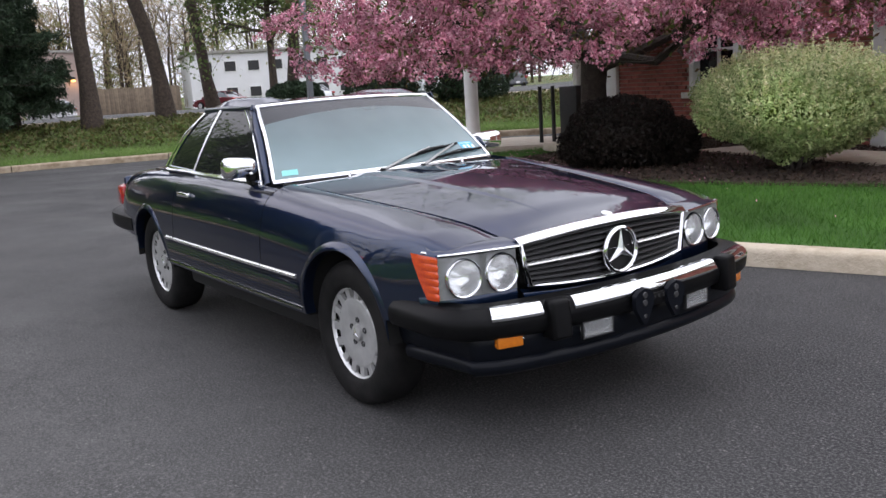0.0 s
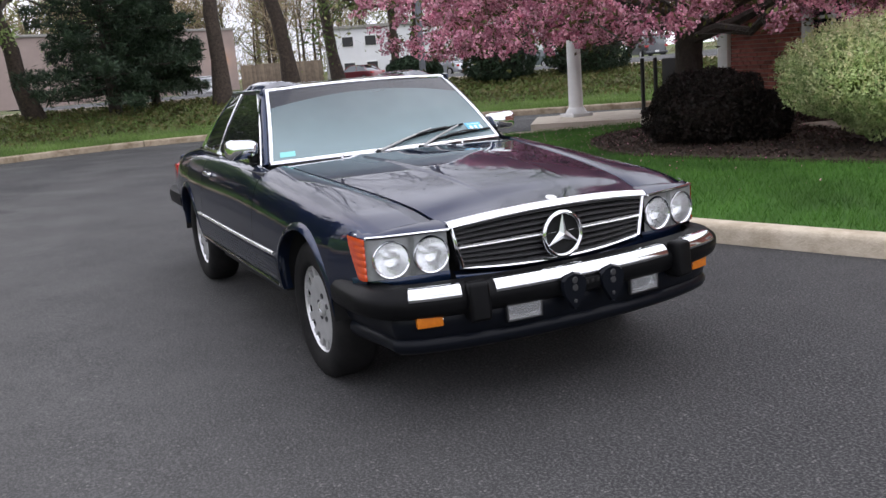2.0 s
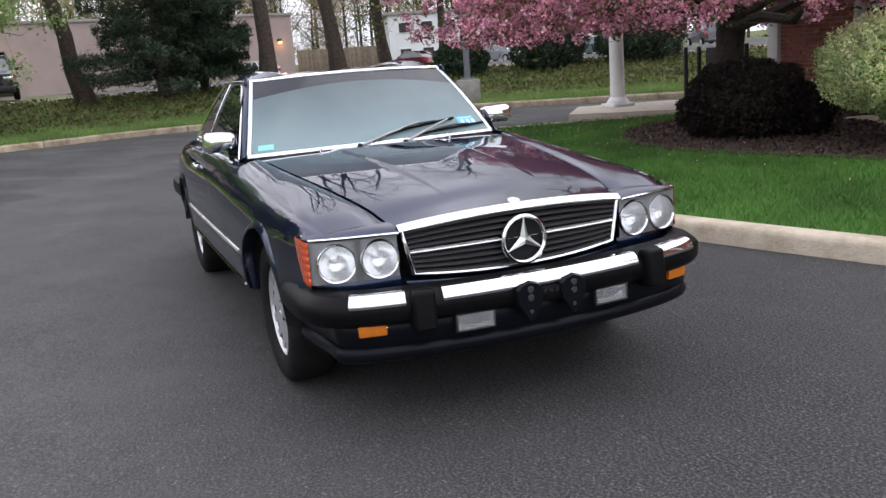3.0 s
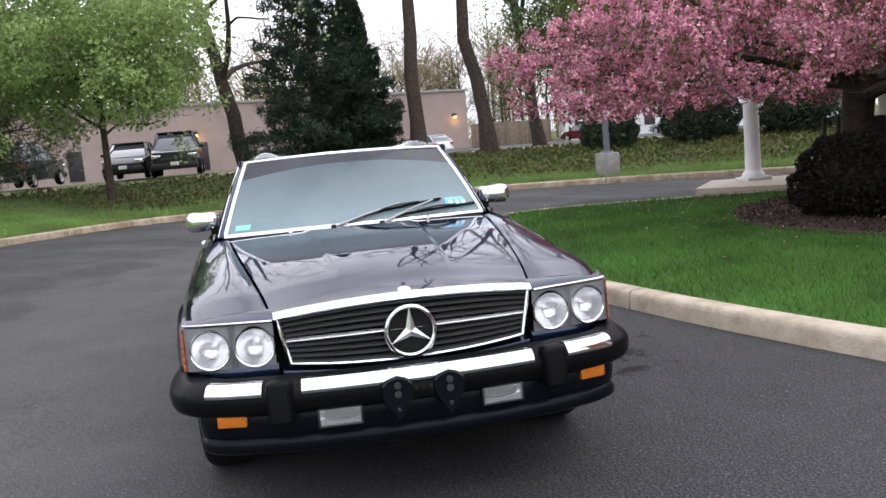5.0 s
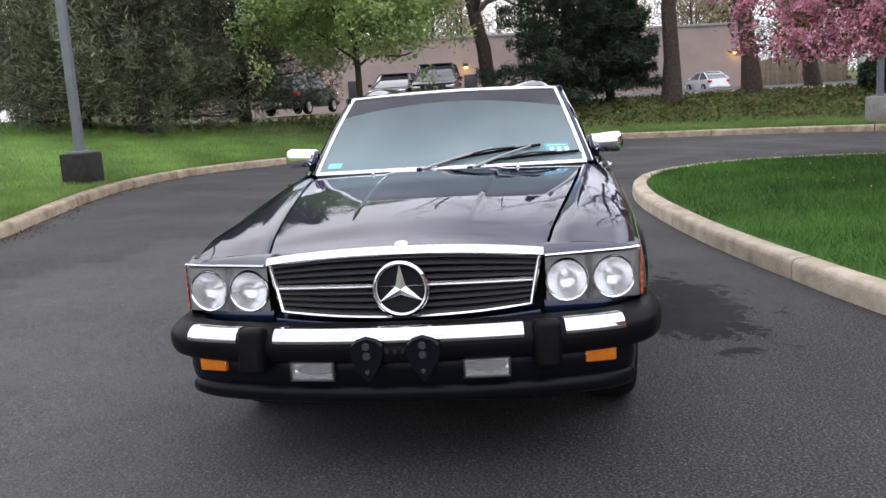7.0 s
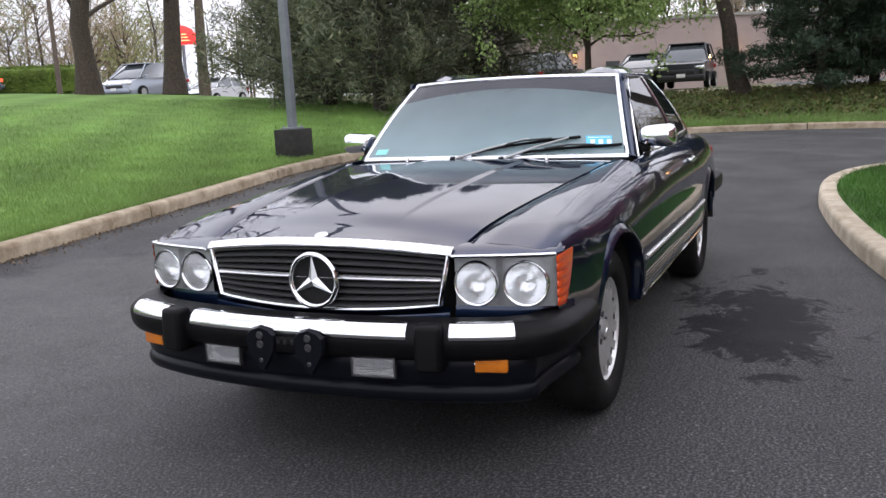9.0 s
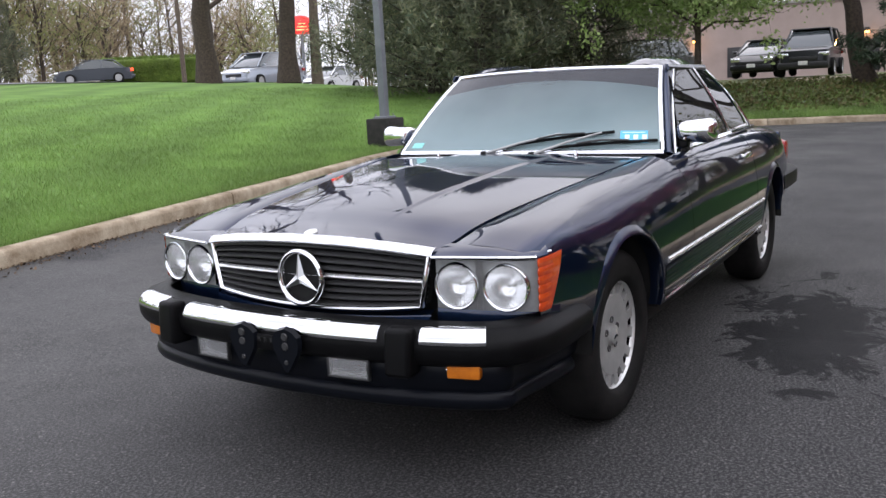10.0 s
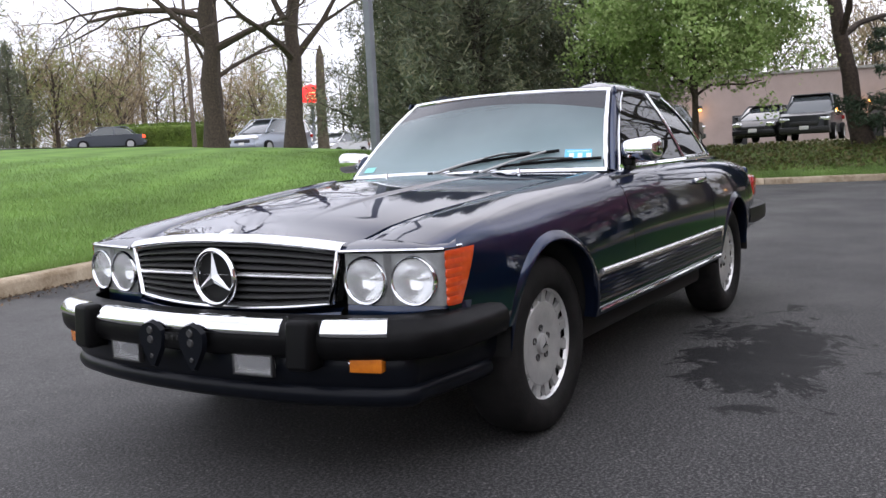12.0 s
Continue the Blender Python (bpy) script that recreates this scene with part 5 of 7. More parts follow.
for k in range(3):
    a = math.pi / 2 + 2 * math.pi * k / 3
    ca, sa = math.cos(a), math.sin(a)
    tip = (0.796, 0.086 * ca, 0.648 + 0.086 * sa)
    m = (0.806, 0.0, 0.648)
    back = (0.782, 0.0, 0.648)
    bk = math.pi / 3
    l = (0.793, 0.02 * math.cos(a + bk), 0.648 + 0.02 * math.sin(a + bk))
    r = (0.793, 0.02 * math.cos(a - bk), 0.648 + 0.02 * math.sin(a - bk))
    out.append(([tip, l, m, r, back], [(0, 1, 2), (0, 2, 3), (0, 4, 1), (0, 3, 4)]))
v, f = join_arrays(out)
mesh_ob("emblem_star", v, f, EMBLEM, GRILLE, "chrome three-ray emblem", smooth=False)
dv, df = lathe([(0.0, 0.0), (0.086, 0.0)], 40)
mesh_ob("emblem_back", [(0.774 + y, x, 0.648 + z) for x, y, z in dv], df, DARK_HOLE, GRILLE)
bv, bf = lathe([(0.0, 0.006), (0.017, 0.005), (0.023, 0.003), (0.024, 0.0)], 28)
bd = mesh_ob("bonnet_badge", bv, bf, WHITE_PAINT, CAR, "round pale badge with chrome rim")
bd.matrix_basis = Matrix.Translation((0.722, 0, hood_z(0.70, 0) - 0.003)) @ Matrix.Rotation(radians(16), 4, "Y") @ Matrix.Rotation(radians(90), 4, "X")


def lamp_unit(s):
    """Grey headlamp panel with two round lamps and a wrap-round orange lens."""
    u = new("headlamp_unit")
    u.parent = CAR
    u["label"] = "twin round headlamps in a grey panel with an orange corner lens"

    def px(y):
        return 0.712 - 0.045 * ((y - 0.48) / 0.28) ** 1.6 - 0.018 * sstep(0.782, 0.817, y)
    ys = [0.482 + (0.803 - 0.482) * i / 44 for i in range(45)]
    zs = [0.565, 0.568] + [0.572 + 0.148 * i / 24 for i in range(25)] + [0.724, 0.727]
    vs = []
    for y in ys:
        for z in zs:
            vs.append((px(y) - (0.012 if z in (0.565, 0.727) else 0) - 0.02 * (0.727 - z) * 0.4, s * y, z))
    fs = grid_faces(45, len(zs))
    fs = [f for f in fs if all(math.hypot(sum(abs(vs[k][1]) for k in f) / 4 - cy, sum(vs[k][2] for k in f) / 4 - 0.642) > 0.066 for cy in (0.552, 0.708))]
    mesh_ob("lamp_panel", vs, fs if s > 0 else [f[::-1] for f in fs], LAMP_GREY, u, "grey ribbed panel")
    for k in range(5):
        tube_part("panel_rib", [(px(0.628) + 0.003, s * (0.618 + 0.005 * k), 0.572), (px(0.628) + 0.004, s * (0.618 + 0.005 * k), 0.722)], 0.0018, LAMP_GREY, u, n=4)
    for y in (0.552, 0.708):
        x = px(y)
        aim = pose(x - 0.002, s * y, 0.642, 0, 0, -90 + s * (4 if y < 0.6 else 8))
        rv, rf = lathe([(0.064, 0.004), (0.066, 0.012), (0.0715, 0.014), (0.0755, 0.008), (0.076, -0.012)], 36)
        o = mesh_ob("lamp_ring", rv, rf, CHROME, u, "chrome ring", sharp=60)
        o.matrix_basis = aim
        rv, rf = lathe([(0.0, -0.045), (0.012, -0.0435), (0.024, -0.039), (0.036, -0.0315), (0.046, -0.0225), (0.056, -0.010), (0.0645, 0.005)], 36)
        o = mesh_ob("reflector", rv, rf, REFLECTOR, u, "silvered bowl")
        o.matrix_basis = aim
        rv, rf = lathe([(0.0645 * k / 12, 0.006 + 0.016 * (1 - (k / 12) ** 2)) for k in range(13)], 60)
        rv = [(a, b + 0.0006 * math.sin(a * 230), c) for a, b, c in rv]
        o = mesh_ob("lens", rv, rf, LENS, u, "clear ribbed lens")
        o.visible_shadow = False
        o.matrix_basis = aim
        bv, bf = lathe([(0.0, -0.026), (0.006, -0.027), (0.008, -0.042)], 12)
        o = mesh_ob("bulb_shield", bv, bf, REFLECTOR, u)
        o.matrix_basis = aim
    # orange lens round the corner, with fine horizontal ribs
    vs, rows = [], 19
    for i in range(rows):
        w = i / (rows - 1)
        z = 0.566 + (0.729 - 0.566) * w
        rib = 0.002 if (i % 3) else -0.003
        xr = 0.588 - 0.098 * w
        A, B = Vector((0.651, 0.801)), Vector((xr, side_at(xr, z).y + 0.0035))
        C = Vector((0.648, B.y + 0.002))
        for t in range(11):
            q = t / 10
            p = A * (1 - q) ** 2 + C * 2 * q * (1 - q) + B * q * q
            vs.append((p.x + rib * (1 - q), s * (p.y + rib * q * (1 - q) * 2), z))
    fs = grid_faces(rows, 11)
    mesh_ob("corner_lens", vs, [f[::-1] for f in fs] if s > 0 else fs, ORANGE, u, "ribbed orange lens", sharp=20)
    # painted nose of the wing above the lamps
    strip_pts = [(0.736, 0.478), (0.722, 0.56), (0.698, 0.66), (0.672, 0.745), (0.645, 0.797), (0.60, 0.812)]
    vs = []
    for x, y in strip_pts:
        xi = 0.639 if y < 0.79 else min(x, 0.639) - 0.02
        yi = min(y, 0.79)
        g0, w0, zt = lerp_table(GAP_Y, xi) + 0.003, lerp_table(HALF_W, xi) - 0.125 * crisp(xi), lerp_table(TOP_Z, xi)
        uu = min(max((w0 - yi) / max(w0 - g0, 1e-3), 0), 1)
        zi = zt + 0.014 * math.sin(math.pi * min(uu * 0.75, 1)) + 0.004 * uu
        if yi > w0:
            zi = zt - 0.018 * ((yi - w0) / 0.09) ** 2
        for k in range(5):
            q = k / 4
            vs.append((xi - 0.012 + (x - xi + 0.012) * q, s * (yi + (y - yi) * q), zi + 0.001 + (0.734 - zi) * q**1.6))
    fs = grid_faces(len(strip_pts), 5)
    mesh_ob("wing_nose", vs, fs if s > 0 else [f[::-1] for f in fs], PAINT, u, "navy wing edge above the lamps")
    pts = [(0.738, s * 0.482, 0.732), (0.722, s * 0.56, 0.733), (0.699, s * 0.66, 0.7335), (0.675, s * 0.745, 0.734), (0.652, s * 0.797, 0.734)] + [(x, s * (side_at(x, 0.734).y + 0.005), 0.735) for x in (0.62, 0.585, 0.55)]
    v, f = tube_arrays([(x, y, z) for x, y, z in pts], 0.0055, 6)
    mesh_ob("trim_strip", v, f, CHROME, u, "thin chrome strip over the lamps")
    # painted panel under the lamps
    vs = []
    for i in range(13):
        q = i / 12
        y = 0.475 + 0.355 * q
        x = 0.718 - 0.03 * q - 0.11 * q**4
        for z, o in ((0.572, 0.0), (0.55, 0.006), (0.50, 0.006), (0.455, 0.0)):
            vs.append((x + o - 0.02, s * y, z))
    fs = grid_faces(13, 4)
    mesh_ob("apron", vs, fs if s < 0 else [f[::-1] for f in fs], PAINT, u)


for s in (1, -1):
    lamp_unit(s)
vs = []
for i in range(17):
    q = -1 + i / 8
    y = 0.46 * q
    for z, o in ((0.536 + 0.02 * abs(q) ** 2.2, -0.03), (0.526 + 0.018 * abs(q) ** 2, -0.006), (0.50, 0.004), (0.40, 0.004)):
        vs.append((front_x(y) + o, y, z))
mesh_ob("front_panel", vs, grid_faces(17, 4), PAINT, CAR)

# ---- bumpers ----
BUMP = spline([(0.40, 0.868), (0.55, 0.872), (0.68, 0.862), (0.775, 0.825), (0.84, 0.755), (0.885, 0.66), (0.93, 0.47), (0.958, 0.24), (0.968, 0.0)], 0.03)


def bump_at(y):
    """Front of the bumper at |y|."""
    b = min((p for p in BUMP if p.x > 0.7), key=lambda p: abs(p.y - abs(y)))
    return b.x


def bumper_sweep(name, path, section, material, parent, label="", closed=True):
    """section: (outward, z)."""
    vs = []
    for i, p in enumerate(path):
        d = path[min(i + 1, len(path) - 1)] - path[max(i - 1, 0)]
        nrm = Vector((d.y, -d.x, 0)).normalized()
        if nrm.dot(p - Vector((-0.5, 0, 0))) < 0:
            nrm = -nrm
        for o, z in section:
            vs.append((p.x + nrm.x * o, p.y + nrm.y * o, z))
    m = len(section)
    fs = grid_faces(len(path), m, closed)
    if closed:
        fs += [tuple(range(m)), tuple((len(path) - 1) * m + j for j in range(m))[::-1]]
    bm = bmesh.new()
    bv = [bm.verts.new(v) for v in vs]
    for q in fs:
        try:
            bm.faces.new([bv[k] for k in q])
        except ValueError:
            pass
    return part(name, bm, material, parent, label, sharp=45)


FULL = [Vector((p.x, -p.y, 0)) for p in BUMP] + [p.copy() for p in BUMP[::-1][1:]]
FB = new("front_bumper")
FB.parent = CAR
FB["label"] = "black rubber bumper with bright chrome strips and two overriders"
bumper_sweep("rubber_body", FULL, [(-0.12, 0.552), (-0.052, 0.551), (-0.036, 0.546), (-0.008, 0.524), (0.0, 0.514), (0.003, 0.494), (0.0, 0.466), (-0.010, 0.448), (-0.03, 0.437), (-0.06, 0.432), (-0.12, 0.436)], RUBBER, FB)


def seg_path(y0, y1):
    return [p for p in FULL if y0 <= p.y <= y1 and p.x > 0.7]


CSEC = [(-0.05, 0.556), (-0.03, 0.558), (-0.014, 0.553), (-0.002, 0.541), (0.007, 0.524), (0.007, 0.514), (0.001, 0.508), (-0.03, 0.506)]
for y0, y1 in ((-0.73, -0.525), (-0.435, 0.435), (0.525, 0.73)):
    bumper_sweep("chrome_strip", seg_path(y0, y1), CSEC, CHROME, FB, "bright chrome strip")
for s in (1, -1):
    xg = bump_at(0.48)
    bm = bmesh.new()
    add_box(bm, (xg + 0.006, s * 0.48, 0.487), (0.085, 0.086, 0.15), 0.016, pose(0, 0, 0, 0, 0, s * 7), 3)
    for q in bm.verts:
        if q.co.z < 0.46:
            q.co.x -= 0.35 * (0.46 - q.co.z)
        if q.co.z > 0.54 and q.co.x > xg:
            q.co.x -= 0.02
    part("overrider", bm, RUBBER, FB, "black rubber overrider")
# recessed dark apron and the painted air dam below it
def tucked(p, back):
    """The apron and dam lie well inside the bumper's ends."""
    return Vector((p.x - back, math.copysign(min(abs(p.y) * 0.965, 0.75 + 0.035 * sstep(0.8, 0.45, p.x)), p.y), 0))


low = [tucked(p, 0.05) for p in FULL]
bumper_sweep("lower_apron", low, [(0.0, 0.45), (0.012, 0.435), (0.012, 0.40), (0.004, 0.36), (-0.03, 0.32)], GLOSS_BLACK, FB, "dark painted apron", False)
dam = [tucked(p, 0.055) for p in FULL if p.x > 0.43]
bumper_sweep("air_dam", dam, [(-0.06, 0.362), (-0.008, 0.358), (0.008, 0.348), (0.016, 0.334), (0.016, 0.318), (0.008, 0.302), (-0.02, 0.286), (-0.08, 0.28)], GLOSS_BLACK, FB, "glossy black air dam lip")
for s in (1, -1):
    xa = bump_at(0.645) - 0.03
    am = box_part("side_marker", (xa - 0.026, s * 0.645, 0.43), (0.056, 0.102, 0.056), AMBER, FB, "amber marker lamp", 0.006, pose(0, 0, 0, 0, 0, s * 13))
    for q in (-1, 1):
        bv, bf = lathe([(0, 0.003), (0.003, 0.002), (0.0035, 0)], 8)
        o = mesh_ob("screw", bv, bf, CHROME, FB)
        o.matrix_basis = pose(xa + 0.0 - (0.0105 if q > 0 else -0.0105), s * (0.645 + q * 0.043), 0.43, 0, 0, -90 + s * 13)
    fx = bump_at(0.285) - 0.04
    fogm = new("fog_lamp")
    fogm.parent = FB
    fogm["label"] = "rectangular clear fog lamp"
    fogm.matrix_basis = pose(fx, s * 0.285, 0.415, 0, 0, s * 4) @ Matrix.Diagonal((1, 0.96, 0.86, 1))
    bm = bmesh.new()
    add_box(bm, (-0.052, 0, 0), (0.09, 0.164, 0.082), 0.010)
    part("fog_housing", bm, RUBBER, fogm)
    bm = bmesh.new()
    for c, sz in (((0.018, 0, 0.036), (0.016, 0.158, 0.008)), ((0.018, 0, -0.036), (0.016, 0.158, 0.008)), ((0.018, 0.075, 0), (0.016, 0.008, 0.076)), ((0.018, -0.075, 0), (0.016, 0.008, 0.076))):
        add_box(bm, c, sz, 0.002)
    part("fog_bezel", bm, SLAT, fogm)
    vs = []
    for i in range(9):
        for j in range(7):
            a, b = -1 + i / 4, -1 + j / 3
            vs.append((0.019 - 0.03 * (1 - 0.3 * a * a - 0.7 * b * b), a * 0.071, b * 0.033))
    mesh_ob("fog_reflector", vs, grid_faces(9, 7), BRIGHT, fogm, "silvered reflector", sharp=80)
    vs = []
    for i in range(19):
        for j in range(2):
            vs.append((0.024, -0.071 + 0.142 * i / 18, -0.033 + 0.066 * j))
    fog_pane = mesh_ob("fog_lens", vs, [f[::-1] for f in grid_faces(19, 2)], FOG_LENS, fogm, "clear fluted lens", smooth=False)
    fog_pane.visible_shadow = False
# plate bracket: two kite-shaped black carriers and a perforated bar
xb = 0.978
for s in (1, -1):
    kv = []
    out = [(-0.050, 0.022), (-0.046, 0.040), (-0.03, 0.056), (0, 0.066), (0.03, 0.056), (0.046, 0.040), (0.050, 0.022), (0.044, -0.01), (0.024, -0.045), (0.006, -0.074), (-0.006, -0.074), (-0.024, -0.045), (-0.044, -0.01)]
    for dx in (0.0, 0.016):
        for y, z in out:
            k = 1.0 if dx == 0 else 0.92
            kv.append((xb + dx, s * 0.09 + y * k * 1.15, 0.468 + z * k * 1.08))
    m = len(out)
    fs = [tuple(range(m))[::-1], tuple(range(m, 2 * m))] + [(i, (i + 1) % m, m + (i + 1) % m, m + i) for i in range(m)]
    br = mesh_ob("plate_carrier", kv, fs, GLOSS_BLACK, FB, "black kite-shaped plate carrier", sharp=30)
    for z in (0.508, 0.478, 0.425):
        rv, rf = lathe([(0.0, 0.004), (0.011 if z > 0.45 else 0.006, 0.004), (0.013 if z > 0.45 else 0.008, 0.0)], 14)
        o = mesh_ob("screw_boss", rv, rf, SLAT, FB)
        o.matrix_basis = pose(xb + 0.016, s * 0.09, z, 0, 0, -90)
box_part("plate_bar", (xb, 0, 0.478), (0.012, 0.13, 0.05), RUBBER, FB, "black plate bar", 0.005)
for k in range(3):
    # dark blocks on the bar paint the shade of its holes
    box_part("bar_slot", (xb + 0.005, -0.026 + 0.026 * k, 0.488), (0.006, 0.013, 0.015), DARK_HOLE, FB, bevel=0.002)

RBP = spline([(-2.83, 0.86), (-3.1, 0.862), (-3.3, 0.85), (-3.45, 0.80), (-3.52, 0.70), (-3.56, 0.45), (-3.575, 0.0)], 0.05)
RFULL = [Vector((p.x, -p.y, 0)) for p in RBP] + [p.copy() for p in RBP[::-1][1:]]


def rear_bumper():
    e = new("rear_bumper")
    e.parent = CAR
    e["label"] = "black rubber rear bumper"
    vs = []
    sec = [(-0.10, 0.585), (-0.03, 0.59), (-0.004, 0.575), (0.0, 0.53), (-0.004, 0.49), (-0.03, 0.468), (-0.10, 0.462)]
    for i, p in enumerate(RFULL):
        d = RFULL[min(i + 1, len(RFULL) - 1)] - RFULL[max(i - 1, 0)]
        nrm = Vector((d.y, -d.x, 0)).normalized()
        if nrm.dot(p - Vector((-2.0, 0, 0))) < 0:
            nrm = -nrm
        for o, z in sec:
            vs.append((p.x + nrm.x * o, p.y + nrm.y * o, z))
    m = len(sec)
    fs = grid_faces(len(RFULL), m, True) + [tuple(range(m)), tuple((len(RFULL) - 1) * m + j for j in range(m))]
    bm = bmesh.new()
    bv = [bm.verts.new(v) for v in vs]
    for q in fs:
        bm.faces.new([bv[k] for k in q])
    part("rubber_body", bm, RUBBER, e, sharp=45)
    box_part("rear_apron", (-3.28, 0, 0.40), (0.12, 1.4, 0.16), PAINT, e, bevel=0.02)


rear_bumper()
tube_part("exhaust_pipe", [(-3.2, 0.45, 0.27), (-3.5, 0.45, 0.265)], 0.025, SATIN, CAR)

# ---- side trim ----
for s in (1, -1):
    for x0, x1 in ((-0.335, -0.698), (-0.708, -1.92), (-1.936, -2.06)):
        k = max(2, int(abs(x1 - x0) / 0.1))
        pts = [side_at(x0 + (x1 - x0) * i / k, 0.533) for i in range(k + 1)]
        vs = []
        for p in pts:
            for o, z in ((-0.004, 0.011), (0.008, 0.009), (0.012, 0.003), (0.012, -0.003), (0.008, -0.009), (-0.004, -0.011)):
                vs.append((p.x, s * (p.y + o), p.z + z))
        n6 = len(pts)
        fs = grid_faces(n6, 6) + [tuple(range(6)), tuple((n6 - 1) * 6 + j for j in range(6))]
        mesh_ob("side_moulding", vs, fs, BRIGHT, CAR, "chrome-edged rub strip", sharp=50)
    pts = [side_at(-0.325 - 1.74 * i / 12, 0.383) for i in range(13)]
    v, f = tube_arrays([(p.x, s * (p.y + 0.004), p.z) for p in pts], 0.008, 6)
    mesh_ob("sill_strip", v, f, CHROME, CAR, "thin chrome sill strip")
    # ribbed lower cladding
    vs = []
    for i in range(13):
        x = -0.325 - 1.74 * i / 12
        for j in range(16):
            z = 0.392 + 0.122 * j / 15
            p = side_at(x, z)
            vs.append((x, s * (p.y + (0.004 if (j % 2) else 0.0015)), z))
    fs = grid_faces(13, 16)
    mesh_ob("lower_cladding", vs, fs if s < 0 else [q[::-1] for q in fs], PAINT, CAR, "ribbed navy lower cladding", smooth=False)
    hp = side_at(-1.73, 0.805)
    hnd = new("door_handle")
    hnd.parent = CAR
    hnd["label"] = "chrome pull door handle"
    hnd.matrix_basis = pose(hp.x, s * hp.y, hp.z)
    bm = bmesh.new()
    add_box(bm, (0, s * 0.022, 0.004), (0.15, 0.012, 0.026), 0.006)
    add_box(bm, (-0.068, s * 0.01, 0.002), (0.02, 0.026, 0.024), 0.005)
    add_box(bm, (0.068, s * 0.01, 0.002), (0.024, 0.026, 0.026), 0.006)
    part("grip", bm, CHROME, hnd)
    bm = bmesh.new()
    # dark plate behind the grip paints the recess's shade
    add_box(bm, (0, s * 0.002, -0.002), (0.12, 0.006, 0.04), 0.002)
    part("recess", bm, DARK_HOLE, hnd)

# ---- screen, hardtop, windows ----
def screen_pt(u, v, off=0.0):
    """u -1..1 across (left positive), v 0..1 up the windscreen."""
    bx, by, bz = -0.775 - 0.115 * abs(u) ** 2.2, u * 0.697, 0.918 - 0.012 * abs(u) ** 2
    tx, ty, tz = -1.235 - 0.07 * abs(u) ** 2.2, u * 0.560, 1.292 - 0.016 * abs(u) ** 2
    bow = 0.018 * math.sin(math.pi * v)
    return Vector((bx + (tx - bx) * v + bow + off * 0.62, by + (ty - by) * v + off * 0.15 * u, bz + (tz - bz) * v + bow * 0.6 + off * 0.75))


def screen_patch(name, u0, u1, v0, v1, material, parent, label="", nu=20, nv=10, off=0.0):
    vs = [tuple(screen_pt(u0 + (u1 - u0) * i / (nu - 1), v0 + (v1 - v0) * j / (nv - 1), off)) for i in range(nu) for j in range(nv)]
    return mesh_ob(name, vs, [f[::-1] for f in grid_faces(nu, nv)], material, parent, label)


WS = new("windscreen")
WS.parent = CAR
WS["label"] = "large tinted windscreen in a chrome frame"


def band(u):
    return 0.845 - 0.13 * u * u


def screen_sheet(name, low, high, material, label):
    vs = []
    for i in range(25):
        u = -0.985 + 1.97 * i / 24
        for j in range(9):
            vs.append(tuple(screen_pt(u, low(u) + (high(u) - low(u)) * j / 8)))
    return mesh_ob(name, vs, [f[::-1] for f in grid_faces(25, 9)], material, WS, label)


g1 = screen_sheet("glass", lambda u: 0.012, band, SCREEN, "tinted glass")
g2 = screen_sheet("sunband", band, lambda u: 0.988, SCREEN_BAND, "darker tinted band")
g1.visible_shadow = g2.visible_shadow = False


def flat_sweep(name, pts, width, thick, normal, material, parent, label=""):
    """A flat bar with rounded faces along pts; normal(i) is its face direction."""
    vs = []
    for i, p in enumerate(pts):
        d = (pts[min(i + 1, len(pts) - 1)] - pts[max(i - 1, 0)]).normalized()
        nn = Vector(normal).normalized()
        a = d.cross(nn).normalized()
        nn = a.cross(d).normalized()
        for q, h in ((-0.5, -0.2), (-0.5, 0.5), (-0.3, 1.0), (0.3, 1.0), (0.5, 0.5), (0.5, -0.2)):
            vs.append(tuple(p + a * q * width + nn * h * thick))
    m = 6
    bm = bmesh.new()
    bv = [bm.verts.new(v) for v in vs]
    for q in grid_faces(len(pts), m, True) + [tuple(range(m)), tuple((len(pts) - 1) * m + j for j in range(m))]:
        bm.faces.new([bv[k] for k in q])
    return part(name, bm, material, parent, label, sharp=40)


flat_sweep("lower_trim", [screen_pt(-1 + i / 10, -0.005) for i in range(21)], 0.024, 0.008, (0.7, 0, 0.7), CHROME, WS, "chrome trim")
flat_sweep("upper_trim", [screen_pt(-1 + i / 10, 0.995) for i in range(21)], 0.022, 0.010, (0.8, 0, 0.6), CHROME, WS, "chrome trim")
for s in (1, -1):
    flat_sweep("pillar_trim", [screen_pt(s * 0.995, i / 8 * 1.0) for i in range(9)], 0.021, 0.010, (0.75, s * 0.35, 0.5), CHROME, WS, "chrome pillar trim")
    flat_sweep("pillar", [screen_pt(s * 1.0, -0.03 + i / 8 * 1.03) + Vector((-0.035, s * 0.016, -0.006)) for i in range(9)], 0.05, 0.016, (0.35, s * 0.9, 0.25), PAINT, WS, "navy pillar")
    flat_sweep("pillar_edge", [screen_pt(s * 1.0, -0.03 + i / 8 * 1.03) + Vector((-0.068, s * 0.028, -0.006)) for i in range(9)], 0.014, 0.012, (0.2, s * 0.95, 0.1), CHROME, WS, "chrome gutter edge")
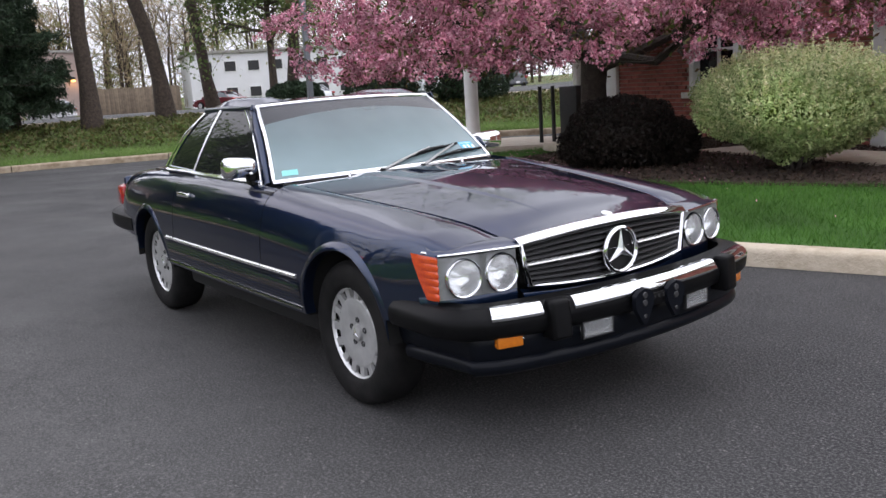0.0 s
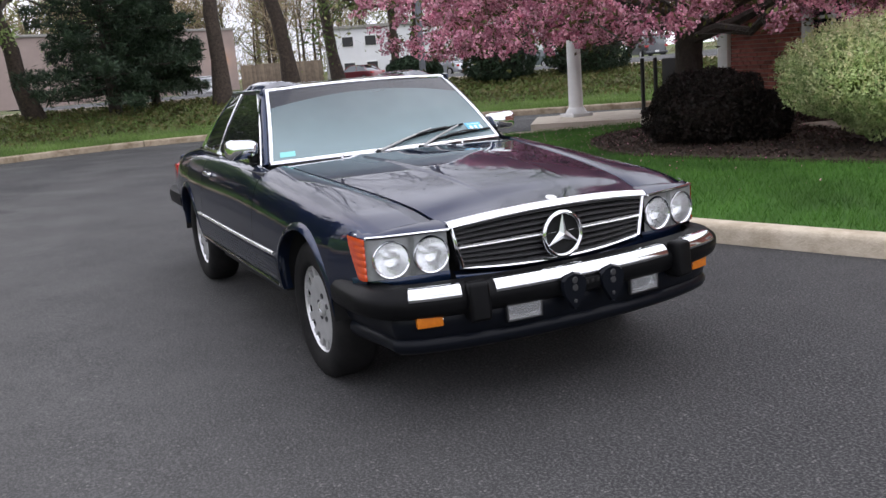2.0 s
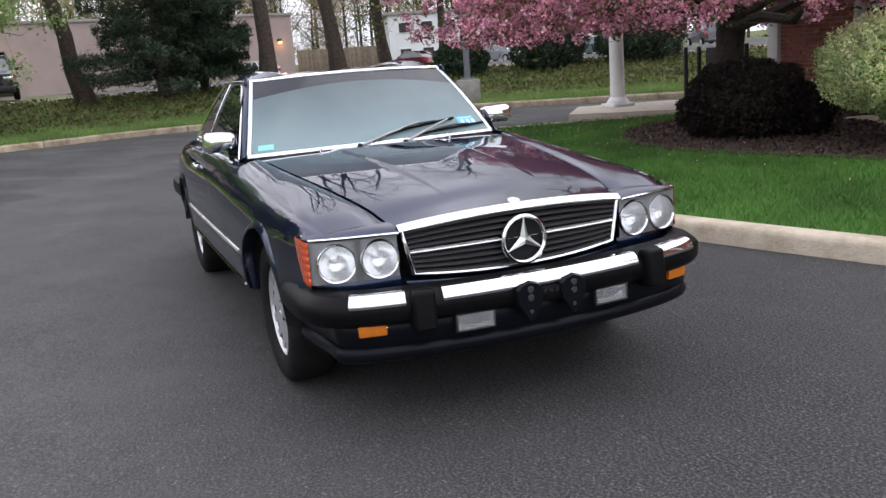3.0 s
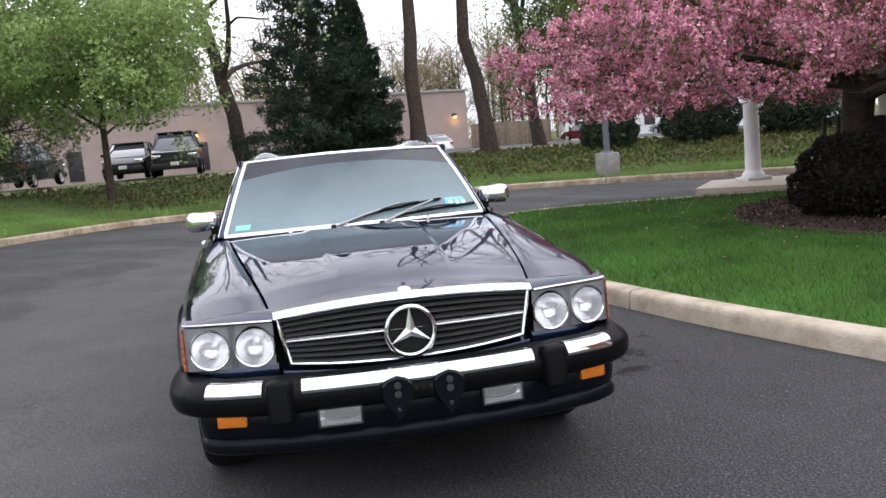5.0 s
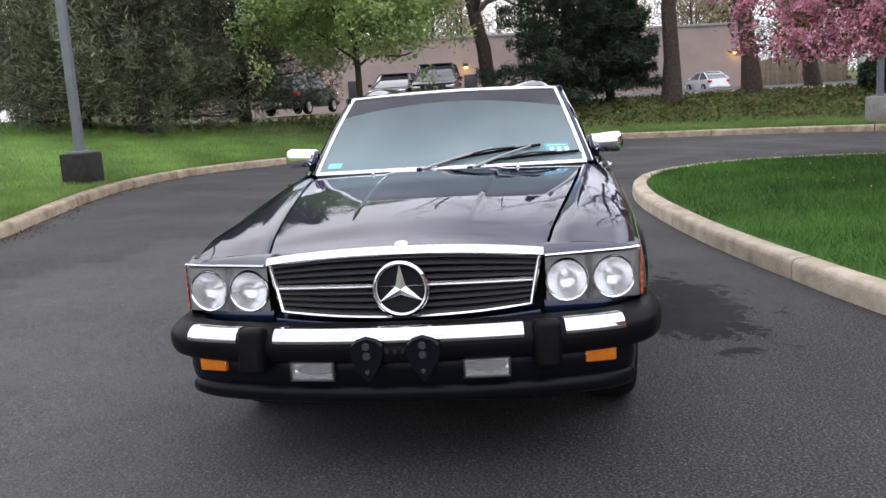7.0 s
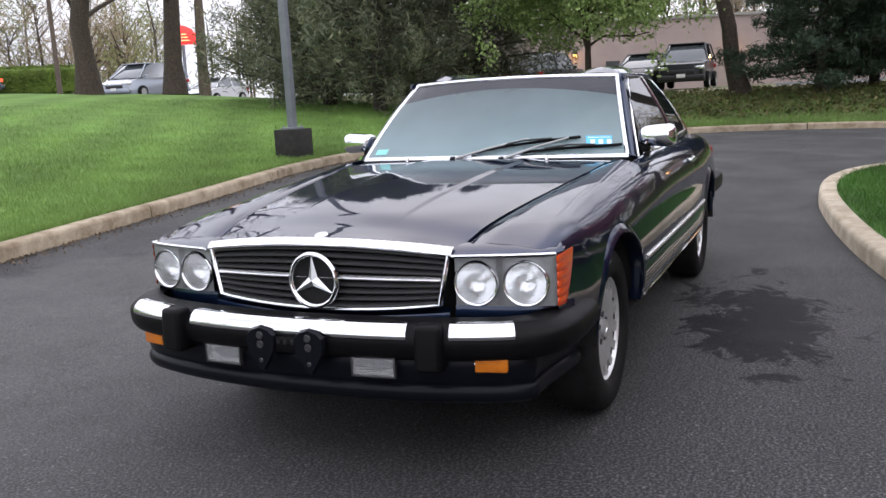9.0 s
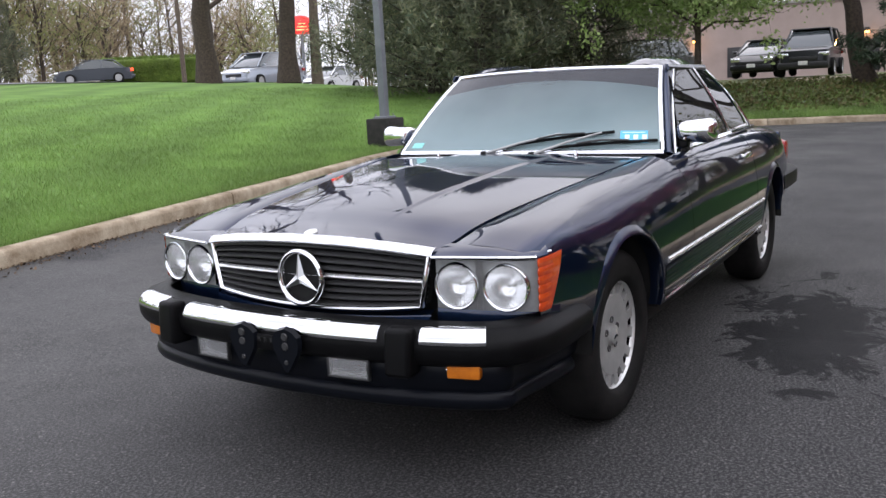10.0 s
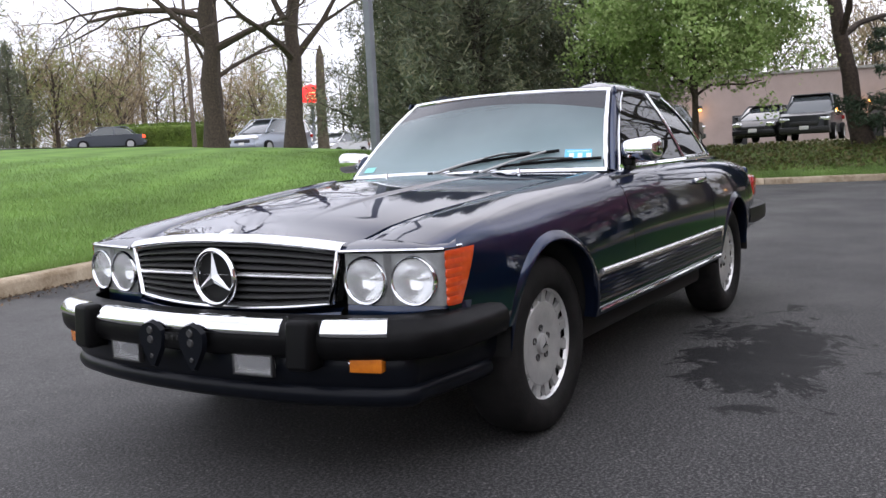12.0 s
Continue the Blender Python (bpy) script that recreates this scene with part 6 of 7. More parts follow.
# vents, washers, wipers, stickers
for u0, u1 in ((-0.96, -0.52), (0.5, 0.97)):
    for k in range(24):
        u = u0 + (u1 - u0) * k / 23
        k2 = min(max((u + 1) * 16, 0), 31.99)
        p = COWL[int(k2)].lerp(COWL[int(k2) + 1], k2 % 1)
        # solid dark block on the scuttle, painting the shade of a vent opening
        box_part("vent_slot", (p.x, p.y, p.z + 0.001), (0.052, 0.008, 0.006), DARK_HOLE, CAR, bevel=0.001)
for y in (-0.36, 0.36):
    tube_part("washer_jet", [(-0.70, y, 0.908), (-0.70, y, 0.928)], [0.009, 0.005], CHROME, CAR, n=8)
for a, b, c in (((-0.19, -0.05), (0.34, 0.15), (0.70, 0.19)), ((0.17, -0.06), (0.62, 0.155), (0.97, 0.10))):
    w = new("wiper")
    w.parent = CAR
    w["label"] = "wiper with bright arm and black blade"
    p0, p1, p2 = screen_pt(*a, 0.02), screen_pt(*b, 0.028), screen_pt(*c, 0.02)
    tube_part("arm", [p0, p0 * 0.5 + p1 * 0.5 + Vector((0.004, 0, 0.006)), p1], [0.008, 0.006, 0.005], SATIN, w, "bright arm", 6)
    bl = [screen_pt(a[0] + 0.12 + (c[0] - a[0] - 0.12) * k / 8, 0.02 + (c[1] - 0.02) * (k / 8) ** 0.7, 0.011) for k in range(9)]
    tube_part("blade", bl, 0.007, RUBBER, w, "black blade", 5)
    tube_part("blade_bridge", [bl[2] + Vector((0.008, 0, 0.008)), bl[4] + Vector((0.014, 0, 0.016)), bl[6] + Vector((0.008, 0, 0.008))], 0.005, BLACK_METAL, w, n=5)
    bv, bf = tube_arrays([p0 + Vector((0, 0, -0.02)), p0 + Vector((0.004, 0, 0.012))], 0.014, 10)
    mesh_ob("pivot", bv, bf, BLACK_METAL, w)
screen_patch("sticker", -0.93, -0.815, 0.05, 0.115, STICKER_A, CAR, "pale teal square sticker", 3, 3, 0.002)
st = screen_patch("sticker", 0.735, 0.91, 0.085, 0.215, STICKER_B, CAR, "bright blue sticker with pale marks", 3, 3, 0.002)
for k in range(3):
    screen_patch("printed_mark", 0.765 + 0.055 * k, 0.795 + 0.055 * k, 0.12, 0.17, STICKER_W, st, "", 2, 2, 0.0035)
screen_patch("printed_mark", 0.75, 0.895, 0.19, 0.197, STICKER_W, st, "", 2, 2, 0.0035)

HT = new("hardtop")
HT.parent = CAR
HT["label"] = "navy hardtop with raised roof edges and chrome drip rails"


def roof_pt(t, q):
    """t 0 front..1 rear, q -1..1 across."""
    x = -1.245 - 0.075 * abs(q) ** 2.2 + (-0.86 + 0.12 * abs(q) ** 2) * t
    w = 0.566 + 0.012 * math.sin(math.pi * t)
    a = abs(q)
    z = 1.296 + 0.024 * math.exp(-((a - 0.77) / 0.13) ** 2) * sstep(0.0, 0.14, t) - 0.030 * sstep(0.86, 1.0, a) + 0.010 * math.sin(math.pi * t) - 0.034 * sstep(0.65, 1.05, t)
    return Vector((x, q * w, z))


vs = [tuple(roof_pt(i / 15, -1 + 2 * j / 40)) for i in range(16) for j in range(41)]
mesh_ob("roof_skin", vs, grid_faces(16, 41), PAINT, HT, "navy roof skin", sharp=50)
vs = [(p[0], p[1] * 0.98, p[2] - 0.03) for p in vs]
mesh_ob("headlining", vs, grid_faces(16, 41), CABIN, HT)
for s in (1, -1):
    # drip rail along the roof and down the rear pillar
    rail = [roof_pt(i / 8, s * 1.0) + Vector((0, s * 0.006, -0.004)) for i in range(9)]
    end = rail[-1]
    down = [end + (Vector((-2.30, s * 0.752, 0.935)) - end) * (k / 5) + Vector((-0.035 * math.sin(math.pi * k / 5), 0, 0.02 * math.sin(math.pi * k / 5))) for k in range(1, 6)]
    tube_part("drip_rail", rail + down, 0.0075, CHROME, HT, "chrome drip rail", 6)
    # rear pillar
    a0, a1 = end + Vector((0.0, 0, 0)), roof_pt(1.0, s * 0.80)
    b0, b1 = Vector((-2.30, s * 0.752, 0.915)), Vector((-2.62, s * 0.60, 0.912))
    vs = []
    for k in range(7):
        u = k / 6
        bow = Vector((-0.035, 0, 0.02)) * math.sin(math.pi * u)
        for m in range(4):
            w = m / 3
            vs.append(tuple((a0 + (b0 - a0) * u) * (1 - w) + (a1 + (b1 - a1) * u) * w + bow))
    fs = grid_faces(7, 4)
    mesh_ob("rear_pillar", vs, fs if s < 0 else [q[::-1] for q in fs], PAINT, HT, "navy rear pillar")
    pb = [Vector((-1.80 - 0.16 * k, s * (0.764 - 0.004 * k), 0.917)) for k in range(4)]
    flat_sweep("base_trim", pb, 0.022, 0.012, (0, s * 0.7, 0.7), CHROME, HT, "chrome base trim")
    # windows: door glass and quarter glass, set between the slanted posts
    ft, fb = Vector((-1.285, s * 0.592, 1.262)), Vector((-0.965, s * 0.742, 0.915))
    mt, mb = Vector((-1.70, s * 0.598, 1.264)), Vector((-1.83, s * 0.752, 0.922))
    qt, qb = Vector((-1.965, s * 0.585, 1.252)), Vector((-2.235, s * 0.752, 0.935))
    for nm, a, b, c, d in (("door_window", ft, fb, mt, mb), ("quarter_window", mt, mb, qt, qb)):
        vs = []
        for i in range(7):
            for j in range(7):
                u, v2 = i / 6, j / 6
                p = (b + (a - b) * v2) * (1 - u) + (d + (c - d) * v2) * u
                p.y += s * 0.012 * math.sin(math.pi * v2)
                vs.append(tuple(p))
        fs = grid_faces(7, 7)
        g = mesh_ob(nm, vs, fs if s < 0 else [q[::-1] for q in fs], SIDE_GLASS, HT if nm[0] == "q" else CAR, "dark smoked glass")
        g.visible_shadow = False
    out_v = (0.0, s * 0.9, 0.35)
    flat_sweep("centre_post", [mb + (mt - mb) * (k / 4) + Vector((0, s * (0.012 * math.sin(math.pi * k / 4)), 0)) for k in range(5)], 0.026, 0.008, out_v, CHROME, HT, "chrome window post")
    flat_sweep("quarter_trim", [qb + (qt - qb) * (k / 6) + Vector((-0.03 * math.sin(math.pi * k / 6), 0, 0.02 * math.sin(math.pi * k / 6))) for k in range(7)], 0.020, 0.008, out_v, CHROME, HT, "chrome quarter window trim")
    flat_sweep("quarter_trim", [mb + (qb - mb) * (k / 4) for k in range(5)], 0.02, 0.008, out_v, CHROME, HT, "chrome quarter window trim")
    flat_sweep("belt_trim", [Vector((-0.93 - 0.9 * k / 6, s * (0.748 + 0.008 * math.sin(math.pi * k / 6)), 0.908 + 0.004 * k / 6)) for k in range(7)], 0.026, 0.012, (0, s * 0.8, 0.6), CHROME, CAR, "chrome belt moulding")
    flat_sweep("window_header", [ft + (qt - ft) * (k / 6) + Vector((0, 0, 0.012)) for k in range(7)], 0.03, 0.01, out_v, PAINT, HT)
    # mirrors
    mr = new("door_mirror")
    mr.parent = CAR
    mr["label"] = "chrome door mirror on a black foot"
    mr.matrix_basis = pose(-1.03, s * 0.808, 0.985, 0, 0, s * 6)
    bm = bmesh.new()
    add_box(bm, (0, 0, 0), (0.118, 0.18, 0.112), 0.038, None, 4)
    for q in bm.verts:
        if q.co.x > 0:
            k = 1 - 2.2 * q.co.x
            q.co.y *= k
            q.co.z *= k
        if q.co.y * s < 0:
            q.co.z *= 0.86
    part("shell", bm, CHROME, mr, "chrome shell", sharp=60)
    box_part("mirror_glass", (-0.056, 0, 0), (0.006, 0.14, 0.075), CHROME, mr, bevel=0.002)
    bm = bmesh.new()
    add_box(bm, (-0.01, -s * 0.062, -0.06), (0.07, 0.05, 0.05), 0.014)
    add_box(bm, (0.015, -s * 0.055, -0.085), (0.11, 0.04, 0.03), 0.010)
    part("foot", bm, RUBBER, mr, "black foot")
# rear window
vs = []
for i in range(9):
    for j in range(15):
        u, q = i / 8, -1 + 2 * j / 14
        a = roof_pt(1.0, q * 0.8)
        b = Vector((-2.63 + 0.05 * q * q, q * 0.6, 0.915))
        vs.append(tuple(a + (b - a) * u + Vector((-0.04, 0, 0.03)) * math.sin(math.pi * u)))
rg_ = mesh_ob("rear_window", vs, grid_faces(9, 15), SIDE_GLASS, HT, "smoked rear glass")
rg_.visible_shadow = False
box_part("rear_deck", (-2.45, 0, 0.895), (0.4, 1.42, 0.03), PAINT, CAR, bevel=0.01)
tube_part("aerial", [(-2.62, 0.66, 0.90), (-2.62, 0.66, 0.925), (-2.62, 0.66, 0.945)], [0.014, 0.011, 0.005], CHROME, CAR, "short chrome aerial stub", 8)

# ---- cabin ----
bm = bmesh.new()
add_box(bm, (-1.02, 0, 0.85), (0.40, 1.34, 0.08), 0.035, None, 3)
add_box(bm, (-1.06, 0, 0.78), (0.24, 1.34, 0.16), 0.04, None, 3)
part("dashboard", bm, CABIN, CAR, "dark padded dashboard")
box_part("cabin_floor", (-1.55, 0, 0.46), (1.2, 1.5, 0.04), CABIN, CAR)
for s in (1, -1):
    st = new("seat")
    st.parent = CAR
    st["label"] = "grey leather seat with headrest"
    st.matrix_basis = pose(-1.62, s * 0.36, 0.46)
    box_part("cushion", (0.05, 0, 0.12), (0.5, 0.5, 0.18), SEAT, st, bevel=0.05)
    box_part("backrest", (-0.25, 0, 0.38), (0.14, 0.48, 0.52), SEAT, st, bevel=0.05, turn=pose(0, 0, 0, 0, -12, 0))
    box_part("headrest", (-0.33, 0, 0.70), (0.09, 0.26, 0.14), SEAT, st, bevel=0.035)
    box_part("door_card", (-1.3, s * 0.79, 0.66), (1.2, 0.03, 0.44), CABIN, CAR)
sw = [(0.185 * math.cos(2 * math.pi * k / 32), 0.185 * math.sin(2 * math.pi * k / 32)) for k in range(33)]
tube_part("steering_wheel", [(-1.25 - 0.35 * b, 0.36 + a, 0.80 + b * 0.93) for a, b in sw], 0.014, CABIN, CAR, "dark steering wheel")
box_part("steering_hub", (-1.24, 0.36, 0.80), (0.05, 0.16, 0.1), CABIN, CAR, bevel=0.02, turn=pose(0, 0, 0, 0, -20, 0))
box_part("rear_view_mirror", (-1.2, 0, 1.20), (0.025, 0.2, 0.055), CABIN, CAR, bevel=0.01)

# ---- buildings ----
def wall_frame(p0, p1):
    """Matrix with x along the wall from p0 to p1, y into the building, z up."""
    d = Vector((p1[0] - p0[0], p1[1] - p0[1], 0))
    return Matrix.Translation((p0[0], p0[1], 0)) @ Matrix.Rotation(math.atan2(d.y, d.x), 4, "Z"), d.length


def brick_building():
    m, ln = wall_frame((-8.9, 10.3), (6.0, 6.62 + 0.2))
    e = thing("brick_building", m, "red brick building with white trim and windows", "building")
    H = 4.2
    openings = [(2.42, 3.5, 0.86, 2.3), (9.9, 11.0, 0.86, 2.3)]
    bm = bmesh.new()
    xs = [0.0]
    for a, b, _, _ in openings:
        xs += [a, b]
    xs.append(ln)
    for i in range(len(xs) - 1):
        if i % 2 == 0:
            add_box(bm, ((xs[i] + xs[i + 1]) / 2, 0.14, H / 2), (xs[i + 1] - xs[i], 0.24, H))
        else:
            z0, z1 = openings[i // 2][2:]
            add_box(bm, ((xs[i] + xs[i + 1]) / 2, 0.14, z0 / 2), (xs[i + 1] - xs[i], 0.24, z0))
            add_box(bm, ((xs[i] + xs[i + 1]) / 2, 0.14, (z1 + H) / 2), (xs[i + 1] - xs[i], 0.24, H - z1))
    WALL = part("wall", bm, MORTAR, e, "mortar bed of the brick wall", smooth=False)
    bm = bmesh.new()
    add_box(bm, (0.12, 3.1, H / 2), (0.24, 5.6, H))
    add_box(bm, (ln - 0.12, 3.1, H / 2), (0.24, 5.6, H))
    add_box(bm, (ln / 2, 5.9, H / 2), (ln, 0.24, H))
    part("wall", bm, BRICK_I, e, "plain brick walls", smooth=False)
    box_part("roof", (ln / 2, 2.9, H + 0.1), (ln + 0.6, 7.0, 0.2), GREY_CONC, e, bevel=0.02)
    box_part("cornice", (ln / 2, -0.12, H - 0.1), (ln + 0.4, 0.3, 0.3), WHITE_PAINT, e, "white cornice", bevel=0.03)
    for x in (4.66, 6.26, 0.05, 12.6):
        box_part("pilaster", (x, -0.03, H / 2), (0.34, 0.12, H), WHITE_PAINT, e, "white pilaster", bevel=0.01)
    for a, b, z0, z1 in openings:
        w = new("window")
        w.parent = e
        w["label"] = "white framed window"
        w.location = ((a + b) / 2, 0.06, (z0 + z1) / 2)
        ww, hh = b - a, z1 - z0
        bm = bmesh.new()
        for c, s in (((0, -0.06, hh / 2 - 0.04), (ww + 0.16, 0.14, 0.12)), ((-ww / 2, -0.06, 0), (0.12, 0.14, hh)), ((ww / 2, -0.06, 0), (0.12, 0.14, hh)), ((0, 0, 0), (ww, 0.05, 0.05)), ((0, 0, 0), (0.04, 0.05, hh))):
            add_box(bm, c, s, 0.008)
        part("frame", bm, WHITE_PAINT, w)
        box_part("sill", (0, -0.1, -hh / 2), (ww + 0.3, 0.26, 0.1), WHITE_PAINT, w, bevel=0.01)
        box_part("pane", (0, 0.03, 0), (ww, 0.01, hh), SIDE_GLASS, w, bevel=0)
    # brickwork, running bond
    L, Hh, pitch, course = 0.2, 0.058, 0.21, 0.072
    proto = bpy.data.meshes.new("brick")
    bm = bmesh.new()
    add_box(bm, (0, 0, 0), (L, 0.05, Hh), 0)
    bm.to_mesh(proto)
    bm.free()
    proto.materials.append(BRICK)
    rg = random.Random(9)
    parts, rest = [], []
    for r in range(int(H / course)):
        z = 0.05 + r * course
        x = 0.1 + (0.105 if r % 2 else 0)
        while x < ln - 0.1:
            clear = any(a - 0.12 < x < b + 0.12 and z0 - 0.06 < z < z1 + 0.06 for a, b, z0, z1 in openings)
            if not clear:
                q = (x, 0.012 + rg.uniform(-0.003, 0.003), z)
                (parts if 0.3 < z < 2.6 and (2.0 < x < 4.6 or 4.9 < x < 6.0) and len(parts) < 300 and z > 0.8 else rest).append(q)
            x += pitch
    for q in parts:
        ob = new("brick", proto)
        ob.parent = WALL
        ob.location = q
    vs, fs = [], []
    for x, y, z in rest:
        o = len(vs)
        for dx in (-L / 2, L / 2):
            for dy in (-0.025, 0.025):
                for dz in (-Hh / 2, Hh / 2):
                    vs.append((x + dx, y + dy, z + dz))
        fs += [tuple(o + k for k in q) for q in ((0, 1, 5, 4), (0, 2, 3, 1), (4, 5, 7, 6), (1, 3, 7, 5), (0, 4, 6, 2))]
    tagged(mesh_ob("brickwork", vs, fs, BRICK_I, e, smooth=False), kind="stuff")


brick_building()


def portico():
    slab("pavement", [(-9.5, 6.35), (-10.9, 7.4), (-10.2, 9.0), (-7.7, 9.8), (-7.5, 8.6)], 0.0, 0.17, PATH_CONC, "raised pale concrete walk under the porch", "path")
    for x, y in ((-10.1, 7.75), (-9.1, 9.6)):
        e = thing("porch_column", pose(x, y, 0.17), "round white porch column on a square base", "column", "porch columns")
        v, f = lathe([(0.0, 0.0), (0.2, 0.0), (0.2, 0.08), (0.17, 0.13), (0.135, 0.17), (0.13, 0.5), (0.125, 1.6), (0.115, 2.6), (0.17, 2.72), (0.0, 2.74)], 24)
        sh = mesh_ob("shaft", [(a, c, b) for a, b, c in v], f, WHITE_PAINT, e)
        box_part("plinth", (0, 0, 0.03), (0.44, 0.44, 0.06), WHITE_PAINT, e, bevel=0.008)
    e = thing("porch_roof", pose(-9.2, 8.7, 2.9), "white porch roof carried by columns", "porch")
    box_part("beam", (0, 0, 0.16), (3.2, 3.0, 0.32), WHITE_PAINT, e, bevel=0.02, turn=pose(0, 0, 0, 0, 0, -14))
    e = thing("letter_box", pose(-7.95, 8.35, 0.17), "black metal box between two black posts", "post box")
    box_part("body", (0, 0, 0.48), (0.42, 0.4, 0.96), BLACK_METAL, e, bevel=0.03)
    for dx, dy in ((-0.36, -0.2), (0.3, 0.2), (-0.6, -0.28)):
        tube_part("post", [(dx, dy, 0), (dx, dy, 0.98)], 0.035, BLACK_METAL, e, n=10)
    e = thing("parking_stop", pose(-6.9, 7.0, 0.15, 0, 0, -15), "pale concrete parking stop on the grass edge", "kerb block")
    box_part("block", (0, 0, 0.07), (1.0, 0.18, 0.14), PATH_CONC, e, bevel=0.03)


portico()


def lamp_post(x, y, h, label, base_mat, base_h, base_w=0.44):
    z = ground_z(x, y)
    e = thing("lamp_post", pose(x, y, z - 0.1), label, "lamp post", "lamp posts")
    bm = bmesh.new()
    add_box(bm, (0, 0, (base_h + 0.1) / 2), (base_w, base_w, base_h + 0.1), 0.02)
    part("footing", bm, base_mat, e, "square concrete footing")
    box_part("base_plate", (0, 0, base_h + 0.115), (0.26, 0.26, 0.03), POLE_GREY, e, "grey base plate", 0.006)
    for dx in (-1, 1):
        for dy in (-1, 1):
            tube_part("bolt", [(dx * 0.1, dy * 0.1, base_h + 0.1), (dx * 0.1, dy * 0.1, base_h + 0.17)], 0.012, POLE_GREY, e, n=6)
    bm = bmesh.new()
    add_box(bm, (0, 0, base_h + 0.1 + h / 2), (0.115, 0.115, h), 0.008)
    part("pole", bm, POLE_GREY, e, "square grey steel pole")
    box_part("lantern", (0.4, 0, base_h + h + 0.1), (0.7, 0.34, 0.16), POLE_GREY, e, "flat lamp head", 0.03)
    return e


lamp_post(-8.75, -6.32, 6.5, "square grey lamp post on a dark concrete footing in the lawn", DARK_BASE, 0.44, 0.44)
lamp_post(-15.75, 7.35, 6.5, "grey lamp post on a pale concrete footing behind the kerb", GREY_CONC, 0.55)


def commercial_building():
    m, ln = wall_frame((-58.9, -25.0), (-73.5, 17.4))
    e = thing("shop_building", m, "long low pinkish-beige building with wall lamps", "building")
    H = 5.0
    bm = bmesh.new()
    add_box(bm, (ln / 2, 5, H / 2 + 0.4), (ln, 10, H), 0)
    part("wall", bm, STUCCO, e, "pinkish-beige rendered wall", smooth=False)
    box_part("roof", (ln / 2, 5, H + 0.5), (ln + 0.3, 10.3, 0.2), GREY_CONC, e, bevel=0.02)
    for k in range(4):
        x = ln - 1.4 - k * 11.4
        lp = new("wall_lamp")
        lp.parent = e
        lp["label"] = "warm glowing wall lamp"
        lp.location = (x, -0.1, 3.25)
        box_part("hood", (0, 0, 0.12), (0.34, 0.3, 0.24), BLACK_METAL, lp, bevel=0.02)
        box_part("glow", (0, -0.05, -0.06), (0.26, 0.2, 0.16), LAMP_GLOW, lp, "glowing lens", 0.03)
        if k in (0, 2, 3):
            pl = bpy.data.lights.new("wall_lamp_light", "POINT")
            pl.energy, pl.color, pl.shadow_soft_size = 18, (1.0, 0.5, 0.15), 0.12
            o = new("wall_lamp_light", pl)
            o.parent = lp
            o.location = (0, -0.4, -0.25)
    for k in range(3):
        x = 3 + 9 * k
        box_part("door", (x, -0.03, 1.6), (1.0, 0.06, 2.1), BLACK_METAL, e, bevel=0.01)


LAMP_GLOW = glow_mat("warm_lamp", (1.0, 0.55, 0.16), 4.0)
commercial_building()


def fence():
    e = thing("fence", pose(-73.7, 17.8, 0.2, 0, 0, 100), "tall grey-brown board fence beside the building", "fence")
    for k in range(40):
        box_part("board", (k * 0.2, 0, 1.1), (0.19, 0.03, 2.2 + 0.02 * (k % 3)), FENCE_WOOD, e, bevel=0.004)
    for k in range(3):
        box_part("post", (k * 2.5, 0.07, 1.1), (0.12, 0.1, 2.25), FENCE_WOOD, e)


fence()


def pale_building():
    m, ln = wall_frame((-84, 30), (-76, 58))
    e = thing("pale_building", m, "white two-storey building with dark windows far behind the trees", "building")
    box_part("wall", (ln / 2, 6, 2.6), (ln, 12, 5.6), PALE_WALL, e, bevel=0)
    box_part("roof", (ln / 2, 6, 5.55), (ln + 0.6, 12.6, 0.3), GREY_CONC, e, bevel=0.02)
    for f in range(2):
        for k in range(11):
            w = new("window")
            w.parent = e
            w.location = (1.6 + k * 2.35, -0.02, 1.5 + 2.6 * f)
            box_part("frame", (0, 0, 0), (1.25, 0.08, 1.1), WHITE_PAINT, w)
            box_part("pane", (0, -0.045, 0), (1.1, 0.02, 0.95), BLACK_METAL, w, bevel=0)


pale_building()

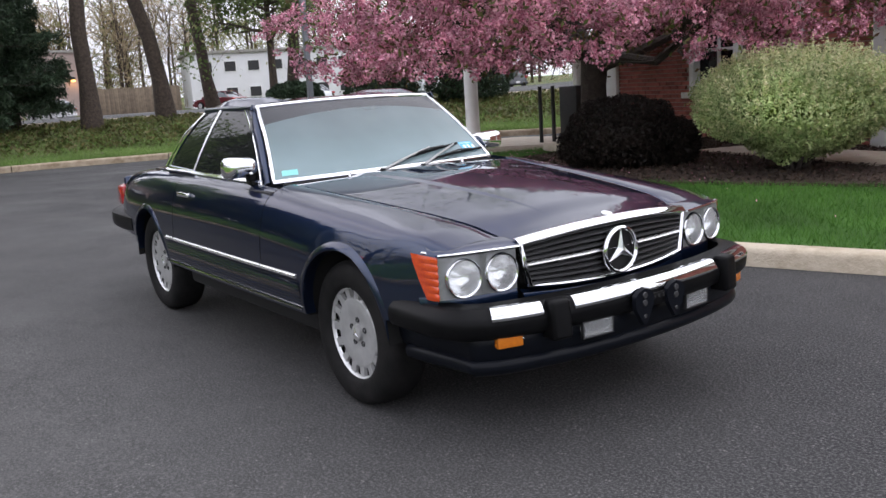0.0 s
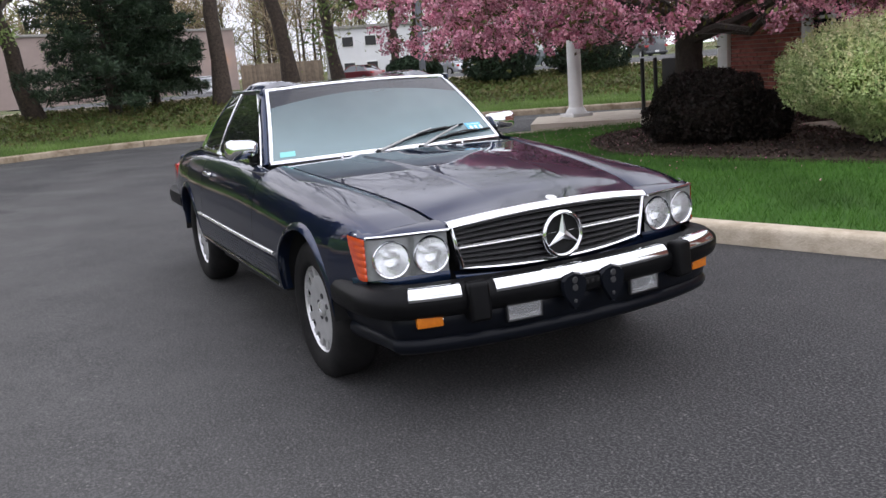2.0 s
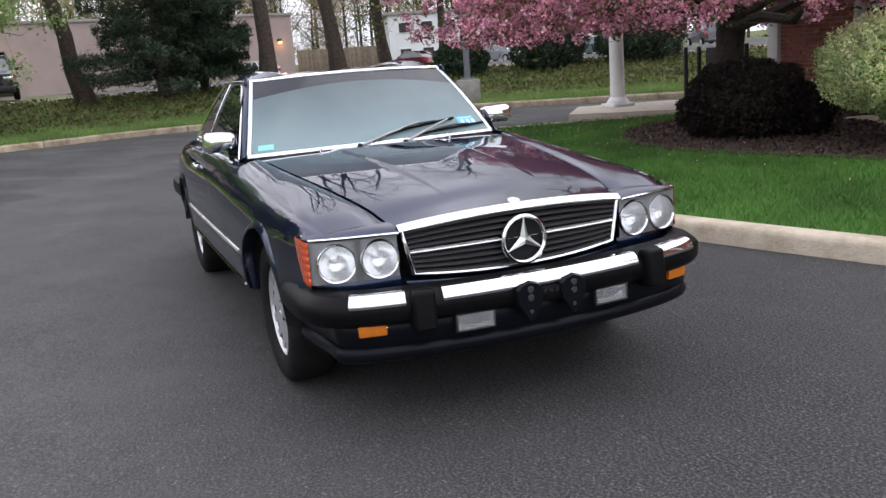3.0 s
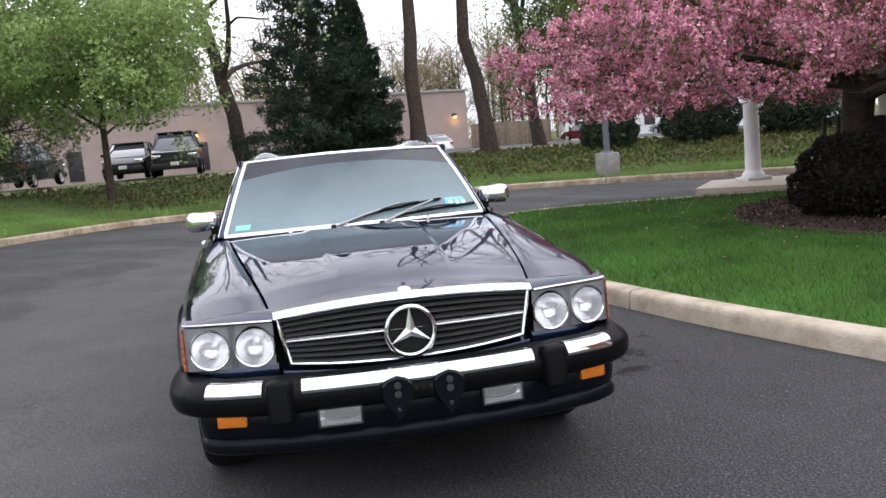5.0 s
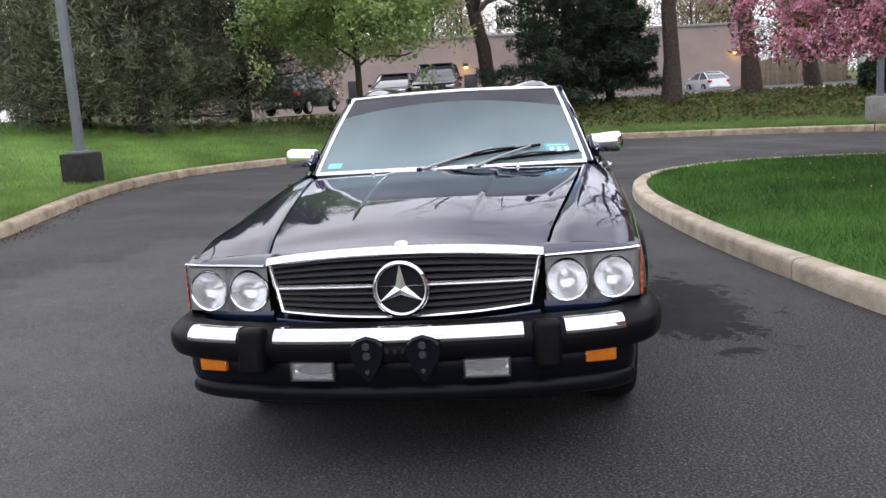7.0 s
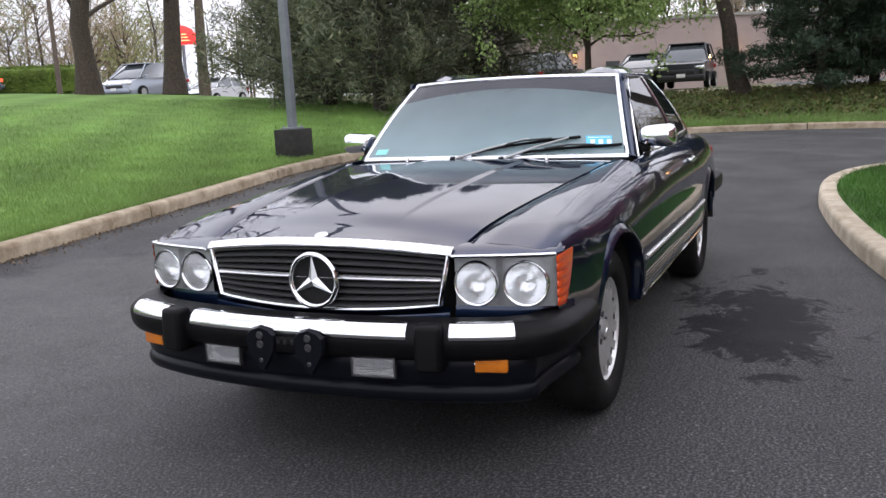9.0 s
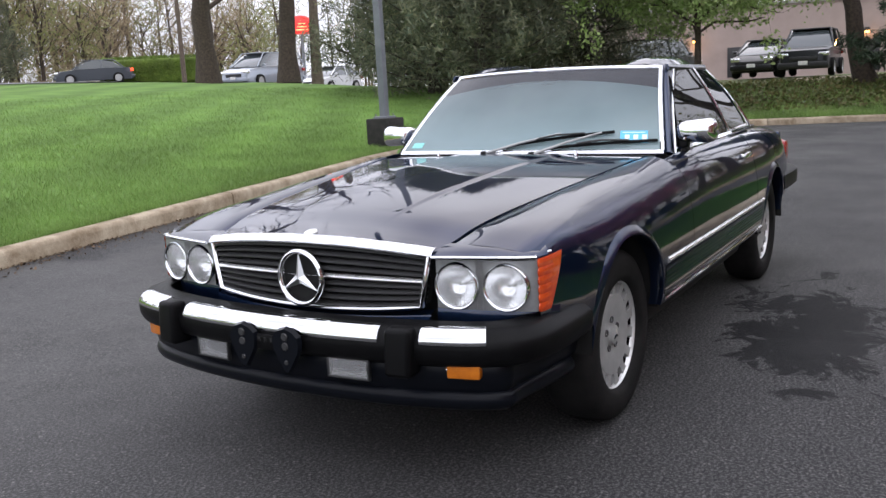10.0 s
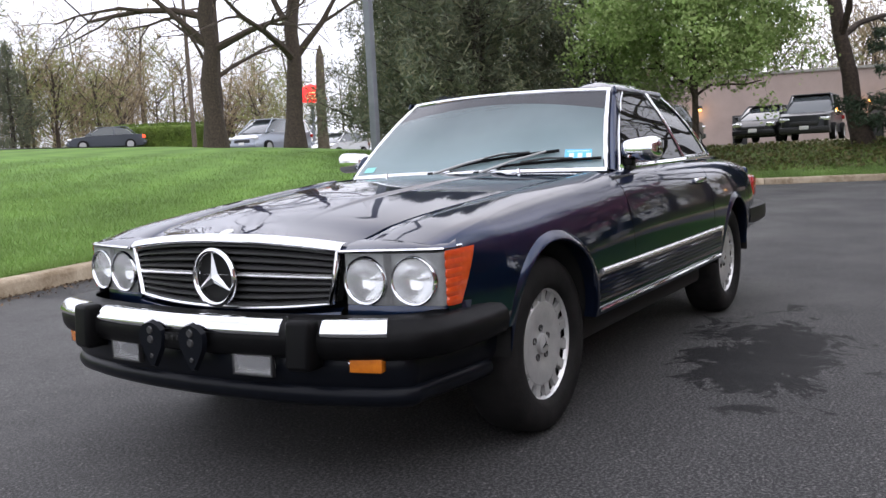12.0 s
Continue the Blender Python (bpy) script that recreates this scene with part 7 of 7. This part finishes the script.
# ---- parked vehicles ----
def vehicle(name, x, y, rz, body, roofline, width, colour, label, glass=None, clad=None, z=None, tail=False):
    """A parked vehicle from its side outline (x from the rear, z): body below the belt, tapered cabin above."""
    z = ground_z(x, y) + 0.04 if z is None else z
    e = thing(name, pose(x, y, z, 0, 0, rz), label, "car", "parked vehicles")
    ln = max(p[0] for p in body)

    def loft(outline, w0, w1, z0, z1, inset=0.0):
        vs, n = [], len(outline)
        rows = (-1.0, -0.94, -0.8, 0.8, 0.94, 1.0)
        for q in rows:
            sh = 0.94 if abs(q) > 0.97 else (0.99 if abs(q) > 0.9 else 1.0)
            cx, cz = ln / 2, (z0 + z1) / 2
            for px, pz in outline:
                u = min(max((pz - z0) / (z1 - z0), 0), 1)
                w = (w0 + (w1 - w0) * u) / 2
                endw = 1 - 0.16 * abs((px - cx) / (ln / 2)) ** 5
                vs.append((cx + (px - cx) * (1 if sh == 1 else 0.985 if sh > 0.95 else 0.96) - ln / 2, q * w * endw, cz + (pz - cz) * (1 if sh == 1 else sh + 0.01)))
        fs = [(i * n + j, i * n + (j + 1) % n, (i + 1) * n + (j + 1) % n, (i + 1) * n + j) for i in range(len(rows) - 1) for j in range(n)]
        fs += [tuple(range(n))[::-1], tuple((len(rows) - 1) * n + j for j in range(n))]
        return vs, fs
    zb = max(p[1] for p in body)
    v, f = loft(body, width, width * 0.97, 0.2, zb)
    bm = bmesh.new()
    bv = [bm.verts.new(q) for q in v]
    for q in f:
        bm.faces.new([bv[k] for k in q])
    part("body", bm, colour, e, sharp=40)
    zr = max(p[1] for p in roofline)
    v, f = loft(roofline, width * 0.93, width * 0.72, zb - 0.05, zr)
    bm = bmesh.new()
    bv = [bm.verts.new(q) for q in v]
    for q in f:
        bm.faces.new([bv[k] for k in q])
    part("cabin", bm, GLASS_DARK, e, "dark windows", sharp=40)
    top = [(px, pz) for px, pz in roofline if pz > zr - 0.14]
    x0, x1 = min(p[0] for p in top) - ln / 2, max(p[0] for p in top) - ln / 2
    box_part("roof", ((x0 + x1) / 2, 0, zr + 0.005), (x1 - x0 + 0.06, width * 0.72, 0.05), colour, e, bevel=0.022)
    fl, rl = max(p[0] for p in roofline) - ln / 2, min(p[0] for p in roofline) - ln / 2
    for s in (1, -1):
        for xa, xt in ((fl, x1), (rl, x0), ((x0 + x1) / 2 - 0.1, (x0 + x1) / 2 - 0.1)):
            tube_part("pillar", [(xa, s * width * 0.455, zb - 0.03), (xt, s * width * 0.355, zr)], 0.035, colour, e, n=6)
    for xw in (ln * 0.2 - ln / 2, ln * 0.8 - ln / 2):
        for s in (1, -1):
            w = new("wheel")
            w.parent = e
            w.matrix_basis = pose(xw, s * (width / 2 - 0.1), 0.33, 0, 0, 0 if s > 0 else 180)
            tv, tf = lathe([(0.0, 0.05), (0.2, 0.06), (0.21, 0.1), (0.27, 0.115), (0.32, 0.1), (0.33, 0.0), (0.3, -0.1)], 24)
            mesh_ob("tyre", tv, [q[::-1] for q in tf], TYRE, w)
            rv, rf = lathe([(0.0, 0.085), (0.06, 0.09), (0.19, 0.075), (0.21, 0.105), (0.22, 0.09)], 20)
            mesh_ob("rim", rv, [q[::-1] for q in rf], SATIN, w)
    for s in (1, -1):
        box_part("headlamp", (ln / 2 - 0.16, s * width * 0.35, zb * 0.74), (0.24, width * 0.2, 0.15), REFLECTOR, e, bevel=0.04)
        box_part("tail_lamp", (-ln / 2 + 0.1, s * width * 0.39, zb * 0.82), (0.18, width * 0.15, 0.18), TAIL_GLOW if tail else RED_LENS, e, "lit red tail lamp" if tail else "", bevel=0.04)
        box_part("mirror", (fl - 0.35, s * (width / 2 + 0.06), zb + 0.06), (0.1, 0.18, 0.12), colour, e, bevel=0.03)
    box_part("grille", (ln / 2 - 0.02, 0, zb * 0.6), (0.06, width * 0.5, 0.16), BLACK_METAL, e, bevel=0.02)
    box_part("bumper", (ln / 2 - 0.05, 0, 0.42), (0.2, width * 0.9, 0.22), clad or colour, e, bevel=0.05)
    box_part("bumper", (-ln / 2 + 0.05, 0, 0.42), (0.2, width * 0.9, 0.22), clad or colour, e, bevel=0.05)
    for xx in (ln / 2 + 0.01 + 0.045, -ln / 2 - 0.055):
        box_part("plate", (xx, 0, 0.5), (0.012, 0.32, 0.14), WHITE_PAINT, e, "plain pale plate", bevel=0.002)
    return e


GLASS_DARK = mat("parked_glass", (0.05, 0.06, 0.065), 0.05, coat=1.0)
TAIL_GLOW = glow_mat("lit_tail_lamp", (1.0, 0.08, 0.03), 2.0)


def car_paint(name, c, metal=0.3, coat=1.0):
    return mat(name, c, 0.35, metal, coat=coat)


SEDAN_B = [(0.0, 0.35), (0.05, 0.75), (0.25, 0.93), (1.0, 0.96), (3.2, 0.93), (4.2, 0.82), (4.58, 0.66), (4.62, 0.4), (4.5, 0.22), (0.15, 0.22)]
SEDAN_R = [(0.55, 0.90), (1.15, 1.30), (1.6, 1.41), (2.3, 1.43), (2.75, 1.36), (3.55, 0.90)]
HATCH_B = [(0.0, 0.35), (0.04, 0.8), (0.12, 0.97), (1.0, 0.98), (3.2, 0.95), (4.0, 0.82), (4.3, 0.66), (4.35, 0.4), (4.2, 0.22), (0.15, 0.22)]
HATCH_R = [(0.12, 0.93), (0.5, 1.25), (1.2, 1.46), (1.9, 1.49), (2.5, 1.40), (3.45, 0.92)]
VAN_B = [(0.0, 0.35), (0.02, 0.95), (0.1, 1.05), (3.6, 1.05), (4.5, 0.95), (4.95, 0.76), (5.0, 0.42), (4.85, 0.22), (0.15, 0.22)]
VAN_R = [(0.08, 1.02), (0.3, 1.62), (0.7, 1.74), (2.9, 1.74), (3.3, 1.62), (4.15, 1.02)]
SUV_B = [(0.0, 0.4), (0.02, 0.95), (0.1, 1.08), (3.3, 1.08), (4.4, 1.04), (4.72, 0.95), (4.78, 0.45), (4.6, 0.28), (0.15, 0.28)]
SUV_R = [(0.06, 1.05), (0.25, 1.6), (0.55, 1.76), (2.5, 1.76), (2.85, 1.66), (3.45, 1.06)]
vehicle("suv", -34.3, -4.0, 2, SUV_B, SUV_R, 1.93, car_paint("dark_suv_paint", (0.02, 0.022, 0.025), 0.4, 0.3), "dark grey sport utility vehicle facing the bank", clad=BLACK_METAL)
vehicle("hatchback", -35.6, -6.0, -2, HATCH_B, HATCH_R, 1.8, car_paint("black_paint", (0.01, 0.01, 0.012), coat=0.25), "black hatchback parked by the beige wall")
vehicle("suv", -35.2, -10.2, 172, SUV_B, SUV_R, 1.9, car_paint("dark_green_paint", (0.012, 0.018, 0.016)), "dark green sport utility vehicle under the pines")
vehicle("hatchback", -66.5, 12.7, 195, HATCH_B, HATCH_R, 1.8, car_paint("white_hatch_paint", (0.68, 0.69, 0.7), 0.0), "white hatchback parked on the bank")
vehicle("sedan", -68.5, 26.5, 205, SEDAN_B, SEDAN_R, 1.82, car_paint("red_paint", (0.12, 0.008, 0.014)), "dark red saloon parked behind the bank")
vehicle("sedan", -66.0, 33.5, 200, SEDAN_B, SEDAN_R, 1.82, car_paint("silver_paint", (0.42, 0.44, 0.46), 0.6), "silver saloon parked behind the bank")
vehicle("hatchback", -62, 40.5, 200, HATCH_B, HATCH_R, 1.8, car_paint("grey_green_paint", (0.16, 0.2, 0.19), 0.5), "grey-green hatchback parked behind the trees")
vehicle("suv", -52, 44, 160, SUV_B, SUV_R, 1.9, car_paint("dark_grey_paint", (0.03, 0.033, 0.036)), "dark grey sport utility vehicle behind the cherry tree")
vehicle("van", -32.6, -30.6, 5, VAN_B, VAN_R, 1.95, car_paint("silver_blue_paint", (0.3, 0.33, 0.38), 0.5), "silver-blue people carrier in the far car park")
vehicle("hatchback", -38.2, -30.6, 5, HATCH_B, HATCH_R, 1.8, car_paint("white_paint_far", (0.68, 0.69, 0.7), 0.0), "white hatchback in the far car park")
vehicle("sedan", -33.6, -45.4, -41, SEDAN_B, SEDAN_R, 1.82, car_paint("slate_paint", (0.06, 0.07, 0.085), 0.4), "slate grey saloon with lit tail lamps", tail=True)


def hedge():
    x, y = -36.6, -43.4
    e = thing("hedge", pose(x, y, ground_z(x, y), 0, 0, 139), "long clipped green hedge in the car park", "hedge")
    rg = np.random.default_rng(8)
    bm = bmesh.new()
    add_box(bm, (0, 0, 0.85), (6.2, 1.2, 1.5), 0.2, None, 3)
    part("inner_mass", bm, LEAF_HEDGE, e)
    p = rg.uniform(-1, 1, (9000, 3))
    k = np.argmax(np.abs(p) * np.array([1, 1.4, 1.2]), axis=1)
    p[np.arange(len(p)), k] = np.sign(p[np.arange(len(p)), k])
    p = p * np.array([3.25, 0.68, 0.82]) + np.array([0, 0, 0.88]) + rg.normal(size=p.shape) * 0.04
    quads_ob("leaves", p, rg.uniform(0.07, 0.16, len(p)), LEAF_HEDGE, e, rng=rg)


hedge()


def red_sign():
    x, y = -50.5, -42.8
    z = ground_z(x, y)
    e = thing("sign", pose(x, y, z, 0, 0, 139), "lit red dome-shaped sign on a pole", "sign")
    tube_part("pole", [(0, 0, 0), (0, 0, 4.4)], 0.12, POLE_GREY, e)
    bm = bmesh.new()
    bmesh.ops.create_uvsphere(bm, u_segments=20, v_segments=10, radius=1.0)
    for q in bm.verts:
        q.co = Vector((q.co.x * 1.15, q.co.y * 0.3, max(q.co.z, -0.1) * 1.25 + 4.6))
    part("panel", bm, glow_mat("red_sign_face", (0.95, 0.03, 0.025), 0.9), e, "glowing red panel")
    for k in range(3):
        box_part("bar", (0, -0.31, 4.75 + 0.22 * k), (0.9 - 0.2 * k, 0.02, 0.08), glow_mat("sign_bar", (1.0, 0.6, 0.25), 1.0), e, bevel=0.005)


red_sign()
for x, y, h in ((-33.5, -37.5, 9), (-38, -66, 9)):
    z = ground_z(x, y)
    e = thing("utility_pole", pose(x, y, z - 0.3), "tall weathered wooden utility pole with a crossarm", "pole", "utility poles")
    tube_part("pole", [(0, 0, 0), (0.02, 0, h)], [0.14, 0.1], DEAD_WOOD, e)
    box_part("crossarm", (0, 0, h - 0.8), (0.1, 2.2, 0.12), DEAD_WOOD, e)
